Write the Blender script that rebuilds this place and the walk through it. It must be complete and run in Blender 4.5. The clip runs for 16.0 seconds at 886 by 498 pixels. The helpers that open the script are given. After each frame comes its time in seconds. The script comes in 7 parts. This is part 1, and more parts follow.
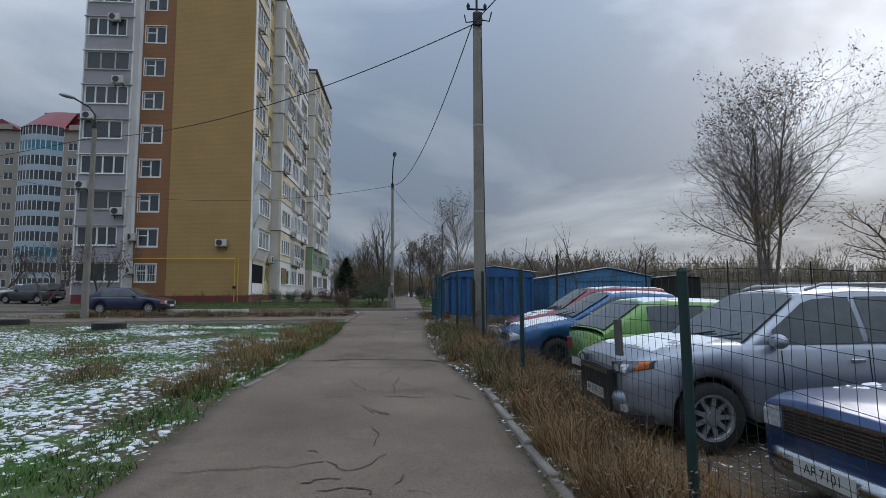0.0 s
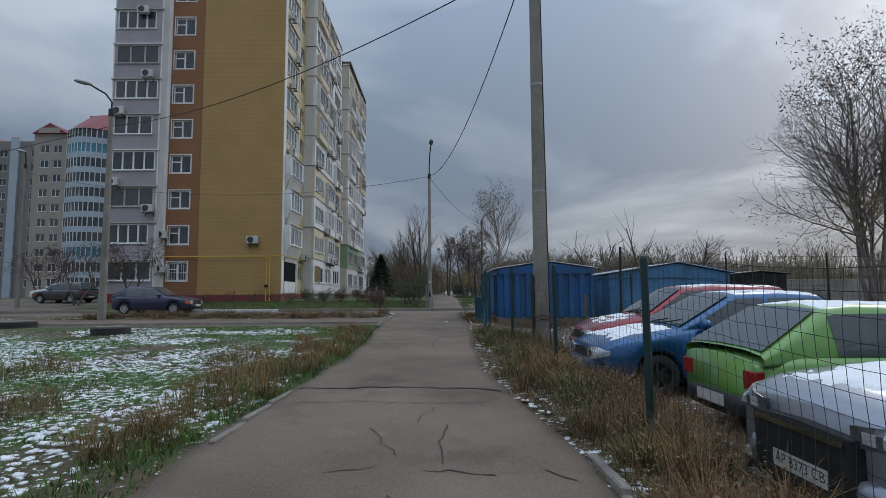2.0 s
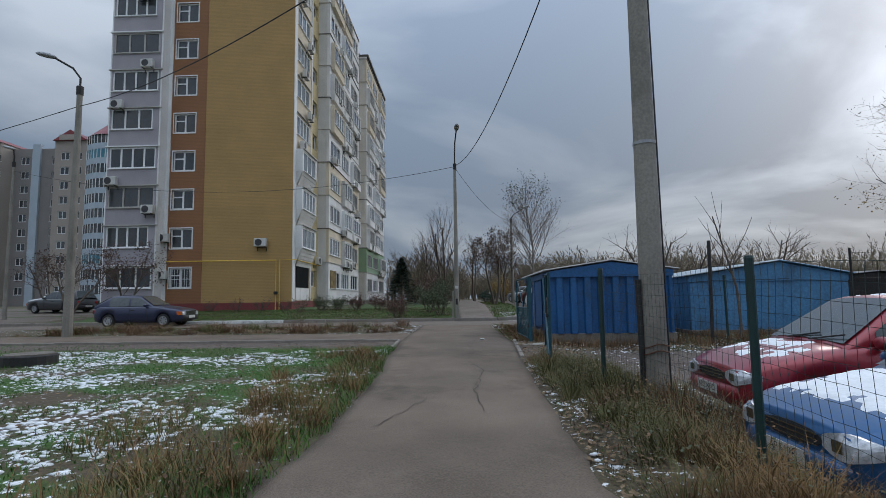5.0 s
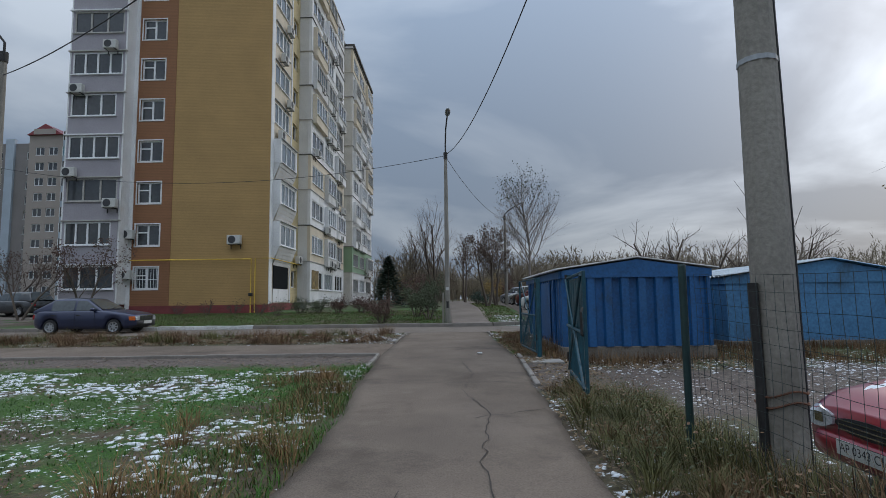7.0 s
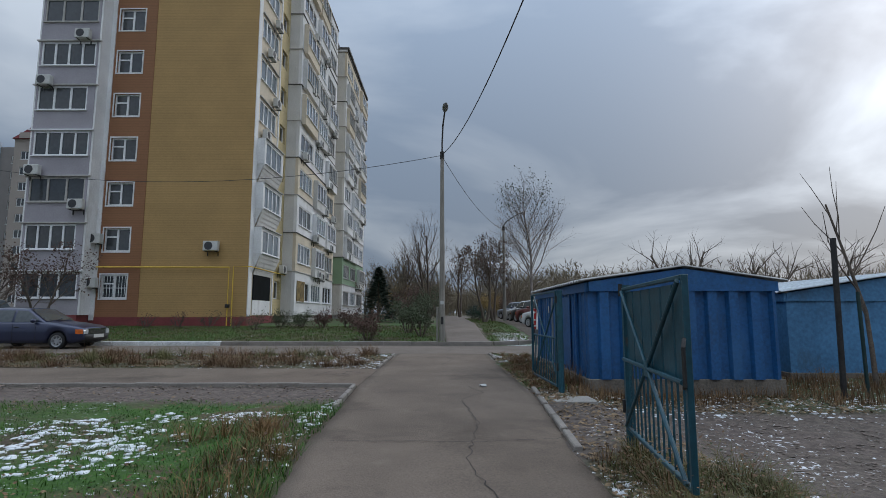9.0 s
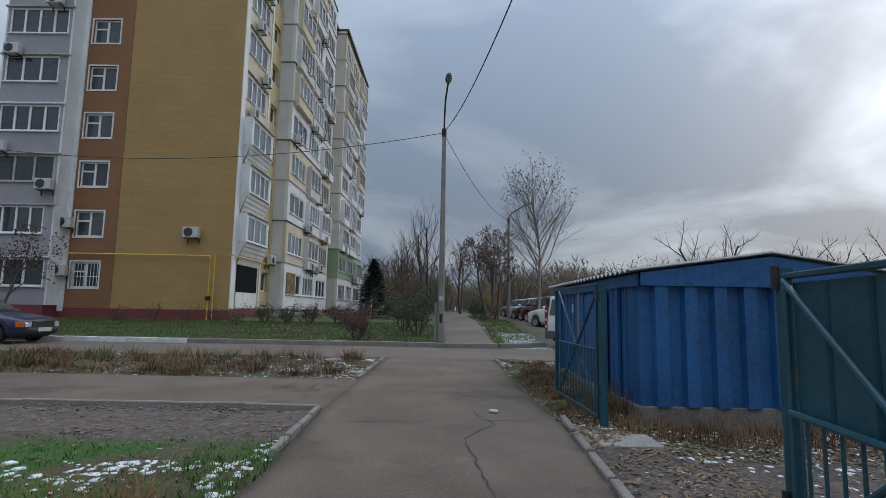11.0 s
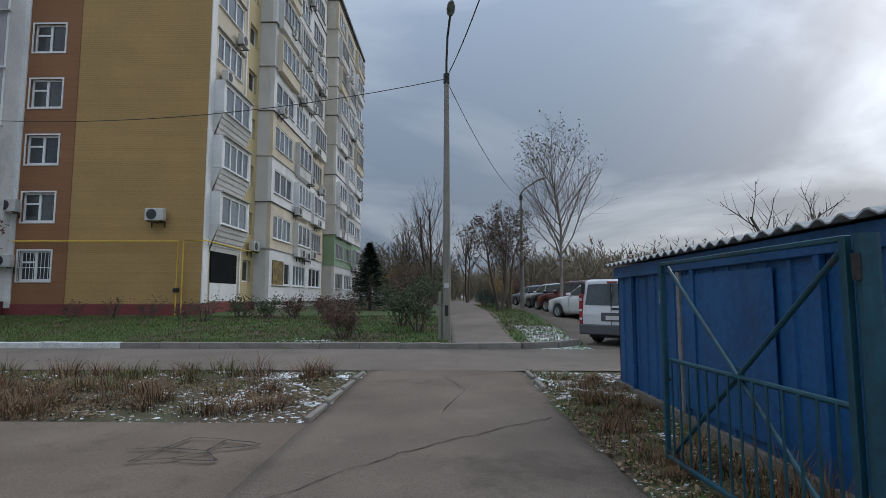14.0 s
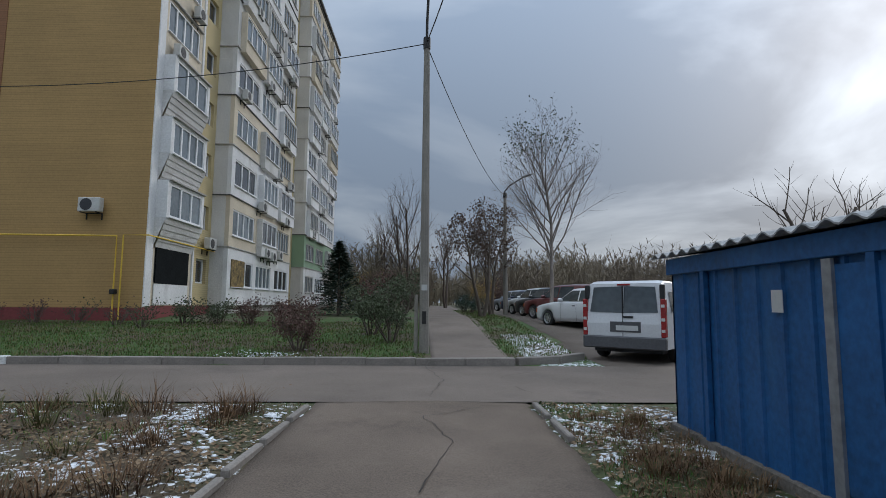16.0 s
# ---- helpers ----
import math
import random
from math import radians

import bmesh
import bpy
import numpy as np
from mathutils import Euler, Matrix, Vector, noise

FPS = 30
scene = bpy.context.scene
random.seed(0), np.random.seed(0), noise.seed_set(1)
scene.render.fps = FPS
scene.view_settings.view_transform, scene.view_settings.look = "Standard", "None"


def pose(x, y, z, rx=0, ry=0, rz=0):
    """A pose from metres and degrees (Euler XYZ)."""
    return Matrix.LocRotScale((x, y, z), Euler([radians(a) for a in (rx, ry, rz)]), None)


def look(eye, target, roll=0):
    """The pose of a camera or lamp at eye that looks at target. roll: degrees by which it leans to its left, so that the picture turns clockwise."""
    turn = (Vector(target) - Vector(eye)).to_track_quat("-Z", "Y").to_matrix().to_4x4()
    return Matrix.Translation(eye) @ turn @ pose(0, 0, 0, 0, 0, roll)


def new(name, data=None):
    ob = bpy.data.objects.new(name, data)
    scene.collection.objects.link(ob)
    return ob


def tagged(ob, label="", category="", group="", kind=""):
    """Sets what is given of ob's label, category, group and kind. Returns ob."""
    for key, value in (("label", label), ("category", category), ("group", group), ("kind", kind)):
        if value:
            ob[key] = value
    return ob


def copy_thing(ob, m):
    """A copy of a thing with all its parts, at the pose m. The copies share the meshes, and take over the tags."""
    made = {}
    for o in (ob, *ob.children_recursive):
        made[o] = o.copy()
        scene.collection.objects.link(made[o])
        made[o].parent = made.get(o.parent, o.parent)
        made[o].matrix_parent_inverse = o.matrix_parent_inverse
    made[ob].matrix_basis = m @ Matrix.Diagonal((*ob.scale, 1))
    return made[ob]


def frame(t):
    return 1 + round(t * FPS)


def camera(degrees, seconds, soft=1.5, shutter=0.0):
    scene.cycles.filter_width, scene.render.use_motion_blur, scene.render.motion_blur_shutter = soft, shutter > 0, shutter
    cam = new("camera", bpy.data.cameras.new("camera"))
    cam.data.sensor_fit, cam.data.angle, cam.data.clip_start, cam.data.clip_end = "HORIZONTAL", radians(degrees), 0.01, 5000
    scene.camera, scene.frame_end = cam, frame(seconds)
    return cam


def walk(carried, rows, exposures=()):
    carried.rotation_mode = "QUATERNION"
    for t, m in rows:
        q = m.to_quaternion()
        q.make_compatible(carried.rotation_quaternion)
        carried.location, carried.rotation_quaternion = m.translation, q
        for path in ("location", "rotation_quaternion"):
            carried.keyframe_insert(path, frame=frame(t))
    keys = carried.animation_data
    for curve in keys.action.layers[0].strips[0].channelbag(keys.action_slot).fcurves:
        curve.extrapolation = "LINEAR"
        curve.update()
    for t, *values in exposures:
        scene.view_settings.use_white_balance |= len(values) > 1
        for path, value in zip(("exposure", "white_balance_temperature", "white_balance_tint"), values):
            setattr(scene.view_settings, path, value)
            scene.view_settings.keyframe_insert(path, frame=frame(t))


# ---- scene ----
cam = camera(79.8, 16.0, soft=0.75)
# seconds, eye, target, roll
PATH = [
    (0, (-0.219, 0.301, 1.595), (-0.072, 2.288, 1.775), -0.3),
    (0.5, (-0.182, 0.886, 1.597), (-0.031, 2.873, 1.772), -0.6),
    (1, (-0.218, 1.516, 1.608), (-0.085, 3.505, 1.776), -0.6),
    (1.5, (-0.245, 2.152, 1.627), (-0.186, 4.145, 1.785), -0.7),
    (2, (-0.338, 2.83, 1.655), (-0.327, 4.823, 1.828), -0.4),
    (2.5, (-0.421, 3.491, 1.67), (-0.462, 5.482, 1.864), -0.3),
    (3, (-0.525, 4.166, 1.687), (-0.587, 6.153, 1.903), -0.5),
    (3.5, (-0.558, 4.815, 1.702), (-0.634, 6.803, 1.91), -0.9),
    (4, (-0.566, 5.466, 1.736), (-0.642, 7.456, 1.931), -0.8),
    (6.5, (-0.742, 8.734, 1.912), (-0.799, 10.724, 2.1), -1.0),
    (7, (-0.722, 9.362, 1.931), (-0.755, 11.353, 2.121), -0.8),
    (7.5, (-0.745, 10.006, 1.945), (-0.753, 11.996, 2.139), -0.8),
    (8, (-0.737, 10.631, 1.952), (-0.737, 12.621, 2.154), -0.3),
    (8.5, (-0.781, 11.265, 1.973), (-0.788, 13.253, 2.196), -0.1),
    (9, (-0.782, 11.836, 1.977), (-0.794, 13.821, 2.219), -0.0),
    (11.5, (-0.76, 14.988, 2.033), (-0.776, 16.976, 2.253), 1.1),
    (12, (-0.776, 15.655, 2.057), (-0.794, 17.644, 2.267), 1.0),
    (12.5, (-0.753, 16.268, 2.076), (-0.765, 18.258, 2.272), 0.7),
    (13, (-0.761, 16.928, 2.077), (-0.788, 18.919, 2.267), 0.9),
    (13.5, (-0.752, 17.556, 2.073), (-0.778, 19.548, 2.259), 0.4),
    (14, (-0.785, 18.242, 2.069), (-0.82, 20.233, 2.252), -0.0),
    (14.5, (-0.812, 18.902, 2.058), (-0.842, 20.895, 2.23), -0.1),
    (15, (-0.852, 19.561, 2.055), (-0.841, 21.552, 2.244), 0.1),
    (15.5, (-0.849, 20.164, 2.052), (-0.8, 22.153, 2.252), 0.4),
    (16, (-0.836, 20.738, 2.05), (-0.785, 22.727, 2.253), 0.4),
]
walk(cam, [(t, look(eye, target, roll)) for t, eye, target, roll in PATH], [(0, -0.05), (2.5, -0.1), (4, -0.02), (6.5, 0.03), (16, 0.03)])

# ---- world and light: overcast late autumn afternoon, veiled sun to the right ----
SUN_AZ, SUN_EL = radians(45), radians(27)
SUN_DIR = Vector((math.sin(SUN_AZ) * math.cos(SUN_EL), math.cos(SUN_AZ) * math.cos(SUN_EL), math.sin(SUN_EL)))


def make_world():
    w = bpy.data.worlds.new("overcast")
    scene.world = w
    w.use_nodes = True
    nt = w.node_tree
    n, l = nt.nodes, nt.links
    n.clear()
    out = n.new("ShaderNodeOutputWorld")
    bg = n.new("ShaderNodeBackground")
    l.new(bg.outputs[0], out.inputs[0])
    bg.inputs[1].default_value = 0.1
    sky = n.new("ShaderNodeTexSky")
    sky.sky_type, sky.sun_disc = "NISHITA", False
    sky.sun_elevation, sky.sun_rotation = SUN_EL, SUN_AZ
    sky.dust_density = 3.0
    tc = n.new("ShaderNodeTexCoord")
    sep = n.new("ShaderNodeSeparateXYZ")
    l.new(tc.outputs["Generated"], sep.inputs[0])

    def m(op, a, b=None, clamp=False):
        k = n.new("ShaderNodeMath")
        k.operation, k.use_clamp = op, clamp
        for i, v in enumerate((a, b)):
            if v is None:
                continue
            if isinstance(v, (int, float)):
                k.inputs[i].default_value = v
            else:
                l.new(v, k.inputs[i])
        return k.outputs[0]
    up = m("MAXIMUM", sep.outputs[2], 0.0)
    den = m("ADD", up, 0.16)
    comb = n.new("ShaderNodeCombineXYZ")
    l.new(m("DIVIDE", sep.outputs[0], den), comb.inputs[0])
    l.new(m("DIVIDE", sep.outputs[1], den), comb.inputs[1])
    comb.inputs[2].default_value = 3.7
    big = n.new("ShaderNodeTexNoise")
    big.inputs["Scale"].default_value, big.inputs["Detail"].default_value = 0.62, 7
    big.inputs["Roughness"].default_value, big.inputs["Distortion"].default_value = 0.5, 0.4
    l.new(comb.outputs[0], big.inputs["Vector"])
    ramp = n.new("ShaderNodeValToRGB")
    l.new(big.outputs["Fac"], ramp.inputs[0])
    ramp.color_ramp.elements[0].position, ramp.color_ramp.elements[0].color = 0.43, (1.64, 2.13, 2.88, 1)
    ramp.color_ramp.elements[1].position, ramp.color_ramp.elements[1].color = 0.60, (3.4, 3.88, 4.52, 1)
    # brighter towards the zenith, as an overcast sky is
    zen = m("ADD", m("MULTIPLY", m("POWER", up, 2.1), 4.1), 0.97)
    dot = n.new("ShaderNodeVectorMath")
    dot.operation = "DOT_PRODUCT"
    l.new(tc.outputs["Generated"], dot.inputs[0])
    dot.inputs[1].default_value = SUN_DIR
    # the veiled sun brightens thin cloud round it
    near = m("POWER", m("MAXIMUM", dot.outputs["Value"], 0.0), 18)
    thin = m("MULTIPLY", m("SUBTRACT", big.outputs["Fac"], 0.44, True), 13.0)
    glow = m("MULTIPLY", near, m("ADD", thin, 0.5))
    low = m("MULTIPLY", m("POWER", m("SUBTRACT", 1.0, up, True), 30), 0.10)
    gain = m("ADD", m("ADD", zen, glow), low)
    vm = n.new("ShaderNodeVectorMath")
    vm.operation = "SCALE"
    l.new(ramp.outputs[0], vm.inputs[0])
    l.new(gain, vm.inputs["Scale"])
    mix = n.new("ShaderNodeMix")
    mix.data_type = "RGBA"
    mix.inputs["Factor"].default_value = 0.93
    l.new(sky.outputs[0], mix.inputs["A"])
    l.new(vm.outputs[0], mix.inputs["B"])
    l.new(mix.outputs["Result"], bg.inputs[0])


make_world()
sun = new("sun", bpy.data.lights.new("sun", "SUN"))
sun.data.energy, sun.data.angle, sun.data.color = 0.6, radians(25), (1.0, 0.96, 0.9)
sun.matrix_world = look((0, 0, 0), -SUN_DIR)

# ---- materials ----
MATS = {}


def mat(name, col, rough=0.8, metal=0.0, var=0.2, scale=1.5, fine=25.0, bump=0.15, rand=0.0, col2=None, spec=0.5, coat=0.0):
    if name in MATS:
        return MATS[name]
    k = bpy.data.materials.new(name)
    k.use_nodes = True
    MATS[name] = k
    nt = k.node_tree
    n, l = nt.nodes, nt.links
    b = n["Principled BSDF"]
    b.inputs["Roughness"].default_value, b.inputs["Metallic"].default_value = rough, metal
    b.inputs["Specular IOR Level"].default_value = spec
    b.inputs["Coat Weight"].default_value = coat
    b.inputs["Coat Roughness"].default_value = 0.08
    geo = n.new("ShaderNodeNewGeometry")
    a = n.new("ShaderNodeTexNoise")
    a.inputs["Scale"].default_value, a.inputs["Detail"].default_value = scale, 5
    f = n.new("ShaderNodeTexNoise")
    f.inputs["Scale"].default_value, f.inputs["Detail"].default_value = fine, 4
    for t in (a, f):
        l.new(geo.outputs["Position"], t.inputs["Vector"])
    add = n.new("ShaderNodeMath")
    add.operation = "ADD"
    l.new(a.outputs["Fac"], add.inputs[0])
    l.new(f.outputs["Fac"], add.inputs[1])
    half = n.new("ShaderNodeMath")
    half.operation = "MULTIPLY"
    half.inputs[1].default_value = 0.5
    l.new(add.outputs[0], half.inputs[0])
    src = half.outputs[0]
    if rand:
        oi = n.new("ShaderNodeObjectInfo")
        r = n.new("ShaderNodeMath")
        r.operation = "MULTIPLY_ADD"
        l.new(oi.outputs["Random"], r.inputs[0])
        r.inputs[1].default_value = rand
        l.new(src, r.inputs[2])
        src = r.outputs[0]
    ramp = n.new("ShaderNodeValToRGB")
    l.new(src, ramp.inputs[0])
    lo = tuple(c * (1 - var) for c in col)
    hi = col2 or tuple(min(1, c * (1 + var)) for c in col)
    ramp.color_ramp.elements[0].position, ramp.color_ramp.elements[0].color = 0.36, (*lo, 1)
    ramp.color_ramp.elements[1].position, ramp.color_ramp.elements[1].color = 0.64 + rand, (*hi, 1)
    l.new(ramp.outputs[0], b.inputs["Base Color"])
    if bump:
        bp = n.new("ShaderNodeBump")
        bp.inputs["Strength"].default_value, bp.inputs["Distance"].default_value = bump, 0.02
        l.new(f.outputs["Fac"], bp.inputs["Height"])
        l.new(bp.outputs[0], b.inputs["Normal"])
    return k


def glass_mat(name, col, rough=0.05):
    k = mat(name, col, rough, 0, 0.35, 0.8, 6, 0.0, rand=0.25, spec=0.8)
    return k


def brick_mat(name, col, w, h):
    """Facing of fine courses: a colour with thin joints as relief."""
    k = mat(name, col, 0.85, 0, 0.1, 0.5, 14, 0.1)
    n, l = k.node_tree.nodes, k.node_tree.links
    b = n["Principled BSDF"]
    br = n.new("ShaderNodeTexBrick")
    br.inputs["Scale"].default_value = 1.0
    br.inputs["Brick Width"].default_value, br.inputs["Row Height"].default_value = w, h
    br.inputs["Mortar Size"].default_value = 0.009
    geo = n.new("ShaderNodeNewGeometry")
    sep = n.new("ShaderNodeSeparateXYZ")
    l.new(geo.outputs["Position"], sep.inputs[0])
    add = n.new("ShaderNodeMath")
    l.new(sep.outputs[0], add.inputs[0])
    l.new(sep.outputs[1], add.inputs[1])
    com = n.new("ShaderNodeCombineXYZ")
    l.new(add.outputs[0], com.inputs[0])
    l.new(sep.outputs[2], com.inputs[1])
    l.new(com.outputs[0], br.inputs["Vector"])
    br.inputs["Color1"].default_value, br.inputs["Color2"].default_value, br.inputs["Mortar"].default_value = (1, 1, 1, 1), (0.93, 0.93, 0.93, 1), (0.74, 0.74, 0.74, 1)
    mul = n.new("ShaderNodeMix")
    mul.data_type, mul.blend_type = "RGBA", "MULTIPLY"
    mul.inputs["Factor"].default_value = 1.0
    ramp = [x for x in n if x.type == "VALTORGB"][0]
    l.new(ramp.outputs[0], mul.inputs["A"])
    l.new(br.outputs["Color"], mul.inputs["B"])
    l.new(mul.outputs["Result"], b.inputs["Base Color"])
    return k


asphalt = mat("asphalt", (0.165, 0.130, 0.103), 0.95, 0, 0.30, 0.8, 70, 0.6, spec=0.2)
asphalt_road = mat("asphalt_road", (0.172, 0.141, 0.117), 0.93, 0, 0.25, 0.6, 70, 0.5, spec=0.25)
crack_tar = mat("crack_dark", (0.045, 0.036, 0.03), 0.95, 0, 0.3, 6, 40, 0.3)
concrete = mat("concrete", (0.33, 0.31, 0.28), 0.9, 0, 0.25, 2.2, 35, 0.3)
footing = mat("footing_concrete", (0.165, 0.143, 0.12), 0.95, 0, 0.35, 2.5, 30, 0.5)
concrete_kerb = mat("concrete_kerb", (0.23, 0.205, 0.18), 0.9, 0, 0.3, 3, 35, 0.35, rand=0.12)
kerb_white = mat("whitewashed_kerb", (0.62, 0.62, 0.6), 0.9, 0, 0.3, 3, 30, 0.3)
gravel = mat("gravel_dirt", (0.20, 0.165, 0.14), 0.95, 0, 0.45, 2.0, 30, 0.9)
snow = mat("snow", (0.80, 0.82, 0.85), 0.75, 0, 0.08, 4, 40, 0.4)
gold = brick_mat("gold_facing", (0.435, 0.272, 0.108), 90, 0.10)
brown = brick_mat("brown_facing", (0.29, 0.135, 0.065), 90, 0.10)
yellow_wall = brick_mat("yellow_facing", (0.60, 0.48, 0.26), 90, 0.10)
white_wall = mat("white_panel", (0.78, 0.77, 0.76), 0.85, 0, 0.12, 0.7, 12, 0.1)
grey_panel = mat("grey_panel", (0.66, 0.645, 0.62), 0.9, 0, 0.16, 0.6, 14, 0.15)
beige_panel = mat("beige_panel", (0.66, 0.57, 0.44), 0.9, 0, 0.15, 0.7, 14, 0.15)
lavender = mat("lavender_paint", (0.35, 0.325, 0.35), 0.85, 0, 0.12, 0.8, 12, 0.1)
green_panel = mat("green_panel", (0.25, 0.36, 0.24), 0.85, 0, 0.12, 1, 12, 0.1)
plinth_red = mat("plinth_red", (0.20, 0.045, 0.045), 0.8, 0, 0.2, 1, 15, 0.15)
roof_red = mat("roof_red", (0.22, 0.035, 0.04), 0.5, 0, 0.15, 1, 10, 0.05)
roof_dark = mat("roof_dark", (0.09, 0.085, 0.08), 0.8, 0, 0.2, 1, 10, 0.1)
pvc = mat("white_pvc", (0.80, 0.80, 0.80), 0.45, 0, 0.06, 2, 10, 0)
old_frame = mat("old_frame", (0.42, 0.40, 0.37), 0.7, 0, 0.2, 2, 10, 0.05)
pane_dark = glass_mat("window_pane", (0.05, 0.055, 0.06), 0.06)
# loggia panes: reflected sky, and pale curtains, put into the base colour
pane_sky_bay = glass_mat("window_pane_sky_tint", (0.15, 0.18, 0.20), 0.08)
curtain = mat("curtain", (0.42, 0.41, 0.38), 0.9, 0, 0.25, 3, 20, 0, rand=0.3)
blue_paint = mat("blue_paint", (0.013, 0.088, 0.235), 0.5, 0.0, 0.3, 1.2, 18, 0.12)
blue_pale = mat("pale_blue_paint", (0.065, 0.20, 0.37), 0.55, 0, 0.25, 1.0, 16, 0.1)
gate_teal = mat("teal_paint", (0.009, 0.062, 0.088), 0.45, 0, 0.3, 2, 20, 0.1)
post_green = mat("post_green", (0.006, 0.030, 0.029), 0.5, 0, 0.25, 3, 20, 0.05)
wire_steel = mat("fence_wire", (0.03, 0.045, 0.045), 0.5, 0.3, 0.3, 3, 20, 0)
board_grey = mat("weathered_board", (0.085, 0.082, 0.075), 0.8, 0, 0.3, 3, 25, 0.2)
rust = mat("rust", (0.13, 0.055, 0.03), 0.9, 0, 0.4, 6, 30, 0.3)
dark_metal = mat("dark_metal", (0.035, 0.033, 0.032), 0.6, 0.4, 0.3, 3, 20, 0.1)
galv = mat("galvanised", (0.30, 0.31, 0.32), 0.45, 0.5, 0.25, 2, 15, 0.05)
slate = mat("fibre_cement", (0.36, 0.36, 0.355), 0.9, 0, 0.25, 1.5, 25, 0.3)
pole_concrete = mat("pole_concrete", (0.245, 0.225, 0.195), 0.92, 0, 0.22, 1.6, 30, 0.35)
cable = mat("cable", (0.02, 0.02, 0.022), 0.6, 0, 0.1, 2, 10, 0)
yellow_pipe_mat = mat("yellow_pipe_paint", (0.75, 0.50, 0.06), 0.5, 0, 0.15, 2, 10, 0.02)
ac_white = mat("ac_plastic", (0.55, 0.54, 0.51), 0.5, 0, 0.12, 3, 15, 0)
ac_dark = mat("ac_grille", (0.05, 0.05, 0.055), 0.6, 0, 0.2, 5, 20, 0)
bark = mat("bark", (0.12, 0.095, 0.075), 0.95, 0, 0.35, 3, 30, 0.5)
bark_grey = mat("bark_grey", (0.20, 0.17, 0.15), 0.95, 0, 0.35, 3, 30, 0.3)
twig = mat("twig", (0.10, 0.075, 0.06), 0.95, 0, 0.3, 3, 20, 0)
leaf_dark = mat("leaf_dry", (0.075, 0.045, 0.03), 0.8, 0, 0.4, 2, 20, 0)
leaf_ochre = mat("leaf_ochre", (0.26, 0.17, 0.05), 0.8, 0, 0.4, 2, 20, 0)
leaf_olive = mat("leaf_olive", (0.06, 0.075, 0.035), 0.8, 0, 0.4, 2, 20, 0)
leaf_rust = mat("leaf_rust", (0.105, 0.058, 0.044), 0.85, 0, 0.4, 2, 20, 0)
needle = mat("needle", (0.018, 0.04, 0.024), 0.85, 0, 0.4, 2, 20, 0)
grass_green = mat("grass_green", (0.034, 0.118, 0.008), 0.85, 0, 0.5, 1.3, 30, 0, col2=(0.078, 0.185, 0.020))
grass_dry = mat("grass_dry", (0.145, 0.070, 0.034), 0.9, 0, 0.5, 1.6, 30, 0, col2=(0.235, 0.145, 0.07))
grass_olive = mat("grass_olive", (0.082, 0.092, 0.026), 0.9, 0, 0.45, 1.6, 30, 0, col2=(0.175, 0.16, 0.06))
rubber = mat("rubber", (0.018, 0.018, 0.019), 0.85, 0, 0.2, 8, 40, 0.1)
alloy = mat("alloy", (0.50, 0.51, 0.53), 0.35, 0.8, 0.1, 8, 30, 0)
# car_glass base is lifted to grey-teal for the sky it reflects
car_glass = mat("car_glass", (0.06, 0.072, 0.078), 0.06, 0, 0.2, 2, 8, 0, spec=0.8)
black_trim = mat("black_trim", (0.016, 0.016, 0.017), 0.6, 0, 0.2, 6, 30, 0.05)
chrome = mat("chrome", (0.55, 0.56, 0.58), 0.2, 1.0, 0.05, 6, 30, 0)
lamp_clear = mat("lamp_clear", (0.55, 0.57, 0.60), 0.12, 0.3, 0.3, 14, 40, 0, spec=0.8)
lamp_amber = mat("lamp_amber", (0.60, 0.13, 0.02), 0.2, 0, 0.2, 10, 30, 0)
lamp_red = mat("lamp_red", (0.28, 0.02, 0.02), 0.2, 0, 0.2, 10, 30, 0)
plate_white = mat("plate_white", (0.52, 0.52, 0.50), 0.5, 0, 0.06, 10, 30, 0)
ink = mat("ink", (0.02, 0.02, 0.025), 0.7, 0, 0.1, 10, 30, 0)
damp_asphalt = mat("damp_asphalt", (0.10, 0.083, 0.073), 0.95, 0, 0.3, 5, 50, 0.3)
grass_orange = mat("grass_orange", (0.20, 0.098, 0.038), 0.9, 0, 0.45, 1.6, 30, 0, col2=(0.30, 0.185, 0.078))
lamp_smoked = mat("lamp_smoked", (0.10, 0.105, 0.115), 0.08, 0.2, 0.4, 14, 40, 0, spec=0.9)
weed_red = mat("weed_red", (0.105, 0.050, 0.028), 0.9, 0, 0.5, 2, 40, 0, col2=(0.24, 0.145, 0.075))
stone_mat = mat("stone_chips", (0.17, 0.135, 0.115), 0.95, 0, 0.5, 6, 40, 0.2)
frosted_roof = mat("frosted_roof", (0.42, 0.47, 0.50), 0.85, 0, 0.3, 1.2, 20, 0.2)
black_board = mat("black_board", (0.012, 0.014, 0.015), 0.95, 0, 0.3, 1.5, 10, 0.1, spec=0.1)
autumn_board = mat("autumn_print", (0.15, 0.09, 0.03), 0.7, 0, 0.8, 4, 14, 0, col2=(0.38, 0.26, 0.09))


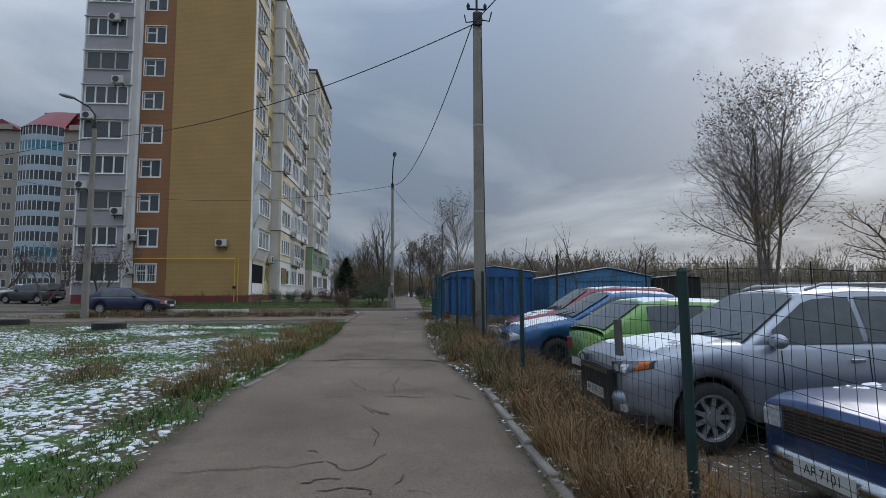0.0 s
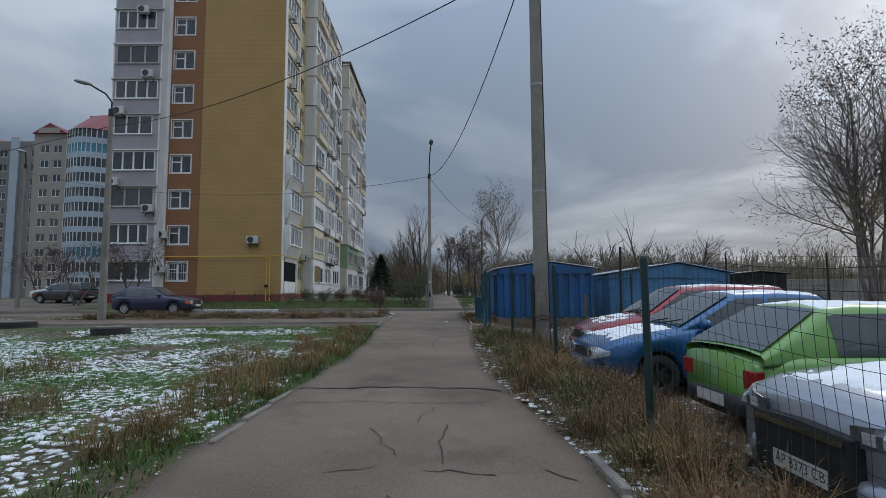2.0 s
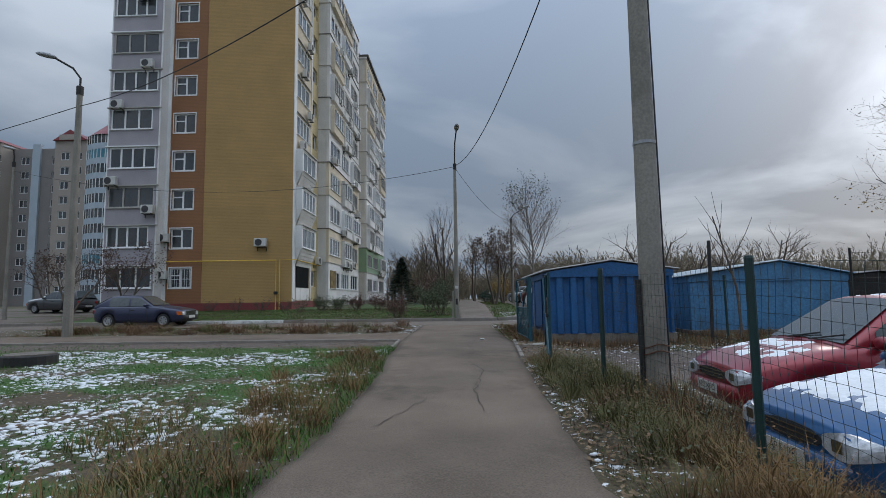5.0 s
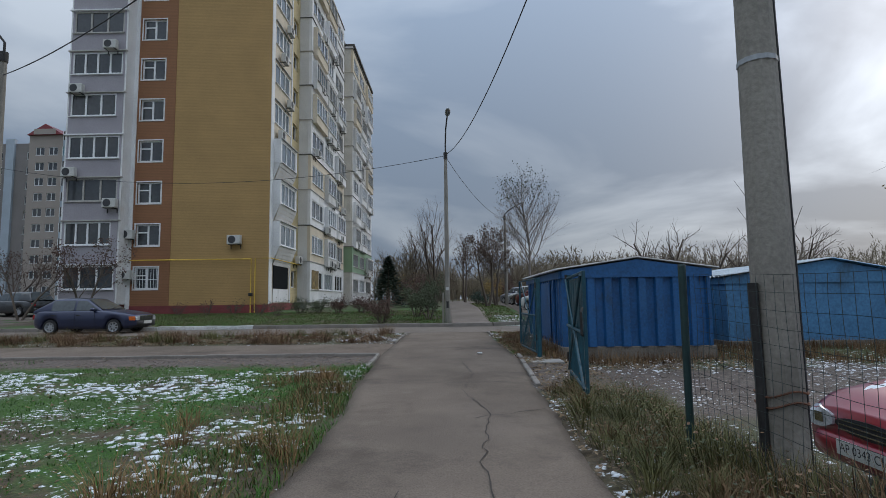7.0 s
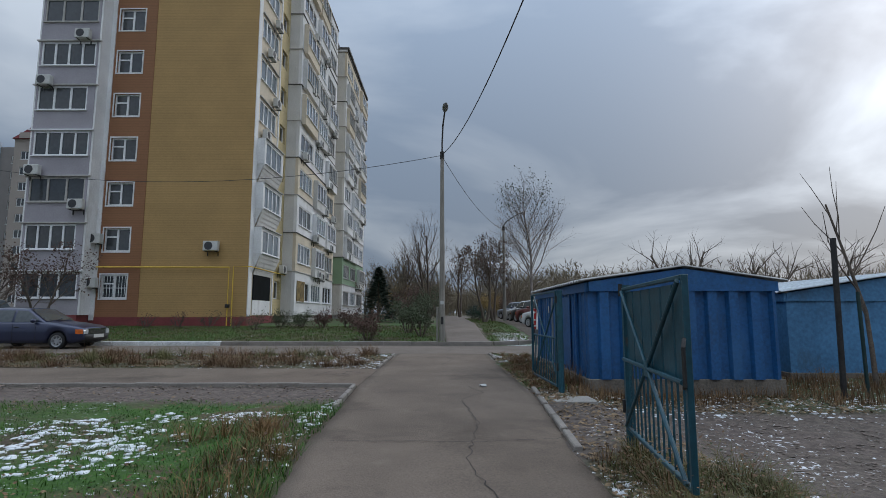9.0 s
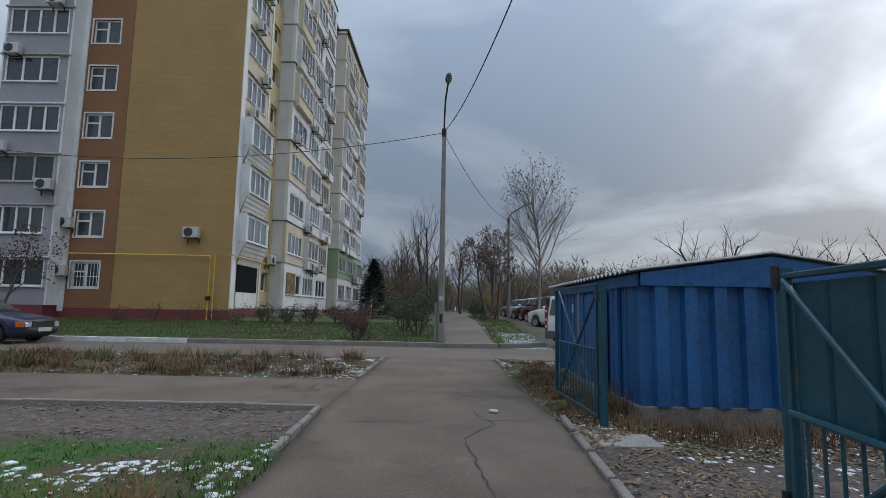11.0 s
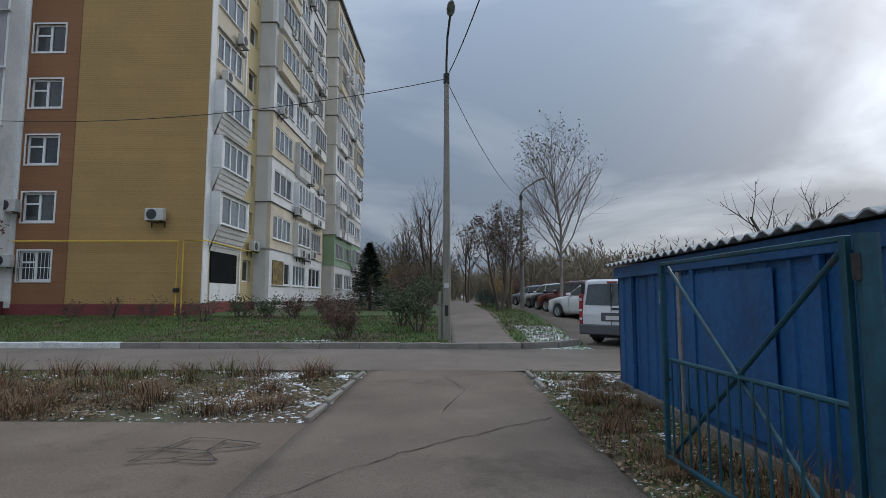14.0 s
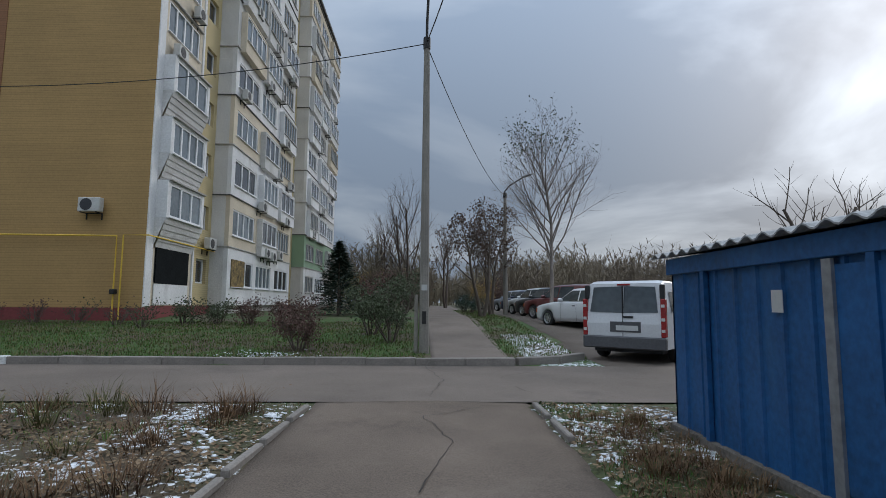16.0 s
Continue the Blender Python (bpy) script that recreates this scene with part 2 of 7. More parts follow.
def wear(k, col, scale, lo, hi, rough=0.9):
    """Blends stains of another colour over a paint, with a ragged edge."""
    n, l = k.node_tree.nodes, k.node_tree.links
    b = n["Principled BSDF"]
    src = b.inputs["Base Color"].links[0].from_socket
    geo = n.new("ShaderNodeNewGeometry")
    mp = n.new("ShaderNodeVectorMath")
    mp.operation = "MULTIPLY"
    mp.inputs[1].default_value = (1, 1, 0.45)
    l.new(geo.outputs["Position"], mp.inputs[0])
    t = n.new("ShaderNodeTexNoise")
    t.inputs["Scale"].default_value, t.inputs["Detail"].default_value, t.inputs["Roughness"].default_value = scale, 7, 0.65
    l.new(mp.outputs[0], t.inputs["Vector"])
    r = n.new("ShaderNodeValToRGB")
    l.new(t.outputs["Fac"], r.inputs[0])
    r.color_ramp.elements[0].position, r.color_ramp.elements[1].position = lo, hi
    m = n.new("ShaderNodeMix")
    m.data_type = "RGBA"
    l.new(r.outputs[0], m.inputs["Factor"])
    l.new(src, m.inputs["A"])
    m.inputs["B"].default_value = (*col, 1)
    l.new(m.outputs["Result"], b.inputs["Base Color"])


wear(blue_paint, (0.03, 0.055, 0.085), 1.6, 0.60, 0.74)
wear(blue_paint, (0.035, 0.125, 0.27), 0.9, 0.52, 0.70)
wear(blue_pale, (0.05, 0.10, 0.15), 1.4, 0.60, 0.74)
wear(gate_teal, (0.07, 0.05, 0.035), 5.0, 0.62, 0.70)
wear(post_green, (0.06, 0.04, 0.03), 6.0, 0.66, 0.72)
wear(asphalt, (0.092, 0.072, 0.057), 0.7, 0.55, 0.72)
wear(asphalt, (0.215, 0.175, 0.14), 1.3, 0.60, 0.75)
wear(asphalt_road, (0.11, 0.093, 0.082), 0.5, 0.55, 0.72)
wear(pole_concrete, (0.13, 0.115, 0.095), 1.1, 0.55, 0.72)
wear(concrete, (0.15, 0.13, 0.105), 1.5, 0.52, 0.72)
wear(white_wall, (0.52, 0.50, 0.47), 0.5, 0.55, 0.75)
wear(grey_panel, (0.44, 0.42, 0.39), 0.5, 0.55, 0.75)
wear(slate, (0.17, 0.165, 0.155), 1.5, 0.5, 0.72)


def ground_material():
    """Short turf with bare soil, dry patches and thawing snow."""
    k = bpy.data.materials.new("turf_with_snow")
    k.use_nodes = True
    n, l = k.node_tree.nodes, k.node_tree.links
    b = n["Principled BSDF"]
    b.inputs["Roughness"].default_value = 0.9
    geo = n.new("ShaderNodeNewGeometry")

    def noise_at(s, d=5, dist=0.0, rough=0.55):
        t = n.new("ShaderNodeTexNoise")
        t.inputs["Scale"].default_value, t.inputs["Detail"].default_value = s, d
        t.inputs["Distortion"].default_value, t.inputs["Roughness"].default_value = dist, rough
        l.new(geo.outputs["Position"], t.inputs["Vector"])
        return t.outputs["Fac"]

    def ramp(src, p0, c0, p1, c1):
        r = n.new("ShaderNodeValToRGB")
        l.new(src, r.inputs[0])
        r.color_ramp.elements[0].position, r.color_ramp.elements[0].color = p0, (*c0, 1)
        r.color_ramp.elements[1].position, r.color_ramp.elements[1].color = p1, (*c1, 1)
        return r.outputs[0]

    def mixc(f, a, c):
        x = n.new("ShaderNodeMix")
        x.data_type = "RGBA"
        l.new(f, x.inputs["Factor"])
        l.new(a, x.inputs["A"])
        l.new(c, x.inputs["B"])
        return x.outputs["Result"]
    fine = noise_at(22, 6, 0, 0.7)
    turf = ramp(fine, 0.35, (0.016, 0.054, 0.004), 0.66, (0.052, 0.132, 0.013))
    dry = ramp(fine, 0.35, (0.042, 0.030, 0.018), 0.66, (0.115, 0.083, 0.046))
    where_dry = ramp(noise_at(0.55, 4, 0.6), 0.46, (0, 0, 0), 0.56, (1, 1, 1))
    base = mixc(where_dry, turf, dry)
    # the layer attribute says how much snow and how much dry litter lies where
    at = n.new("ShaderNodeAttribute")
    at.attribute_name = "cover"
    sepc = n.new("ShaderNodeSeparateColor")
    l.new(at.outputs["Color"], sepc.inputs[0])
    base = mixc(sepc.outputs[1], base, dry)
    soil = ramp(noise_at(9, 6, 0, 0.75), 0.35, (0.055, 0.040, 0.032), 0.68, (0.165, 0.128, 0.108))
    base = mixc(sepc.outputs[2], base, soil)

    def mth(op, a, c):
        q = n.new("ShaderNodeMath")
        q.operation = op
        for i, v in enumerate((a, c)):
            if isinstance(v, (int, float)):
                q.inputs[i].default_value = v
            else:
                l.new(v, q.inputs[i])
        return q.outputs[0]
    clump = mth("ADD", mth("MULTIPLY", noise_at(13, 3, 0.4, 0.6), 0.74), mth("MULTIPLY", noise_at(0.8, 3, 0.5), 0.26))
    lvl = mth("ADD", clump, mth("MULTIPLY", mth("SUBTRACT", sepc.outputs[0], 0.5), 0.42))
    mask = ramp(lvl, 0.515, (0, 0, 0), 0.56, (1, 1, 1))
    sn = ramp(noise_at(30), 0.3, (0.66, 0.69, 0.72), 0.7, (0.86, 0.87, 0.89))
    l.new(mixc(mask, base, sn), b.inputs["Base Color"])
    bp = n.new("ShaderNodeBump")
    bp.inputs["Strength"].default_value, bp.inputs["Distance"].default_value = 0.6, 0.03
    l.new(mth("ADD", mth("MULTIPLY", fine, 0.6), lvl), bp.inputs["Height"])
    l.new(bp.outputs[0], b.inputs["Normal"])
    return k


turf = ground_material()


# ---- shape helpers ----
def part(name, bm, material, parent=None, label="", smooth=False, **tags):
    me = bpy.data.meshes.new(name)
    bm.to_mesh(me)
    bm.free()
    me.materials.append(material)
    if smooth:
        me.shade_smooth()
    ob = new(name, me)
    if parent:
        ob.parent = parent
    return tagged(ob, label, **tags)


def shared(name, me, parent=None, m=None, label="", **tags):
    ob = new(name, me)
    if parent:
        ob.parent = parent
    if m is not None:
        ob.matrix_basis = m
    return tagged(ob, label, **tags)


def mesh_of(name, bm, material, smooth=False):
    me = bpy.data.meshes.new(name)
    bm.to_mesh(me)
    bm.free()
    me.materials.append(material)
    if smooth:
        me.shade_smooth()
    return me


def raw(name, verts, faces, material, parent=None, label="", smooth=False, **tags):
    me = bpy.data.meshes.new(name)
    me.from_pydata([tuple(v) for v in verts], [], [tuple(f) for f in faces])
    me.update()
    me.materials.append(material)
    if smooth:
        me.shade_smooth()
    ob = new(name, me)
    if parent:
        ob.parent = parent
    return tagged(ob, label, **tags)


def thing(name, m, label, category, group="", kind=""):
    ob = new(name)
    ob.matrix_basis = m
    return tagged(ob, label, category, group, kind)


def box(bm, x0, x1, y0, y1, z0, z1, bevel=0.0):
    vs = [bm.verts.new((x, y, z)) for z in (z0, z1) for y in (y0, y1) for x in (x0, x1)]
    fs = [(0, 2, 3, 1), (4, 5, 7, 6), (0, 1, 5, 4), (2, 6, 7, 3), (0, 4, 6, 2), (1, 3, 7, 5)]
    new_f = [bm.faces.new([vs[i] for i in f]) for f in fs]
    if bevel:
        es = list({e for f in new_f for e in f.edges})
        bmesh.ops.bevel(bm, geom=es, offset=bevel, segments=1, affect="EDGES", clamp_overlap=True)
    return bm


def bx(*a, **k):
    return box(bmesh.new(), *a, **k)


def tube(bm, p0, p1, r0, r1=None, n=8, caps=True):
    r1 = r0 if r1 is None else r1
    p0, p1 = Vector(p0), Vector(p1)
    d = (p1 - p0).normalized()
    u = d.orthogonal().normalized()
    v = d.cross(u)
    a, b = [], []
    for i in range(n):
        t = 2 * math.pi * i / n
        o = u * math.cos(t) + v * math.sin(t)
        a.append(bm.verts.new(p0 + o * r0))
        b.append(bm.verts.new(p1 + o * r1))
    for i in range(n):
        j = (i + 1) % n
        bm.faces.new((a[i], a[j], b[j], b[i]))
    if caps:
        bm.faces.new(a[::-1])
        bm.faces.new(b)
    return bm


def pipe(bm, pts, r, n=6):
    """One continuous bent rod along points."""
    pts = [Vector(p) for p in pts]
    rings = []
    for i, p in enumerate(pts):
        d = (pts[min(i + 1, len(pts) - 1)] - pts[max(i - 1, 0)]).normalized()
        u = d.orthogonal().normalized() if not rings else (last - d * last.dot(d)).normalized()
        last = u
        v = d.cross(u)
        rings.append([bm.verts.new(p + (u * math.cos(6.2832 * k / n) + v * math.sin(6.2832 * k / n)) * r) for k in range(n)])
    for a, b in zip(rings[:-1], rings[1:]):
        for k in range(n):
            bm.faces.new((a[k], a[(k + 1) % n], b[(k + 1) % n], b[k]))
    bm.faces.new(rings[0][::-1])
    bm.faces.new(rings[-1])
    return bm


def lathe(bm, prof, n=24, axis="Y"):
    """Turns (radius, along) points round an axis."""
    rings = []
    for r, h in prof:
        ring = []
        for i in range(n):
            t = 2 * math.pi * i / n
            c, s = r * math.cos(t), r * math.sin(t)
            ring.append(bm.verts.new((c, h, s) if axis == "Y" else (c, s, h)))
        rings.append(ring)
    for a, b in zip(rings[:-1], rings[1:]):
        for i in range(n):
            j = (i + 1) % n
            bm.faces.new((a[i], a[j], b[j], b[i]))
    return bm


def sheet_with_holes(bm, to3d, u0, u1, v0, v1, holes, depth):
    """A wall face u0..u1 x v0..v1 with rectangular openings; to3d(u, v, d) gives the place, d metres behind the face."""
    us = sorted({u0, u1, *[h for q in holes for h in q[:2] if u0 < h < u1]})
    vs = sorted({v0, v1, *[h for q in holes for h in q[2:] if v0 < h < v1]})
    for a, b in zip(us[:-1], us[1:]):
        for c, d in zip(vs[:-1], vs[1:]):
            mu, mv = (a + b) / 2, (c + d) / 2
            if any(q[0] < mu < q[1] and q[2] < mv < q[3] for q in holes):
                continue
            bm.faces.new([bm.verts.new(to3d(*p, 0)) for p in ((a, c), (b, c), (b, d), (a, d))])
    for q in [*holes, (u0, u1, v0, v1)]:
        ring = [(q[0], q[2]), (q[1], q[2]), (q[1], q[3]), (q[0], q[3])]
        for p, r in zip(ring, ring[1:] + ring[:1]):
            bm.faces.new([bm.verts.new(to3d(*s)) for s in ((*p, 0), (*r, 0), (*r, depth), (*p, depth))])
    return bm


# ---- ground ----
LEVELS = [(-2500, -1.2), (-30, -0.4), (0, 0.20), (5.5, 0.38), (8.7, 0.54), (12, 0.64), (15, 0.69), (21, 0.70), (26.6, 0.82), (27, 0.81), (30.4, 0.80), (33.5, 0.84), (43.5, 1.38), (60, 1.5), (400, 2.2), (2500, 2.2)]


def gz(x, y):
    z = float(np.interp(y, [k[0] for k in LEVELS], [k[1] for k in LEVELS]))
    if y < 22:
        z -= 0.36 * min(1, max(0, (x - 1.2) / 1.2)) * min(1, max(0, (22 - y) / 4))
    return z


def hump(x, y):
    return 0.035 * noise.noise((x * 0.9, y * 0.9, 0)) + 0.02 * noise.noise((x * 3.1, y * 3.1, 5))


def path_left(y):
    return float(np.interp(y, [-4, 4.5, 7.4, 9.5, 11.8, 15.3, 17, 21.3, 27], [-2.15, -2.2, -2.33, -2.08, -1.92, -1.97, -2.15, -2.36, -2.24]))


def path_right(y):
    return float(np.interp(y, [-10, 4, 7, 8.5, 10.6, 13.6, 16.6, 20.2, 23.9, 27.4, 40], [0.82, 0.76, 0.74, 0.5, 0.28, 0.3, 0.43, 0.66, 0.45, 0.43, 0.43]))


def paved(x, y):
    """How far inside a paved area a place lies, roughly (negative: outside)."""
    a = min(x - path_left(y), path_right(y) - x) if y < 31 else -9
    b = min(y - 21.4, 23.95 - y) if x < -2 else -9
    c = min(y - 27.5, 31.4 - y)
    e = min(x + 0.75, 0.75 - x + 0.03 * (y - 33)) if y >= 31 else -9
    q = min(x - 2.75, y - 31.2, 71.5 - y)
    return max(a, b, c, e, q)


def build_ground():
    xs = sorted({*np.round(np.arange(-24, 14.01, 0.3), 2), *np.arange(-60, -24, 3.0), *np.arange(14, 60, 3.0), -2500, -900, -400, -200, -120, -80, 80, 120, 200, 400, 900, 2500})
    ys = sorted({*np.round(np.arange(-3, 46.01, 0.3), 2), *np.arange(46, 100, 3.0), -2500, -600, -200, -60, -30, -15, -8, 110, 130, 160, 200, 260, 400, 900, 2500})
    verts, cover = [], []
    for y in ys:
        for x in xs:
            far = abs(x) > 30 or y < -3 or y > 50
            p = paved(x, y)
            z = gz(x, y)
            if not far:
                z += hump(x, y) if p < -0.1 else 0
                z -= 0.10 if p > 0.25 else (0.02 if p > -0.1 else 0)
            verts.append((x, y, z))
            # snow, dry litter, bare soil
            s, d, b = 0.30, 0.35, 0.0
            if x < -2 and y < 21.4:
                e = path_left(y) - x
                s = min(0.51, 0.32 + 0.085 * e) - max(0, (y - 7.5) * 0.019)
                d = 0.75 * max(0, 1 - e / 0.9) + 0.25 * max(0, min(1, (y - 13) / 5)) * (e > 3)
                if y > 19.7:
                    s, d, b = 0.12, 0.3, 1.0 if x > -14 else 0.3
            elif x < -2 and y < 27.5:
                s, d = 0.31 + 0.10 * max(0, 1 - (path_left(y) - x) / 2.2), 0.8
            elif x >= 0 and y < 16.8:
                s, d = 0.30 + 0.08 * (abs(x - 0.7) < 0.5), 0.9
                if x > 1.5:
                    s, d, b = 0.36, 0.5, 0.45
            elif x >= 0 and y < 21.0:
                s, d, b = 0.30, 0.4, 0.95
                if y > 19.8:
                    s, b = 0.44, 0.3
            elif x >= 0 and y < 27.5:
                s, d = 0.32 if y < 25.5 else 0.42, 0.6
            elif y >= 31.2:
                s, d = 0.16, 0.22
                if 1.2 < x < 3 and y < 38:
                    s = 0.55
                if y > 60:
                    s, d = 0.0, 0.7
            cover.append((s, d, b, 1))
    w = len(xs)
    faces = [(j * w + i, j * w + i + 1, (j + 1) * w + i + 1, (j + 1) * w + i) for j in range(len(ys) - 1) for i in range(w - 1)]
    ob = raw("ground", verts, faces, turf, None, "rough turf with thawing snow, dry grass and bare soil", True, category="ground", kind="structure")
    lay = ob.data.color_attributes.new("cover", "FLOAT_COLOR", "POINT")
    lay.data.foreach_set("color", [c for q in cover for c in q])


build_ground()


def slab(name, inside_rows, material, label, lift=0.012, category="path"):
    """A paved strip from rows of (left, right, y); its edges are ragged."""
    verts, faces = [], []
    cols = 14
    for x0, x1, y in inside_rows:
        for i in range(cols + 1):
            x = x0 + (x1 - x0) * i / cols
            verts.append((x, y, gz(min(x, 1.5), y) + lift - 0.02 * (2 * i / cols - 1) ** 2 + 0.006 * noise.noise((x, y, 2))))
    k = cols + 1
    for j in range(len(inside_rows) - 1):
        for i in range(cols):
            faces.append((j * k + i, j * k + i + 1, (j + 1) * k + i + 1, (j + 1) * k + i))
    n0 = len(verts)
    for j in range(len(inside_rows)):
        for i in (0, cols):
            x, y, z = verts[j * k + i]
            verts.append((x, y, z - 0.12))
    for j in range(len(inside_rows) - 1):
        a, b = j * k, (j + 1) * k
        faces.append((a, b, n0 + 2 * j + 2, n0 + 2 * j))
        faces.append((b + cols, a + cols, n0 + 2 * j + 1, n0 + 2 * j + 3))
    return raw(name, verts, faces, material, None, label, True, category=category, kind="structure")


def ragged(y, s):
    return 0.10 * noise.noise((y * 0.9, s, 0)) + 0.05 * noise.noise((y * 3.5, s, 1))


slab("path_main", [(path_left(y) + ragged(y, 1) * (y < 19.8), path_right(y) + ragged(y, 4) * (y < 17 or y > 20.5), y) for y in np.arange(-4, 27.61, 0.2)], asphalt, "worn cracked asphalt footpath between rough grass verges")
slab("path_side", [(-60, -2.2, 21.5), *[(-60, -2.2, y) for y in np.arange(22, 24, 0.5)], (-60, -2.2, 23.95)], asphalt, "asphalt side path branching off beside a grass strip", 0.008)
road = slab("road", [(-90, 60, 27.55), *[(-90, 60, y) for y in np.arange(28, 31.3, 0.5)], (-90, 60, 31.4)], asphalt_road, "grey asphalt access road with fine cracks", 0.004, "road")
slab("pavement_far", [(-0.75 - 0.02 * (y - 31.6), 0.95 + 0.02 * (y - 31.6), y) for y in np.arange(31.62, 100, 1.0)], asphalt_road, "straight asphalt footpath along the apartment block", 0.03, "path")
slab("parking_lot", [(3.0 if y < 62 else 4, 30, y) for y in np.arange(35.5, 72, 1.0)], asphalt_road, "asphalt car park beside the footpath", 0.02, "car park")
slab("car_park_apron", [(2.75, 30, y) for y in np.arange(31.38, 35.6, 0.35)], asphalt_road, "asphalt apron between road and car park", 0.012, "road")
slab("yard_drive", [(-60, -22.5, y) for y in np.arange(32.5, 60, 2.0)], asphalt_road, "asphalt yard road where cars are parked", 0.02, "road")


def crack(rows, width, name="crack"):
    verts, faces = [], []
    pts = []
    rng = random.Random(len(rows) * 7 + int(rows[0][0] * 10))
    for (x0, y0), (x1, y1) in zip(rows[:-1], rows[1:]):
        n = max(2, int(math.hypot(x1 - x0, y1 - y0) / 0.12))
        for i in range(n):
            t = i / n
            pts.append((x0 + (x1 - x0) * t + rng.uniform(-0.03, 0.03), y0 + (y1 - y0) * t + rng.uniform(-0.03, 0.03)))
    pts.append(rows[-1])
    for i, (x, y) in enumerate(pts):
        a = pts[max(0, i - 1)]
        b = pts[min(len(pts) - 1, i + 1)]
        dx, dy = b[0] - a[0], b[1] - a[1]
        q = math.hypot(dx, dy) or 1
        w = width * rng.uniform(0.35, 1.2)
        for s in (-1, 1):
            X, Y = x - dy / q * w * s, y + dx / q * w * s
            u = 0.0
            for lo, hi in ((path_left(Y), path_right(Y)),):
                u = (2 * (X - lo) / (hi - lo) - 1) if lo < X < hi else 0
            verts.append((X, Y, gz(min(X, 1.5), Y) + 0.019 - 0.02 * u * u))
    faces = [(2 * i, 2 * i + 1, 2 * i + 3, 2 * i + 2) for i in range(len(pts) - 1)]
    return raw(name, verts, faces, crack_tar, None, "dark crack in the asphalt", False, category="crack", kind="structure")


crack([(-2.05, 9.3), (-1.5, 9.22), (-0.9, 9.25), (-0.3, 9.14), (0.1, 9.16), (0.36, 9.06)], 0.03)
crack([(-1.9, 8.52), (-1.2, 8.55), (-0.6, 8.42), (0.3, 8.5)], 0.006)
# broken, branching cracks where the old path has sunk
for rows in ([(-0.91, 4.05), (-0.80, 4.12), (-0.65, 4.11)], [(-0.63, 3.99), (-0.48, 3.94), (-0.43, 3.83)], [(-0.80, 3.90), (-0.62, 3.96)], [(-0.28, 3.98), (-0.22, 4.16)],
             [(-0.47, 6.58), (-0.30, 6.60), (0.03, 6.52)], [(0.40, 6.62), (0.56, 6.44)], [(-0.53, 5.92), (-0.36, 5.83)]):
    crack(rows, 0.010)
for rows in ([(-1.88, 4.36), (-1.49, 4.39), (-1.09, 4.40), (-0.82, 4.48)], [(-0.78, 4.51), (-0.67, 4.32), (-0.58, 4.26), (-0.43, 4.41), (-0.35, 4.62)],
             [(-0.18, 3.87), (-0.04, 3.82)], [(-0.52, 5.43), (-0.43, 5.16), (-0.46, 4.84)], [(-0.66, 6.17), (-0.37, 5.86)], [(-0.99, 4.73), (-0.90, 4.69)],
             [(-0.31, 6.72), (-0.35, 7.22), (-0.29, 7.70)], [(-0.62, 6.08), (-0.53, 5.92)], [(-0.96, 7.55), (-0.68, 6.89)], [(-1.14, 6.57), (-0.79, 6.69)], [(-0.55, 7.76), (-0.41, 8.26)],
             [(-0.45, 12.4), (-0.5, 13.6), (-0.35, 15.2), (-0.6, 16.6), (-0.4, 18.2), (-0.55, 19.9)], [(-0.5, 15.0), (0.3, 15.5)], [(-2.0, 17.4), (-0.5, 17.3), (0.6, 17.6)],
             [(-0.55, 19.9), (-0.2, 20.6), (-0.4, 21.3)], [(-1.9, 20.6), (0.4, 20.9)], [(-2.3, 21.6), (-1.4, 22.7), (-0.4, 23.6), (0.3, 24.2)], [(-0.9, 24.4), (-0.6, 25.6), (-0.9, 26.6), (-0.2, 27.2)],
             [(-2.2, 27.5), (0.5, 27.55)], [(-0.8, 28.0), (-0.6, 29.4), (-0.9, 31.2)], [(-7.5, 22.8), (-5.8, 23.4)], [(0.6, 28.2), (0.2, 29.6), (0.9, 30.4)], [(-1.5, 11.8), (-1.1, 13.0)], [(0.6, 11.0), (0.4, 12.6)]):
    crack(rows, 0.006)
# crazed patch at the junction
for rows in ([(-3.6, 22.9), (-3.3, 23.0), (-2.9, 22.9), (-2.5, 23.1)], [(-3.4, 22.6), (-3.1, 22.7), (-2.7, 22.65)], [(-3.3, 23.0), (-3.4, 22.6)], [(-2.9, 22.9), (-3.1, 22.7)],
             [(-3.2, 23.3), (-2.9, 23.25), (-2.5, 23.1)], [(-3.2, 23.3), (-3.3, 23.0)], [(-2.9, 22.9), (-2.7, 22.65)], [(-2.9, 23.25), (-2.9, 22.9)]):
    crack(rows, 0.014)


def kerb_run(name, pts, w, h, length, label, material=concrete_kerb, white=None, lift=0.0):
    """A row of single kerb stones along a line."""
    root = thing(name, pose(0, 0, 0), label, "kerb", kind="structure")
    rng = random.Random(3)
    meshes = [mesh_of("kerb_stone", box(bmesh.new(), -length / 2 + 0.006, length / 2 - 0.006, -w / 2, w / 2, -0.15, h, 0.012), m) for m in (material, white or material)]
    for (x0, y0), (x1, y1) in zip(pts[:-1], pts[1:]):
        q = math.hypot(x1 - x0, y1 - y0)
        n = max(1, round(q / length))
        for i in range(n):
            t = (i + 0.5) / n
            x, y = x0 + (x1 - x0) * t, y0 + (y1 - y0) * t
            wh = white is not None and -14.5 < x < -8.6
            shared("kerb_stone", meshes[1 if wh else 0], root, pose(x, y, gz(min(x, 1.5), y) + lift + rng.uniform(-0.008, 0.006), 0, rng.uniform(-0.8, 0.8), math.degrees(math.atan2(y1 - y0, x1 - x0)) + rng.uniform(-0.6, 0.6)))
    return root


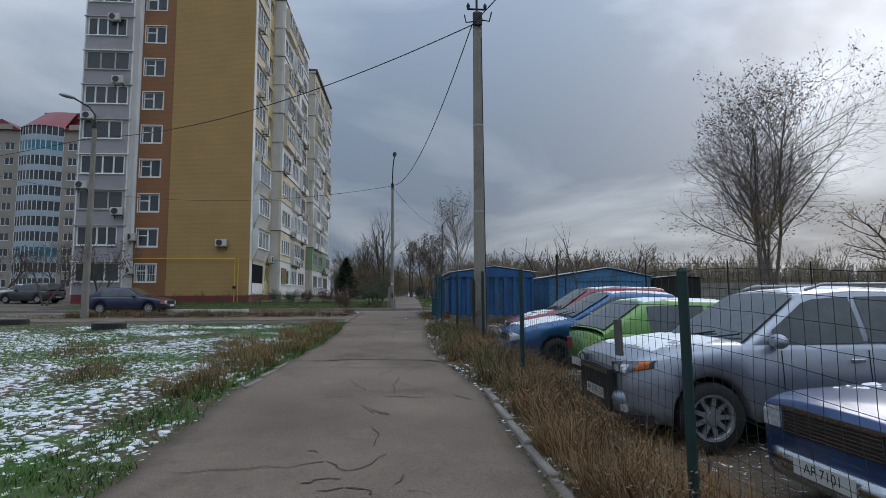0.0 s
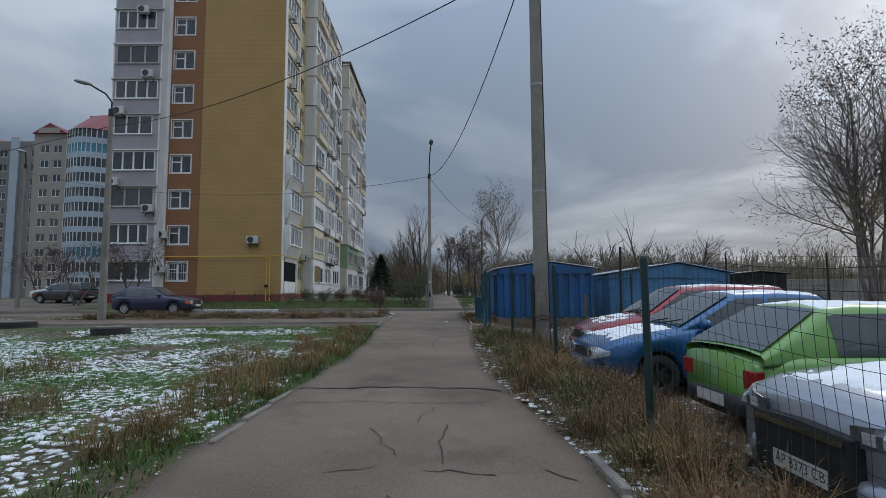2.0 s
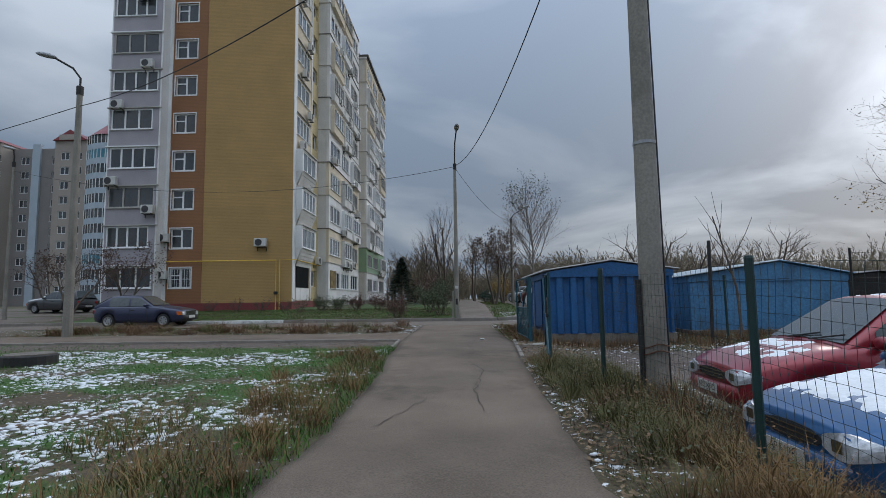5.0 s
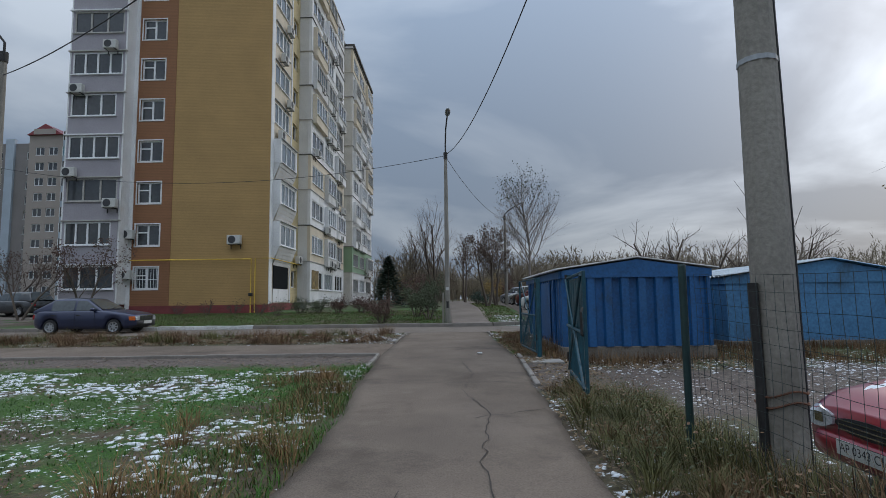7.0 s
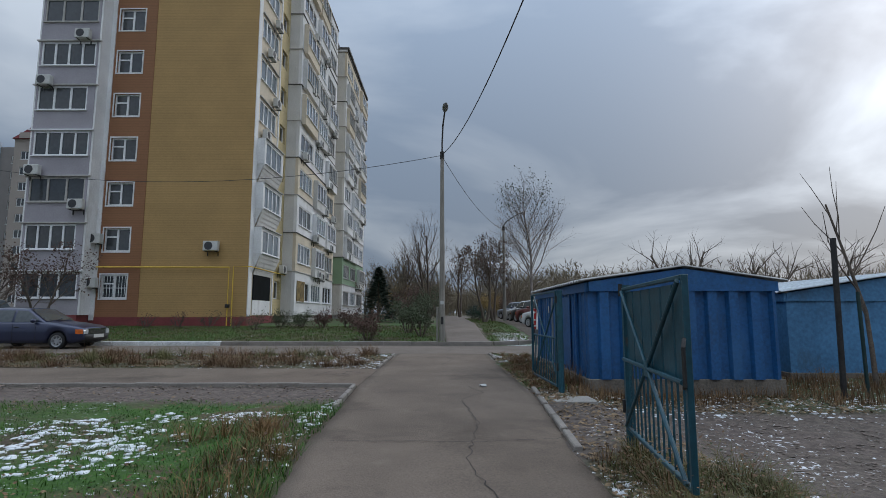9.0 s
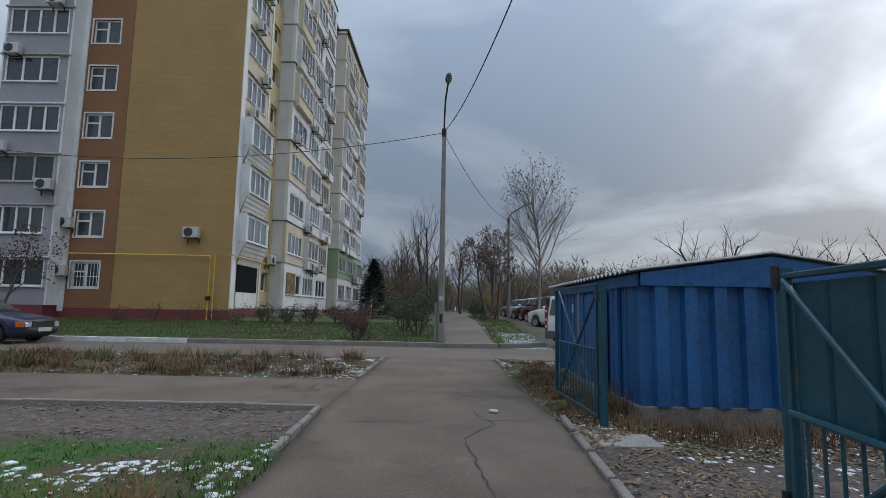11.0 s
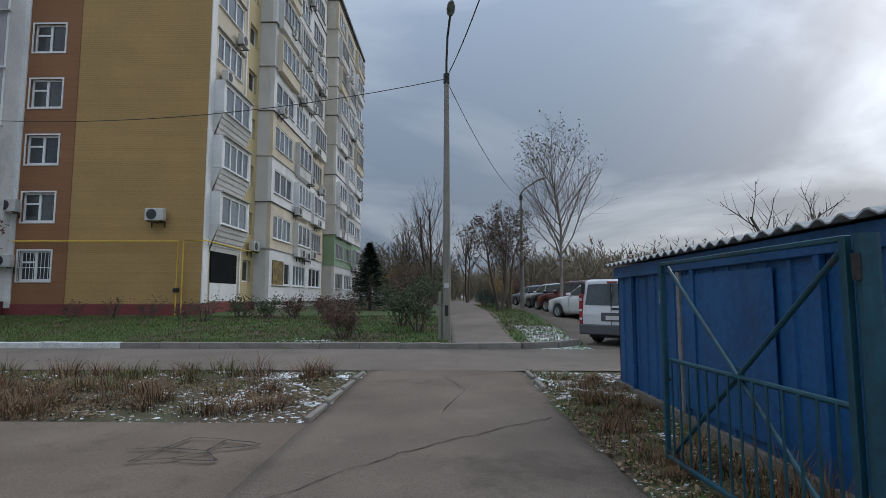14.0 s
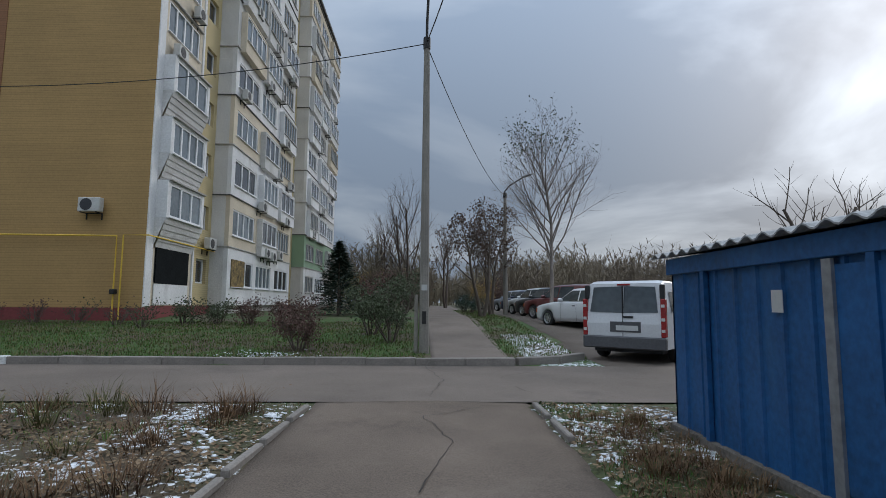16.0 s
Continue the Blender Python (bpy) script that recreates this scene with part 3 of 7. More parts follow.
kerb_run("kerb_road", [(-30, 31.45), (-12, 31.45), (0.9, 31.5), (1.9, 31.9), (2.5, 32.5)], 0.16, 0.15, 1.0, "concrete road kerb, some stones whitewashed", white=kerb_white)
kerb_run("kerb_path_left", [(-2.3, 19.2), (-2.4, 21.35)], 0.07, 0.06, 0.5, "narrow concrete edging along the path")
kerb_run("kerb_path_left_far", [(-2.32, 23.9), (-2.26, 27.2)], 0.07, 0.05, 0.75, "narrow concrete edging along the path")
kerb_run("kerb_path_near", [(-2.2, 7.3), (-2.1, 9.2)], 0.06, 0.015, 0.75, "half-buried concrete edging along the path")
kerb_run("kerb_side_path", [(-16, 21.42), (-2.4, 21.42)], 0.06, 0.05, 1.0, "low concrete edging of a side path")
kerb_run("kerb_path_right", [(0.84, 1.8), (0.81, 4.0), (0.79, 6.9)], 0.07, 0.045, 0.75, "concrete edging stones along the path")
kerb_run("kerb_path_gate", [(0.47, 17.0), (0.70, 21.1)], 0.08, 0.045, 0.75, "concrete edging stones at the yard entrance")
kerb_run("kerb_path_right_far", [(0.48, 25.6), (0.46, 27.4)], 0.07, 0.05, 0.75, "narrow concrete edging along the path")
part("entrance_slab", bx(0.8, 1.42, 19.74, 20.24, gz(1.2, 20) - 0.1, gz(1.2, 20) + 0.016, bevel=0.012), concrete, None, "pale concrete slab at the yard entrance", category="slab", kind="structure")

# ---- apartment block ----
BX, BY, BZ, ST = -12.05, 41.83, 1.36, 2.68
FLOORS = 10
TOP = BZ + 1.1 + FLOORS * ST
block = thing("apartment_building", pose(0, 0, 0), "ten-storey panel apartment block with gold and brown end wall", "apartment building")


def window_meshes(w, h, lights, frame_mat=pvc, transom=None, glass=pane_dark):
    """Frame, panes and sill of a window in the plane y = 0, seen from -y; its lower left corner is the origin."""
    t, m = 0.085, 0.055
    cuts = [t - m, *[w * k / lights for k in range(1, lights)], w - t + m]
    holes = []
    for k in range(lights):
        u0, u1 = cuts[k] + m, cuts[k + 1] - m
        if transom and k == 0:
            holes += [(u0, u1, t, transom - 0.04), (u0, u1, transom + 0.04, h - t)]
        else:
            holes.append((u0, u1, t, h - t))
    f = sheet_with_holes(bmesh.new(), lambda u, v, d: (u, d - 0.02, v), 0, w, 0, h, holes, 0.08)
    bmesh.ops.remove_doubles(f, verts=f.verts, dist=0.0005)
    fr = mesh_of("window_frame", f, frame_mat)
    panes = []
    for u0, u1, v0, v1 in holes:
        g = bmesh.new()
        g.faces.new([g.verts.new(p) for p in ((u0, 0.03, v0), (u1, 0.03, v0), (u1, 0.03, v1), (u0, 0.03, v1))])
        panes.append(mesh_of("window_pane", g, glass))
    sill = mesh_of("window_sill", box(bmesh.new(), -0.06, w + 0.06, -0.14, 0.04, -0.05, -0.004, 0.006), frame_mat)
    return fr, panes, sill


def put_window(meshes, m, parent):
    fr, panes, sill = meshes
    f = shared("window", fr, parent, m)
    for p in panes:
        shared("pane", p, f)
    shared("sill", sill, f)
    return f


def end_frame(u, v, d):
    return (u, BY + d, v)


def side_frame(u, v, d, x=BX):
    return (x - d, u, v)


RNG = random.Random(11)
zrow = [2.82 + ST * i for i in range(FLOORS)]
# end wall: gold field, brown strip with stair windows, plinth
part("wall", sheet_with_holes(bmesh.new(), end_frame, -18.2, BX, 1.78, TOP, [], 0.3), gold, block, "gold facing of fine courses")
brown_holes = [(-20.42, -18.92, z, z + 1.36) for z in zrow]
part("wall", sheet_with_holes(bmesh.new(), lambda u, v, d: (u, BY - 0.03 + d, v), -20.62, -18.2, 1.78, TOP, brown_holes, 0.33), brown, block, "rust-brown facing with narrow windows")
part("wall", bx(-20.9, -20.62, BY - 0.1, BY + 2, 1.6, TOP + 0.1), white_wall, block, "white corner strip")
part("plinth", bx(-20.9, BX + 0.04, BY - 0.07, BY + 3, 0.9, 1.78), plinth_red, block, "dark red painted plinth")
part("plinth", bx(BX - 2, BX + 0.05, BY + 0.02, 78, 0.9, 1.85), plinth_red, block, "dark red painted plinth")
wm = window_meshes(1.5, 1.36, 2, pvc, 0.85)
surround = mesh_of("window_surround", sheet_with_holes(bmesh.new(), lambda u, v, d: (u, d, v), -0.07, 1.57, -0.07, 1.43, [(0.0, 1.5, 0.0, 1.36)], 0.06), white_wall)
for z in zrow:
    w = put_window(wm, pose(-20.42, BY + 0.1, z), block)
    shared("surround", surround, w, pose(0, -0.16, 0))
bars = bmesh.new()
for i in range(9):
    tube(bars, (-20.35 + i * 0.17, BY - 0.06, 2.84), (-20.35 + i * 0.17, BY - 0.06, 4.16), 0.012, n=5)
box(bars, -20.42, -18.92, BY - 0.075, BY - 0.05, 3.4, 3.43)
part("window_grating", bars, pvc, block, "white window bars")
# lavender bay of loggias beside it
LX0, LX1, LY = -24.35, -20.95, 40.83
lav_holes = []
for i, z in enumerate(zrow):
    lav_holes.append((LX0 + 0.12, LX1 - 0.12 - (0.3 if i % 3 == 1 else 0), z + 0.0, z + 1.42))
part("wall", sheet_with_holes(bmesh.new(), lambda u, v, d: (u, LY + d, v), LX0, LX1, 1.9, TOP - 0.1, lav_holes, 0.25), lavender, block, "lavender painted loggia fronts")
part("wall", bx(LX0 + 0.02, LX1 - 0.02, LY + 0.9, BY + 9, 0.9, TOP), grey_panel, block, "grey panel wall behind the loggias")
part("wall", bx(LX1 - 0.01, LX1 + 0.11, LY + 0.03, BY + 0.2, 1.9, TOP), white_wall, block, "white loggia side wall")
part("wall", bx(LX0 - 0.11, LX0 + 0.01, LY + 0.03, BY + 4, 1.9, TOP), white_wall, block, "white loggia side wall")
part("plinth", bx(LX0, LX1, LY - 0.02, BY + 1, 0.9, 1.9), plinth_red, block, "dark red painted plinth")
lav_kinds = [window_meshes(3.16, 1.42, k, f) for k, f in ((3, pvc), (4, pvc), (3, old_frame), (4, pvc))]
lav_short = [window_meshes(2.86, 1.42, 3, pvc), window_meshes(2.86, 1.42, 4, pvc)]
for i, (z, hole) in enumerate(zip(zrow, lav_holes)):
    put_window(lav_short[i % 2] if i % 3 == 1 else lav_kinds[i % 4], pose(hole[0], LY + 0.04, z), block)
for i in range(FLOORS):
    part("loggia_ledge", bx(LX0 - 0.14, LX1 + 0.13, LY - 0.12, LY + 0.1, zrow[i] + 1.46, zrow[i] + 1.53), old_frame if i % 3 else pvc, block, "thin ledge over a loggia")

# long side: glazed corner loggias, yellow strip, projecting bays
part("wall", bx(BX - 0.3, BX + 0.05, BY + 0.012, BY + 0.5, 1.8, TOP), white_wall, block, "white corner strip")
col1 = [(BY + 0.75, BY + 3.75, z, z + 1.4) for z in zrow]
part("wall", sheet_with_holes(bmesh.new(), side_frame, BY + 0.5, 46.0, 1.85, TOP, col1, 0.3), beige_panel, block, "beige panels between loggias")
part("wall", bx(BX - 0.1, BX + 0.06, 45.9, 46.06, 1.85, TOP), white_wall, block, "thin white strip")
small = [(46.5, 47.65, z + 0.1, z + 1.3) for z in zrow]
part("wall", sheet_with_holes(bmesh.new(), lambda u, v, d: (BX - 0.02 - d, u, v), 46.0, 48.0, 1.85, TOP, small, 0.3), yellow_wall, block, "yellow facing with small windows")
side_turn = 90
c1m = [window_meshes(3.0, 1.4, 4, pvc, glass=pane_sky_bay), window_meshes(3.0, 1.4, 3, pvc, glass=pane_sky_bay)]
smm = window_meshes(1.15, 1.2, 1, pvc)
bay_box = mesh_of("loggia_box", sheet_with_holes(bmesh.new(), lambda u, v, d: (u, d - 0.5, v), -0.25, 3.25, -0.05, 1.5, [(0, 3.0, 0.0, 1.4)], 0.5), white_wall)
skirt_bm = bmesh.new()
for k in range(5):
    y0, y1 = -0.5 + 0.09 * k, -0.5 + 0.09 * (k + 1)
    z0, z1 = -0.06 - 0.24 * k, -0.06 - 0.24 * (k + 1)
    skirt_bm.faces.new([skirt_bm.verts.new(p) for p in ((-0.25 + 0.02 * k, y1 - 0.03, z1), (3.25 - 0.02 * k, y1 - 0.03, z1), (3.25 - 0.02 * k, y0, z0), (-0.25 + 0.02 * k, y0, z0))])
for u in (-0.25, 3.25):
    skirt_bm.faces.new([skirt_bm.verts.new(p) for p in ((u, -0.5, -0.06), (u, -0.02, -0.06), (u, -0.02, -1.26))])
skirt = mesh_of("loggia_skirt", skirt_bm, grey_panel)
for i, z in enumerate(zrow):
    if i == 0:
        part("loggia_board", bx(BX + 0.02, BX + 0.06, BY + 0.78, BY + 3.7, z - 0.05, z + 1.42), black_board, block, "black board over a loggia opening")
        part("loggia_panel", bx(BX + 0.02, BX + 0.05, BY + 0.75, BY + 3.75, 1.9, z - 0.06), white_wall, block)
        put_window(smm, pose(BX - 0.2, 46.5, z + 0.1, 0, 0, side_turn), block)
        continue
    out = 0.5 if i in (1, 2, 3) else 0.0
    m = pose(BX + out - 0.04, BY + 0.75, z, 0, 0, side_turn)
    put_window(c1m[i % 2], m, block)
    if out:
        shared("loggia_box", bay_box, block, pose(BX - 0.0, BY + 0.75, z, 0, 0, side_turn), "white framed projecting loggia")
        shared("loggia_skirt", skirt, block, pose(BX - 0.0, BY + 0.75, z, 0, 0, side_turn), "grey clapboard loggia skirt" if i == 1 else "white loggia skirt")
    part("loggia_ledge", bx(BX - 0.02, BX + 0.12 + out, BY + 0.6, BY + 3.95, z + 1.5, z + 1.56), old_frame, block)
    put_window(smm, pose(BX - 0.2, 46.5, z + 0.1, 0, 0, side_turn), block)


def bay(y0, y1, xf, cols, seed):
    """A projecting bay: side wall, front with window bands, slab joints."""
    rng = random.Random(seed)
    holes = [(a, b, z, z + 1.4) for a, b in cols for z in zrow]
    for i, z in enumerate(zrow):
        lo = 1.85 if i == 0 else z - 0.62
        hi = z + ST - 0.66 if i < FLOORS - 1 else TOP - 0.3
        tint = [white_wall, grey_panel, white_wall, grey_panel, white_wall, beige_panel][rng.randrange(6)] if i else white_wall
        if i == 1 and seed == 5:
            tint = green_panel
        hs = [h for h in holes if abs(h[2] - z) < 0.01]
        part("wall", sheet_with_holes(bmesh.new(), lambda u, v, d: (xf - d, u, v), y0, y1, lo, hi, hs, 0.22), tint, block, "painted loggia front panels")
        part("wall", bx(BX - 0.3, xf - 0.004, y0 + 0.004, y0 + 0.2, lo, hi), green_panel if tint is green_panel else grey_panel, block, "grey side panel of a bay")
        part("slab_edge", bx(BX - 0.3, xf + 0.07, y0 - 0.06, y1 + 0.06, hi, hi + 0.05), roof_dark if i % 2 else old_frame, block)
        for a, b in cols:
            w = b - a
            key = (round(w, 2), rng.randrange(3))
            if key not in BAYM:
                BAYM[key] = window_meshes(w, 1.4, [3, 4, 5][key[1]] if w > 2.6 else 3, old_frame if key[1] == 2 else pvc, glass=pane_sky_bay if key[1] else pane_dark)
            out = 0.0
            if i and rng.random() < 0.45:
                out = 0.32
                part("loggia_box", sheet_with_holes(bmesh.new(), lambda u, v, d: (xf + 0.32 - d, u, v), a - 0.1, b + 0.1, z - 0.75, z + 1.5, [(a, b, z, z + 1.4)], 0.34), [white_wall, grey_panel, beige_panel][rng.randrange(3)], block, "projecting glazed loggia")
            put_window(BAYM[key], pose(xf + out - 0.05, a, z, 0, 0, 90), block)
    part("wall", bx(BX - 6, xf - 0.3, y0 + 0.21, y1, 0.9, TOP - 0.31), grey_panel, block, "panel wall behind the loggias")
    part("wall", bx(BX - 0.3, xf, y0 + 0.006, y1 - 0.002, TOP - 0.25, TOP), [brown, white_wall][seed == 5], block, "parapet")


BAYM = {}
bay(48.0, 60.0, -11.15, [(48.5, 51.9), (52.5, 55.4), (56.3, 59.5)], 4)
bay(64.0, 77.0, -11.05, [(64.6, 67.6), (68.4, 71.6), (72.6, 76.4)], 5)
part("loggia_board", bx(-11.14, -11.10, 48.5, 50.4, 2.75, 4.25), autumn_board, block, "autumn-leaf printed panel on a loggia")
small2 = [(61.2, 62.4, z + 0.1, z + 1.3) for z in zrow]
part("wall", sheet_with_holes(bmesh.new(), lambda u, v, d: (BX - 0.02 - d, u, v), 60.0, 64.0, 1.85, TOP, small2, 0.3), yellow_wall, block, "yellow facing with small windows")
for z in zrow:
    put_window(smm, pose(BX - 0.2, 61.2, z + 0.1, 0, 0, 90), block)
part("wall", bx(-24.3, BX - 0.4, BY + 0.35, 78, 1.0, TOP - 0.32), grey_panel, block, "panel walls")
part("roof", bx(-24.6, BX + 0.25, BY - 0.15, 64.0, TOP + 0.002, TOP + 0.25), roof_dark, block, "flat roof with dark edging")
part("roof", bx(-24.6, BX + 1.2, 64.0, 77.4, TOP - 0.3 + 0.302, TOP + 0.26), roof_dark, block, "flat roof with dark edging")
part("attic", bx(-22, BX - 0.2, 47.0, 63.5, TOP + 0.25, TOP + 1.5), brown, block, "brown roof attic")
part("attic_roof", bx(-22.2, BX, 46.8, 63.8, TOP + 1.5, TOP + 1.75), roof_red, block, "dark red metal attic roof")
# gas pipe
gp = bmesh.new()
pipe(gp, [(-20.6, BY - 0.22, 4.6), (-13.05, BY - 0.22, 4.58), (-13.05, BY - 0.22, 1.2)], 0.035, 8)
pipe(gp, [(-12.8, BY - 0.22, 1.2), (-12.8, BY - 0.22, 4.62), (BX + 0.22, BY - 0.22, 4.62), (BX + 0.22, 60, 4.5)], 0.03, 8)
gas = part("gas_pipe", gp, yellow_pipe_mat, None, "yellow gas pipe along the end wall", category="pipe")
part("valve", bx(-13.16, -12.94, BY - 0.34, BY - 0.12, 2.3, 2.5, bevel=0.03), dark_metal, gas, "dark valve body")


def ac_unit():
    root = thing("air_conditioner", pose(0, 0, 0), "off-white outdoor air conditioner on a facade", "air conditioner", "facade air conditioners")
    part("case", bx(-0.42, 0.42, -0.42, -0.12, -0.28, 0.28, bevel=0.025), ac_white, root)
    g = bmesh.new()
    for r in (0.06, 0.11, 0.16, 0.21):
        lathe(g, [(r, -0.430), (r + 0.025, -0.430), (r + 0.025, -0.42)], 16)
    tube(g, (0, -0.421, 0), (0, -0.426, 0), 0.235, n=20)
    for v in g.verts:
        v.co.x -= 0.1
    part("fan_grille", g, ac_dark, root)
    b = bmesh.new()
    box(b, -0.281, 0.281, -0.03, 0.01, -0.318, -0.288)
    for s in (-0.3, 0.3):
        box(b, s - 0.02, s + 0.02, -0.42, 0.02, -0.32, -0.285)
        box(b, s - 0.02, s + 0.02, -0.02, 0.02, -0.55, -0.285)
    part("bracket", b, dark_metal, root)
    return root


ac = ac_unit()
ac.matrix_basis = pose(-14.1, BY - 0.02, 5.78)
aerial = bmesh.new()
pipe(aerial, [(-13.95, BY - 0.2, 6.06), (-13.85, BY - 0.25, 6.7), (-13.8, BY - 0.25, 6.95)], 0.012, 5)
part("cable_loop", aerial, ac_white, ac)
for x, y, z, r in [(-20.75, BY - 0.1, 6.2, 0), (-20.8, BY - 0.12, 3.7, 0), (-21.3, LY - 0.02, 8.0, 0), (-23.9, LY - 0.02, 9.95, 0), (-23.7, LY - 0.02, 15.2, 0), (-21.7, LY - 0.02, 18.0, 0), (-22.2, LY - 0.02, 22.9, 0)]:
    copy_thing(ac, pose(x, y, z, 0, 0, r))
copy_thing(ac, pose(BX + 0.02, 47.3, 4.9, 0, 0, 90))
for y, z in [(49, 13.2), (50.4, 18.8), (53.5, 5.0), (54.8, 4.9), (56.3, 5.1), (52.5, 7.7), (55.6, 10.4), (57.2, 13.0), (53.3, 15.5), (55.8, 15.8), (54.2, 18.4), (58.4, 18.2), (57.1, 20.9), (55.2, 23.5), (51.2, 23.4), (58.6, 10.3), (57.8, 7.6)]:
    copy_thing(ac, pose(-11.13, y, z, 0, 0, 90))
for y, z in [(66, 7.8), (69.5, 10.4), (72, 5), (75.5, 13), (68.3, 15.8), (71.2, 18.4), (75, 21), (69, 23.6)]:
    copy_thing(ac, pose(-11.03, y, z, 0, 0, 90))
for y, z in [(43.2, 13.2), (44.9, 15.9), (43.6, 18.6), (44.8, 21.2), (43.1, 24)]:
    copy_thing(ac, pose(BX + 0.02, y, z - 0.4, 0, 0, 90))

# ---- far apartment block with red roofs ----
far = thing("apartment_building", pose(-76.5, 110, 1.6) @ Matrix.Diagonal((1.2, 1, 1.05, 1)), "distant beige brick apartment block with red roofs", "apartment building")
fb_wall = mat("far_beige_brick", (0.34, 0.295, 0.26), 0.9, 0, 0.1, 0.3, 8, 0)
fb_grey = mat("far_grey_brick", (0.235, 0.215, 0.205), 0.9, 0, 0.1, 0.3, 8, 0)
fb_blue = mat("far_blue_glass", (0.06, 0.22, 0.29), 0.3, 0, 0.3, 0.6, 8, 0)
fb_pale = mat("far_pale_blue", (0.40, 0.46, 0.52), 0.8, 0, 0.1, 0.6, 8, 0)
fwm = window_meshes(2.2, 1.5, 3, pvc)
fwm2 = window_meshes(1.5, 1.5, 2, pvc)


def far_wing(x0, x1, y0, z1, material, cols, meshes):
    holes = [(c, c + (2.2 if meshes is fwm else 1.5), 2.2 + 2.9 * k, 3.7 + 2.9 * k) for c in cols for k in range(10)]
    part("wall", sheet_with_holes(bmesh.new(), lambda u, v, d: (u, y0 + d, v), x0, x1, -2, z1, holes, 0.25), material, far)
    part("wall", bx(x0 + 0.01, x1 - 0.01, y0 + 0.26, y0 + 14, -2, z1 - 0.01), material, far)
    for h in holes:
        put_window(meshes, pose(h[0], y0 + 0.12, h[2]), far)


far_wing(-6, -0.4, 0, 32.2, fb_wall, [-4.9, -2.7], fwm2)
far_wing(6.6, 14, 0, 32.2, fb_wall, [7.3, 10.3], fwm2)
far_wing(-15.5, -6.02, 3, 31.5, fb_grey, [-14.0, -8.4], fwm2)
far_wing(-32, -15.52, 0, 32.2, fb_wall, [-30.5, -25.5, -20.4, -17.6], fwm)
part("wall", bx(-11.7, -10.3, 2.5, 3.2, -1, 32.3), fb_pale, far, "white stair strip")
for x0, x1 in ((-6.2, -0.2), (-32.3, -24), (-23.5, -15.4), (6.4, 14.2)):
    g = bmesh.new()
    xm = (x0 + x1) / 2
    a = [g.verts.new(p) for p in ((x0, -0.5, 32.1), (x1, -0.5, 32.1), (xm, -0.5, 34.2))]
    b = [g.verts.new((v.co.x, 14, v.co.z)) for v in a]
    g.faces.new(a)
    for i in range(3):
        j = (i + 1) % 3
        g.faces.new((a[i], b[i], b[j], a[j]))
    part("gable_roof", g, roof_red, far, "red gable roof")
    part("gable_wall", bx(x0 + 1.2, x1 - 1.2, -0.56, -0.5, 32.15, 33.2), fb_wall, far)
for k in range(11):
    g = bmesh.new()
    n = 10
    pts = [(-0.4 + 7 * i / n, -1.8 * math.sin(math.pi * i / n)) for i in range(n + 1)]
    for z0, z1, mt, nm in ((0.9 + 2.9 * k, 2.05 + 2.9 * k, fb_pale, "balcony_parapet"), (2.05 + 2.9 * k, 3.8 + 2.9 * k, fb_blue if k in (2, 9) else pane_dark, "balcony_glazing")):
        g = bmesh.new()
        for (xa, ya), (xb, yb) in zip(pts[:-1], pts[1:]):
            o = 0 if nm == "balcony_parapet" else 0.08
            g.faces.new([g.verts.new(p) for p in ((xa, ya + o, z0), (xb, yb + o, z0), (xb, yb + o, z1), (xa, ya + o, z1))])
        part(nm, g, mt, far)
    g = bmesh.new()
    for (xa, ya) in pts:
        box(g, xa - 0.045, xa + 0.045, ya - 0.02, ya + 0.08, 2.05 + 2.9 * k, 3.8 + 2.9 * k)
    part("balcony_frame", g, pvc, far)
g = bmesh.new()
front = [g.verts.new((-0.4 + 7 * i / 10, -2.1 * math.sin(math.pi * i / 10), 32.7)) for i in range(11)]
back = [g.verts.new((1.0 + 5 * i / 10, 5 - 0.5 * math.sin(math.pi * i / 10), 37.3)) for i in range(11)]
for i in range(10):
    g.faces.new((front[i], front[i + 1], back[i + 1], back[i]))
part("mansard_roof", g, roof_red, far, "dark red mansard roof")
part("roof", bx(0.5, 6.5, 5, 14, 32, 37.3), roof_red, far)
part("wall", bx(-0.38, 6.58, 1, 14, -2, 32.6), fb_wall, far)

# ---- garages ----
def corrugated(bm, p0, p1, h0, h1a, h1b, pitch, depth, out):
    """A ribbed steel wall from p0 to p1 (plan), from z h0 up to a straight top from h1a to h1b."""
    p0, p1 = Vector((*p0, 0)), Vector((*p1, 0))
    L = (p1 - p0).length
    d = (p1 - p0) / L
    o = Vector((*out, 0))
    prof, u = [], 0.0
    shapes = ((0, 0), (0.42, 0), (0.5, 1), (0.92, 1), (1.0, 0)) if pitch > 0.35 else ((0, 0), (0.84, 0), (0.87, 1), (0.97, 1), (1.0, 0))
    k = 0
    while u < L:
        for f, q in shapes[:-1]:
            if u + f * pitch < L:
                prof.append((u + f * pitch, q))
        u += pitch
    prof.append((L, 0))
    a, b = [], []
    for s, q in prof:
        p = p0 + d * s + o * (q * depth)
        a.append(bm.verts.new((p.x, p.y, h0)))
        b.append(bm.verts.new((p.x, p.y, h1a + (h1b - h1a) * s / L)))
    for i in range(len(a) - 1):
        bm.faces.new((a[i], a[i + 1], b[i + 1], b[i]))
    return bm


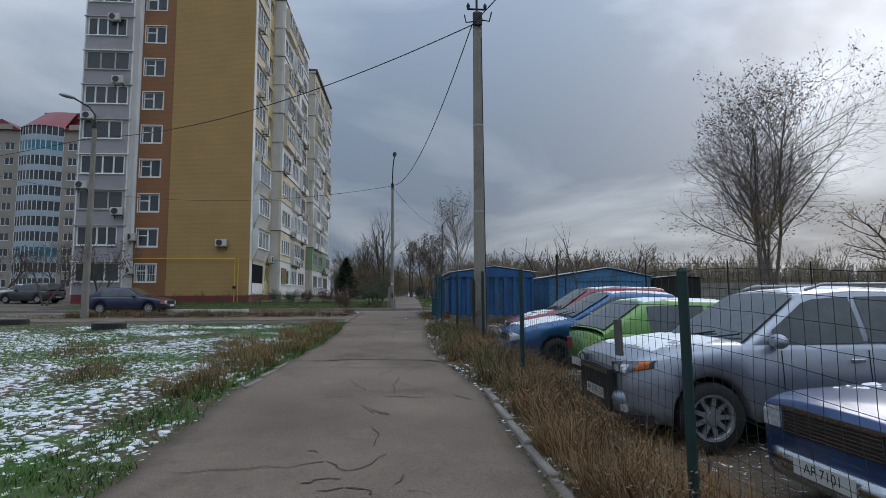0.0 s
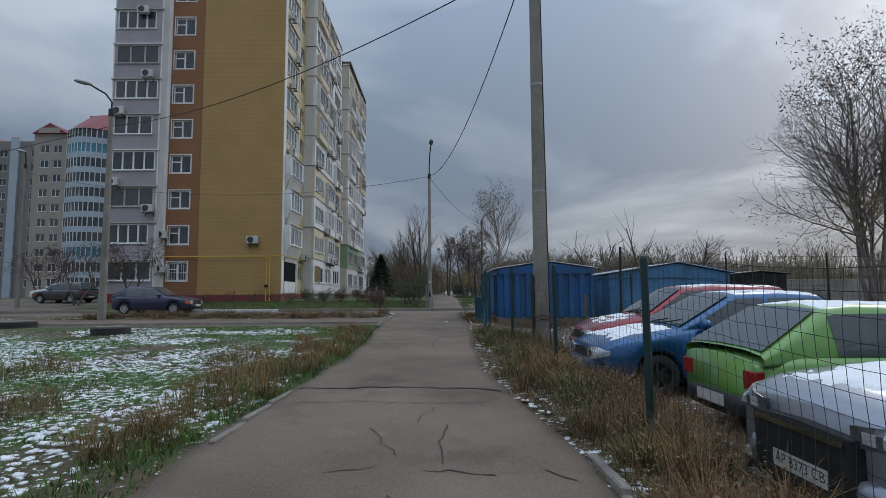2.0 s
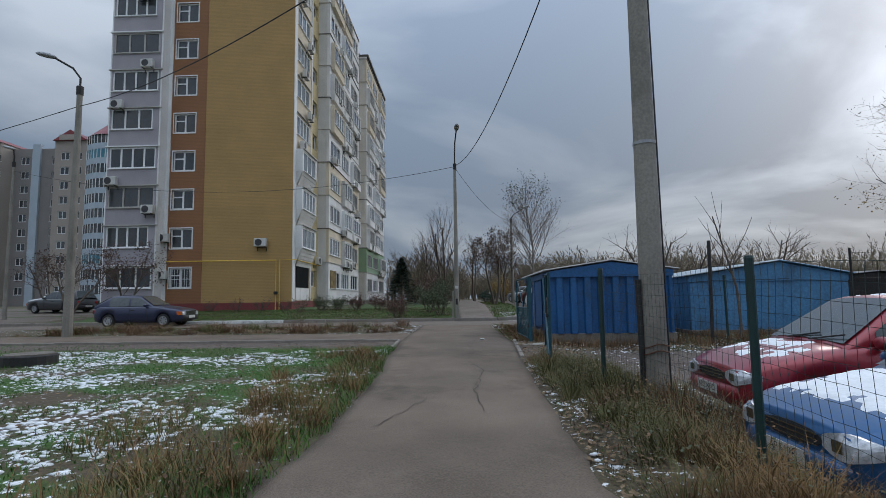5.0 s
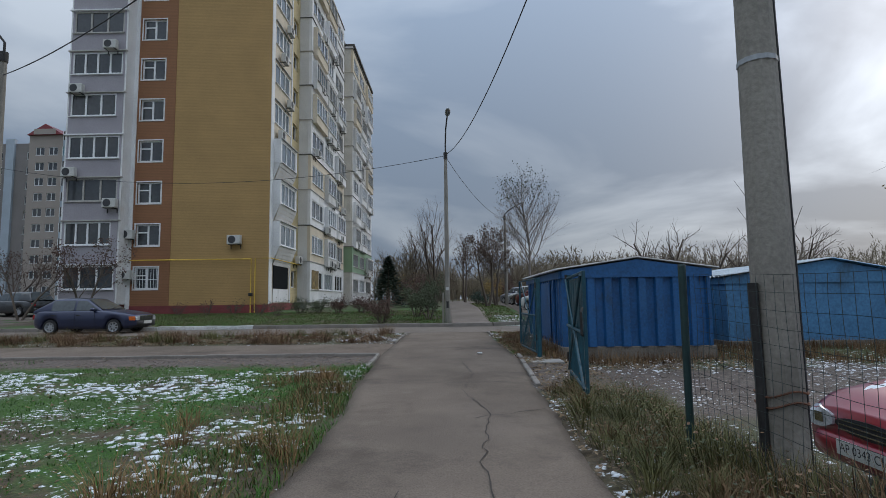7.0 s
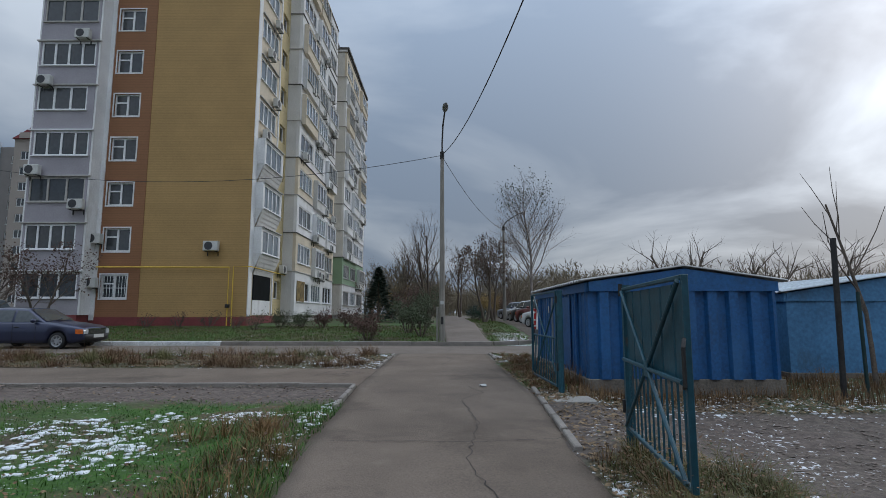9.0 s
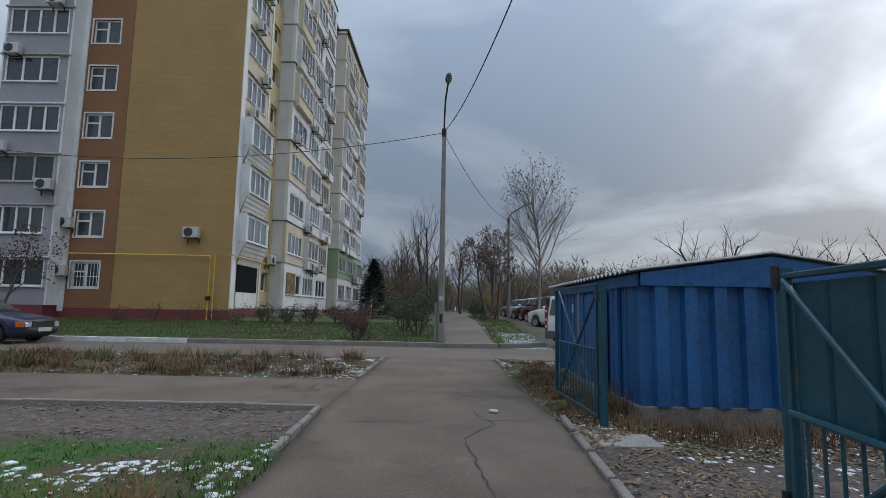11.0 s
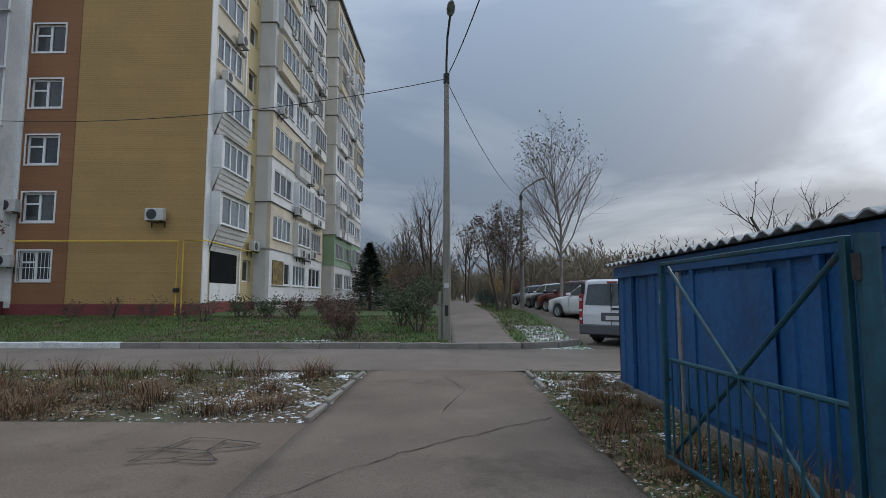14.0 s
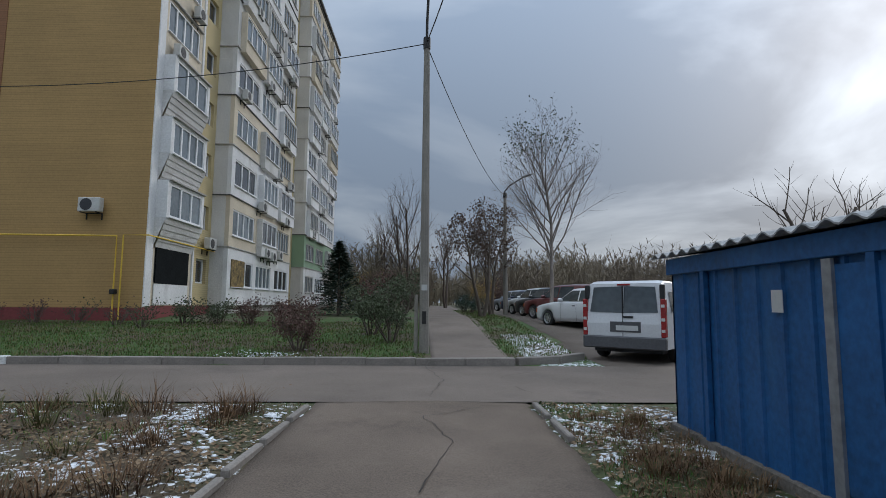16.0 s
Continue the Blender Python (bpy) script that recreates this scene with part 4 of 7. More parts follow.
def wavy_roof(bm, xa, za, xb, zb, y0, y1, pitch=0.2, amp=0.022):
    """A corrugated sheet sloping from xa to xb, waves along y, with thickness."""
    n = int((y1 - y0) / pitch * 6)
    rows = []
    for t in (0, -0.012):
        for x, z in ((xa, za), (xb, zb)):
            rows.append([bm.verts.new((x, y0 + (y1 - y0) * i / n, z + t + amp * math.sin(2 * math.pi * (y1 - y0) * i / n / pitch))) for i in range(n + 1)])
    for p, q in ((0, 1), (2, 3), (0, 2), (1, 3)):
        for i in range(n):
            bm.faces.new((rows[p][i], rows[p][i + 1], rows[q][i + 1], rows[q][i]))
    for i in (0, n):
        bm.faces.new((rows[0][i], rows[1][i], rows[3][i], rows[2][i]))
    return bm


def garage(x0, x1, y0, y1, base, eave, ridge, paint, label, plain=False, snowy=False, xm=None):
    root = thing("garage", pose(0, 0, 0), label, "garage", "row of steel garages")
    xm = xm or (x0 + x1) / 2
    part("foundation", bx(x0 - 0.05, x1 + 0.05, y0 - 0.05, y1 + 0.05, base - 0.4, base + 0.16, bevel=0.01), footing, root, "rough concrete foundation")
    d = 0.02 if plain else 0.085
    part("side_wall", corrugated(bmesh.new(), (x0, y1), (x0, y0), base + 0.16, eave - 0.12, eave - 0.12, 0.29 if not plain else 1.2, 0.022, (-1, 0)), paint, root)
    part("front_wall", corrugated(bmesh.new(), (x0, y0), (x1, y0), base + 0.16, eave - 0.14, eave - 0.14, 0.37 if not plain else 1.15, d, (0, -1)), paint, root)
    part("back_wall", bx(x0, x1, y1 - 0.03, y1, base + 0.16, eave), paint, root)
    part("side_wall", bx(x1 - 0.03, x1, y0 + 0.02, y1 - 0.03, base + 0.16, eave), paint, root)
    for y in (y0 - d - 0.02, y1):
        g = bmesh.new()
        a = [g.verts.new(p) for p in ((x0, y, eave - 0.16), (x1, y, eave - 0.16), (x1, y, eave), (xm, y, ridge), (x0, y, eave))]
        q = bmesh.ops.extrude_face_region(g, geom=[g.faces.new(a)])
        bmesh.ops.translate(g, vec=(0, 0.025, 0), verts=[e for e in q["geom"] if isinstance(e, bmesh.types.BMVert)])
        part("gable", g, paint, root)
    part("eave_beam", bx(x0 - 0.06, x0 + 0.01, y0 - 0.03, y1, eave - 0.17, eave - 0.01, bevel=0.006), paint, root)
    ov = 0.16
    sl = (ridge - eave) / (xm - x0)
    part("roof_sheet", wavy_roof(bmesh.new(), x0 - ov, eave - ov * sl + 0.05, xm, ridge + 0.05, y0 - 0.14, y1 + 0.12), frosted_roof if snowy else slate, root, "corrugated roof sheet", smooth=False)
    part("roof_sheet", wavy_roof(bmesh.new(), xm, ridge + 0.05, x1 + ov, eave - ov * sl + 0.05, y0 - 0.14, y1 + 0.12), slate if not plain else paint, root, "corrugated roof sheet")
    for s in range(3):
        yy = y0 + 0.7 + (y1 - y0 - 1.4) * s / 2
        part("stud", bx(x0 - 0.055, x0 - 0.012, yy - 0.03, yy + 0.03, base + 0.16, eave - 0.17), paint, root)
    return root


g1 = garage(1.67, 4.92, 21.08, 26.15, 0.71, 2.52, 2.75, blue_paint, "blue ribbed steel garage with corrugated roof", xm=3.32)
part("side_door", bx(1.634, 1.642, 22.3, 23.9, 0.95, 2.3), blue_paint, g1, "blue steel door")
part("paper_notice", bx(1.636, 1.641, 24.4, 24.52, 2.0, 2.16), plate_white, g1, "torn white paper notice")
part("door_seam", bx(1.61, 1.634, 23.9, 23.98, 0.9, 2.34), galv, g1)
garage(5.9, 10.35, 22.35, 27.6, 0.68, 2.38, 2.76, blue_pale, "pale blue flat-sided steel garage", True, True, xm=8.4)
garage(11.3, 13.5, 24.0, 29.0, 0.68, 2.38, 2.48, dark_metal, "dark rusty steel garage", True)
part("yard_wall", bx(13.8, 40, 27, 27.2, 0.4, 2.25, bevel=0.01), concrete, None, "grey concrete panel fence behind the yard", category="wall", kind="structure")

# ---- poles, lamps, wires ----
pz = gz(1.66, 13.34)
pole = thing("utility_pole", pose(1.655, 13.34, pz), "tall tapered concrete utility pole with steel bands", "utility pole")
part("shaft", lathe(bmesh.new(), [(0.165, -0.2), (0.16, 0.0), (0.145, 1.9), (0.127, 4.2), (0.104, 8.4), (0.0, 8.4)], 10, "Z"), pole_concrete, pole)
for h, r in ((3.17, 0.135), (5.38, 0.121), (8.0, 0.107)):
    part("steel_band", lathe(bmesh.new(), [(r, h), (r + 0.006, h), (r + 0.006, h + 0.04), (r - 0.004, h + 0.04)], 12, "Z"), galv, pole)
cab = bmesh.new()
pipe(cab, [(0.158, -0.05, 0.0), (0.142, -0.05, 2.0), (0.123, -0.04, 5.0), (0.108, -0.04, 8.1)], 0.011, 5)
part("earth_cable", cab, cable, pole)
cap = bmesh.new()
box(cap, -0.12, 0.12, -0.17, -0.08, 8.0, 8.35, 0.02)
pipe(cap, [(-0.1, -0.12, 8.1), (-0.3, -0.16, 8.05), (-0.34, -0.16, 8.25)], 0.018)
pipe(cap, [(0.1, -0.12, 8.15), (0.3, -0.16, 8.1), (0.36, -0.16, 8.35)], 0.018)
tube(cap, (0, 0, 8.3), (0, 0, 9.1), 0.03, n=8)
pipe(cap, [(-0.25, 0, 8.5), (0.25, 0, 8.5)], 0.025)
part("pole_head", cap, dark_metal, pole)
for s in (-0.22, 0.22):
    part("insulator", lathe(bmesh.new(), [(0.0, 8.5), (0.035, 8.52), (0.05, 8.58), (0.03, 8.65), (0.0, 8.67)], 10, "Z"), black_trim, pole).location.x = s


def street_lamp(x, y, node, arm, head_at, r0, label, box_at=None, name="street_lamp"):
    z0 = gz(x, y)
    root = thing(name, pose(x, y, z0), label, "street lamp")
    h = node - z0
    part("post", lathe(bmesh.new(), [(r0 * 1.15, -0.2), (r0 * 1.1, 0), (r0 * 0.62, h), (0, h)], 10, "Z"), pole_concrete, root, "tapered concrete post")
    a = bmesh.new()
    pts = [Vector(p) - Vector((x, y, z0)) for p in arm]
    pipe(a, [Vector((0, 0, h - 0.3)), *pts], 0.035, 8)
    part("arm", a, dark_metal, root)
    part("collar", lathe(bmesh.new(), [(r0 * 0.6, h - 0.25), (r0 * 0.8, h - 0.25), (r0 * 0.8, h + 0.05), (0.02, h + 0.06)], 10, "Z"), dark_metal, root)
    hd = Vector(head_at) - pts[-1] - Vector((x, y, z0))
    g = bmesh.new()
    bmesh.ops.create_uvsphere(g, u_segments=14, v_segments=8, radius=1.0)
    q = hd.to_track_quat("X", "Z").to_matrix().to_4x4()
    for v in g.verts:
        c = Vector((v.co.x * 0.34 + 0.22, v.co.y * 0.13, v.co.z * (0.10 if v.co.z > 0 else 0.07)))
        v.co = q @ c + pts[-1]
    part("lamp_head", g, galv, root, "grey lamp head", smooth=True)
    return root


mx, my = -0.95, 33.7
lm = street_lamp(mx, my, 8.75, [(mx, my, 9.2), (mx + 0.03, my - 0.1, 9.9), (mx + 0.12, my - 0.35, 10.5)], (mx + 0.16, my - 0.9, 10.62), 0.115, "tall concrete street lamp beside the footpath")
part("notice", bx(-0.07, 0.07, -0.135, -0.128, 1.5, 1.64), plate_white, lm, "small paper notice")
part("hatch", bx(-0.05, 0.05, -0.138, -0.12, 0.7, 1.0), dark_metal, lm, "service hatch")
stub = bmesh.new()
tube(stub, (-0.2, -0.02, -0.1), (-0.19, -0.02, 1.4), 0.05, 0.045, 8)
part("stub_post", stub, pole_concrete, lm, "short timber stub strapped to the lamp")
lx, ly = -13.8, 24.1
street_lamp(lx, ly, 9.3, [(lx, ly, 9.65), (lx - 0.25, ly - 0.05, 10.0), (lx - 0.85, ly - 0.2, 10.35)], (lx - 1.4, ly - 0.35, 10.45), 0.14, "concrete street lamp with a curved steel arm")
street_lamp(3.45, 50.5, 8.3, [(3.45, 50.5, 8.45), (3.7, 50.4, 8.75), (4.5, 50.3, 9.25)], (5.1, 50.2, 9.45), 0.13, "small concrete street lamp by the car park")
street_lamp(-27.0, 36.5, 10.2, [(-27, 36.5, 10.6), (-27, 36.4, 11)], (-27.4, 36.2, 11.1), 0.11, "concrete lamp post beside the yard road")


def wire(p0, p1, sag, r=0.014):
    p0, p1 = Vector(p0), Vector(p1)
    pts = []
    for i in range(25):
        t = i / 24
        p = p0.lerp(p1, t)
        p.z -= sag * 4 * t * (1 - t)
        pts.append(p)
    return part("overhead_cable", pipe(bmesh.new(), pts, r, 5), cable, None, "black overhead cable strung between poles", smooth=True, category="cable")


wrap = pipe(bmesh.new(), [(0.168 * math.cos(a), 0.168 * math.sin(a), 0.58 + 0.012 * a + 0.02 * math.sin(3 * a)) for a in np.linspace(0, 12.4, 40)], 0.008, 5)
part("wire_wrap", wrap, rust, pole, "rusty wire wound round the foot")
stay = thing("post", pose(1.50, 13.3, gz(1.5, 13.3)), "dark rusty steel fence post beside the utility pole", "post")
part("tube", tube(bmesh.new(), (0, 0, -0.1), (-0.02, 0, 1.45), 0.035, n=10), dark_metal, stay)
part("stump", tube(bmesh.new(), (0.02, 0.02, -0.1), (0.02, 0.02, 0.3), 0.05, n=10), rust, stay, "rusty footing sleeve")
PT = (1.52, 13.3, pz + 8.05)
wire(PT, (lx, ly, 8.65), 0.7)
wire((lx, ly, 8.65), (-62, 38, 8.6), 1.4)
wire(PT, (mx, my, 8.7), 1.1)
wire((mx, my, 8.65), (-27, 36.5, 9.7), 1.3, 0.012)
wire((mx, my, 8.6), (3.45, 50.5, 8.2), 0.6, 0.012)
wire(PT, (9, -12, 9.5), 0.6)

# ---- fence and gates ----
fence = thing("fence", pose(0, 0, 0), "green steel posts with sagging welded wire mesh", "fence")
POSTS = [(1.55, -0.4), (1.44, 3.33), (1.29, 7.04), (1.3, 10.44), (1.12, 13.65)]
for x, y in POSTS:
    z = gz(x, y)
    g = tube(bmesh.new(), (0, 0, -0.15), (0, 0, 1.5), 0.03, n=12)
    tube(g, (0, 0, 1.5), (0, 0, 1.52), 0.033, 0.026, 12)
    p = part("post", g, post_green, fence)
    p.matrix_basis = pose(x, y, z, random.uniform(-1, 1), random.uniform(-1, 1), 0)


def fence_x(y):
    return float(np.interp(y, [p[1] for p in POSTS], [p[0] for p in POSTS])) + 0.04


def wire_mesh():
    verts, faces = [], []

    def strand(pts, r):
        base = len(verts)
        for k, p in enumerate(pts):
            for a in range(3):
                t = 2 * math.pi * a / 3
                verts.append((p[0] + r * math.cos(t), p[1] + (r * math.sin(t) if abs(pts[-1][2] - pts[0][2]) > 0.5 else 0), p[2] + (0 if abs(pts[-1][2] - pts[0][2]) > 0.5 else r * math.sin(t))))
        for k in range(len(pts) - 1):
            for a in range(3):
                b = (a + 1) % 3
                faces.append((base + 3 * k + a, base + 3 * k + b, base + 3 * k + 3 + b, base + 3 * k + 3 + a))

    def place(y, h):
        bulge = 0.05 * noise.noise((y * 0.8, h * 1.5, 3))
        sag = 0.03 * math.sin((y + 0.4) / 3.6 * math.pi) ** 2 * h
        return (fence_x(y) + bulge, y + 0.012 * noise.noise((y * 3, h * 4, 1)), gz(1.3, y) + h - sag + 0.012 * noise.noise((y * 4, h * 3, 7)))
    for y in np.arange(-0.4, 13.7, 0.085):
        strand([place(y, h) for h in np.linspace(0.05, 1.47, 12)], 0.0017)
    for h in np.linspace(0.05, 1.47, 14):
        strand([place(y, h) for y in np.arange(-0.4, 13.7, 0.17)], 0.0017)
    return raw("wire_mesh", verts, faces, wire_steel, fence, "thin sagging welded wire mesh", kind="stuff")


wire_mesh()
# upper run of mesh behind the yard
back = thing("fence", pose(0, 0, 0), "rusty mesh fence behind the parked cars", "fence")
for i in range(9):
    x, y = 9.5 + i * 3.2, 21.0 - 0.4 * i
    part("post", tube(bmesh.new(), (x, y, gz(x, y) - 0.1), (x, y, gz(x, y) + 2.4), 0.03, n=8), dark_metal, back)
bw = bmesh.new()
for k in range(7):
    for i in range(8):
        h = 0.3 + 0.33 * k
        a, b = (9.5 + i * 3.2, 21.0 - 0.4 * i), (9.5 + (i + 1) * 3.2, 21.0 - 0.4 * (i + 1))
        tube(bw, (*a, gz(*a) + h), (*b, gz(*b) + h + 0.02), 0.005, n=3, caps=False)
for i in range(150):
    x = 9.5 + 25.6 * i / 150
    y = 21.0 - 0.4 * (x - 9.5) / 3.2
    tube(bw, (x, y, gz(x, y) + 0.3), (x, y, gz(x, y) + 2.3), 0.004, n=3, caps=False)
part("wire_mesh", bw, dark_metal, back, kind="stuff")


def gate_leaf(length, height, label, m):
    """A leaf in the plane y = 0 from the hinge at the origin along +x: frame, bars, cross braces, sheet."""
    root = thing("gate_leaf", m, label, "gate", "pair of yard gates")
    fr = bmesh.new()
    for a in ((0, 0.04, 0.08, height), (length - 0.04, length, 0.08, height), (0.04, length - 0.04, 0.08, 0.11), (0.04, length - 0.04, height - 0.03, height)):
        box(fr, a[0], a[1], -0.02, 0.02, a[2], a[3], 0.005)
    part("frame", fr, gate_teal, root)
    part("cross_brace", tube(bmesh.new(), (0.05, -0.03, 0.12), (length - 0.06, -0.03, height - 0.04), 0.016, n=8), gate_teal, root)
    part("cross_brace", tube(bmesh.new(), (0.05, -0.034, height - 0.04), (length - 0.06, -0.034, 0.12), 0.016, n=8), gate_teal, root)
    part("mid_rail", tube(bmesh.new(), (0.05, -0.03, height * 0.52), (length - 0.05, -0.03, height * 0.52), 0.018, n=8), gate_teal, root)
    n = int(length / 0.13)
    bar = mesh_of("bar", tube(bmesh.new(), (0, 0, 0.12), (0, 0, height * 0.52), 0.009, n=6), gate_teal)
    for i in range(1, n):
        shared("bar", bar, root, pose(length * i / n, 0, 0))
    part("latch", pipe(bmesh.new(), [(length + 0.02, -0.03, 1.0), (length + 0.06, -0.05, 0.95), (length + 0.06, -0.05, 0.72), (length - 0.02, -0.03, 0.7)], 0.014, 6), dark_metal, root)
    part("plate", bx(length / 2 - 0.06, length / 2 + 0.06, -0.045, -0.036, height * 0.52 - 0.06, height * 0.52 + 0.06), gate_teal, root)
    return root


gl = gate_leaf(2.0, 1.66, "open teal steel gate leaf with crossed braces", pose(1.05, 20.72, gz(1.1, 21), 0, 0, 92.5))
def sheet_on(root, length, height, z0):
    s = corrugated(bmesh.new(), (0.05, 0.012), (length - 0.05, 0.012), z0, height - 0.05, height - 0.05, 0.3, 0.02, (0, 1))
    part("steel_sheet", s, gate_teal, root, "ribbed steel sheet")


gn = gate_leaf(1.85, 1.4, "open teal steel gate leaf with crossed braces", pose(0.93, 16.98, gz(0.9, 17.0) + 0.13, 0, 0, 263))
sheet_on(gn, 1.85, 1.4, 0.7)
for x, y, h, r in ((1.09, 20.66, 1.66, 0.05), (0.97, 17.04, 1.56, 0.045)):
    gp_ = thing("gate_post", pose(x, y, gz(x, y)), "round teal steel gate post", "gate post")
    part("tube", tube(bmesh.new(), (0, 0, -0.2), (0, 0, h), r, n=14), gate_teal, gp_)
    for hh in (0.35, 1.45):
        part("hinge", tube(bmesh.new(), (-0.05, 0, hh), (-0.05, 0, hh + 0.12), 0.022, n=8), dark_metal, gp_)
lean = thing("post", pose(5.75, 20.8, gz(5.75, 20.8)), "dark rusty leaning steel post in the yard", "post")
part("tube", tube(bmesh.new(), (0, 0, -0.1), (0.06, 0.02, 2.66), 0.045, n=10), dark_metal, lean)
part("mesh_post", tube(bmesh.new(), (6.15, 20.8, gz(6.1, 20.8) - 0.1), (6.13, 20.8, gz(6.1, 20.8) + 1.75), 0.03, n=10), post_green, None, "thin green steel post in the yard", category="post")
# concrete manhole rings in the field
for x, y, r in ((-8.8, 16.6, 0.45), (-14.1, 20.0, 0.7)):
    mh = thing("manhole", pose(x, y, gz(x, y)), "raised dark manhole ring in the snowy grass", "manhole")
    part("ring", lathe(bmesh.new(), [(r, -0.1), (r, 0.18), (r - 0.02, 0.2), (0.0, 0.2)], 20, "Z"), dark_metal, mh)
    part("lid", lathe(bmesh.new(), [(r * 0.9, 0.2), (r * 0.9, 0.22), (0, 0.22)], 20, "Z"), footing, mh, "grey concrete lid")

# ---- vehicles ----
def paint(name, col, metal=0.3):
    return mat(name, col, 0.32, metal, 0.08, 1.5, 30, 0.0, coat=0.6)


WHEELS = {}


def wheel_meshes(r, w, spokes, rim_mat):
    key = (r, w, spokes, rim_mat.name)
    if key in WHEELS:
        return WHEELS[key]
    rr = r * 0.66
    t = lathe(bmesh.new(), [(rr, -w / 2 + 0.01), (r * 0.93, -w / 2), (r * 0.985, -w / 2 + 0.03), (r, -w / 4), (r, w / 4), (r * 0.985, w / 2 - 0.03), (r * 0.93, w / 2), (rr, w / 2 - 0.01)], 28)
    tyre = mesh_of("tyre", t, rubber, True)
    g = lathe(bmesh.new(), [(rr + 0.004, -w / 2 + 0.006), (rr - 0.02, -w / 2 + 0.012), (rr - 0.035, -w / 2 + 0.05), (rr - 0.035, w / 2 - 0.02)], 28)
    for i in range(spokes):
        a = 2 * math.pi * i / spokes
        c, s = math.cos(a), math.sin(a)
        o = (-s * 0.028, c * 0.028)
        q = (-s * 0.018, c * 0.018)
        pts = [(0.04 * c + o[0], 0.04 * s + o[1]), (0.04 * c - o[0], 0.04 * s - o[1]), ((rr - 0.02) * c - q[0], (rr - 0.02) * s - q[1]), ((rr - 0.02) * c + q[0], (rr - 0.02) * s + q[1])]
        top = [g.verts.new((p[0], -w / 2 + 0.028, p[1])) for p in pts]
        bot = [g.verts.new((p[0], -w / 2 + 0.06, p[1])) for p in pts]
        g.faces.new(top)
        for k in range(4):
            g.faces.new((top[k], bot[k], bot[(k + 1) % 4], top[(k + 1) % 4]))
    tube(g, (0, -w / 2 + 0.015, 0), (0, -w / 2 + 0.06, 0), 0.06, n=14)
    rim = mesh_of("rim", g, rim_mat)
    d = tube(bmesh.new(), (0, -w / 2 + 0.075, 0), (0, w / 2 - 0.03, 0), rr - 0.03, n=20)
    disc = mesh_of("brake_disc", d, black_trim)
    WHEELS[key] = (tyre, rim, disc)
    return WHEELS[key]


def smooth_line(pts, x):
    xs, zs = [p[0] for p in pts], [p[1] for p in pts]
    if xs[0] > xs[-1]:
        xs, zs = xs[::-1], zs[::-1]
    return float(np.mean([np.interp(x + o, xs, zs) for o in (-0.06, -0.03, 0, 0.03, 0.06)]))


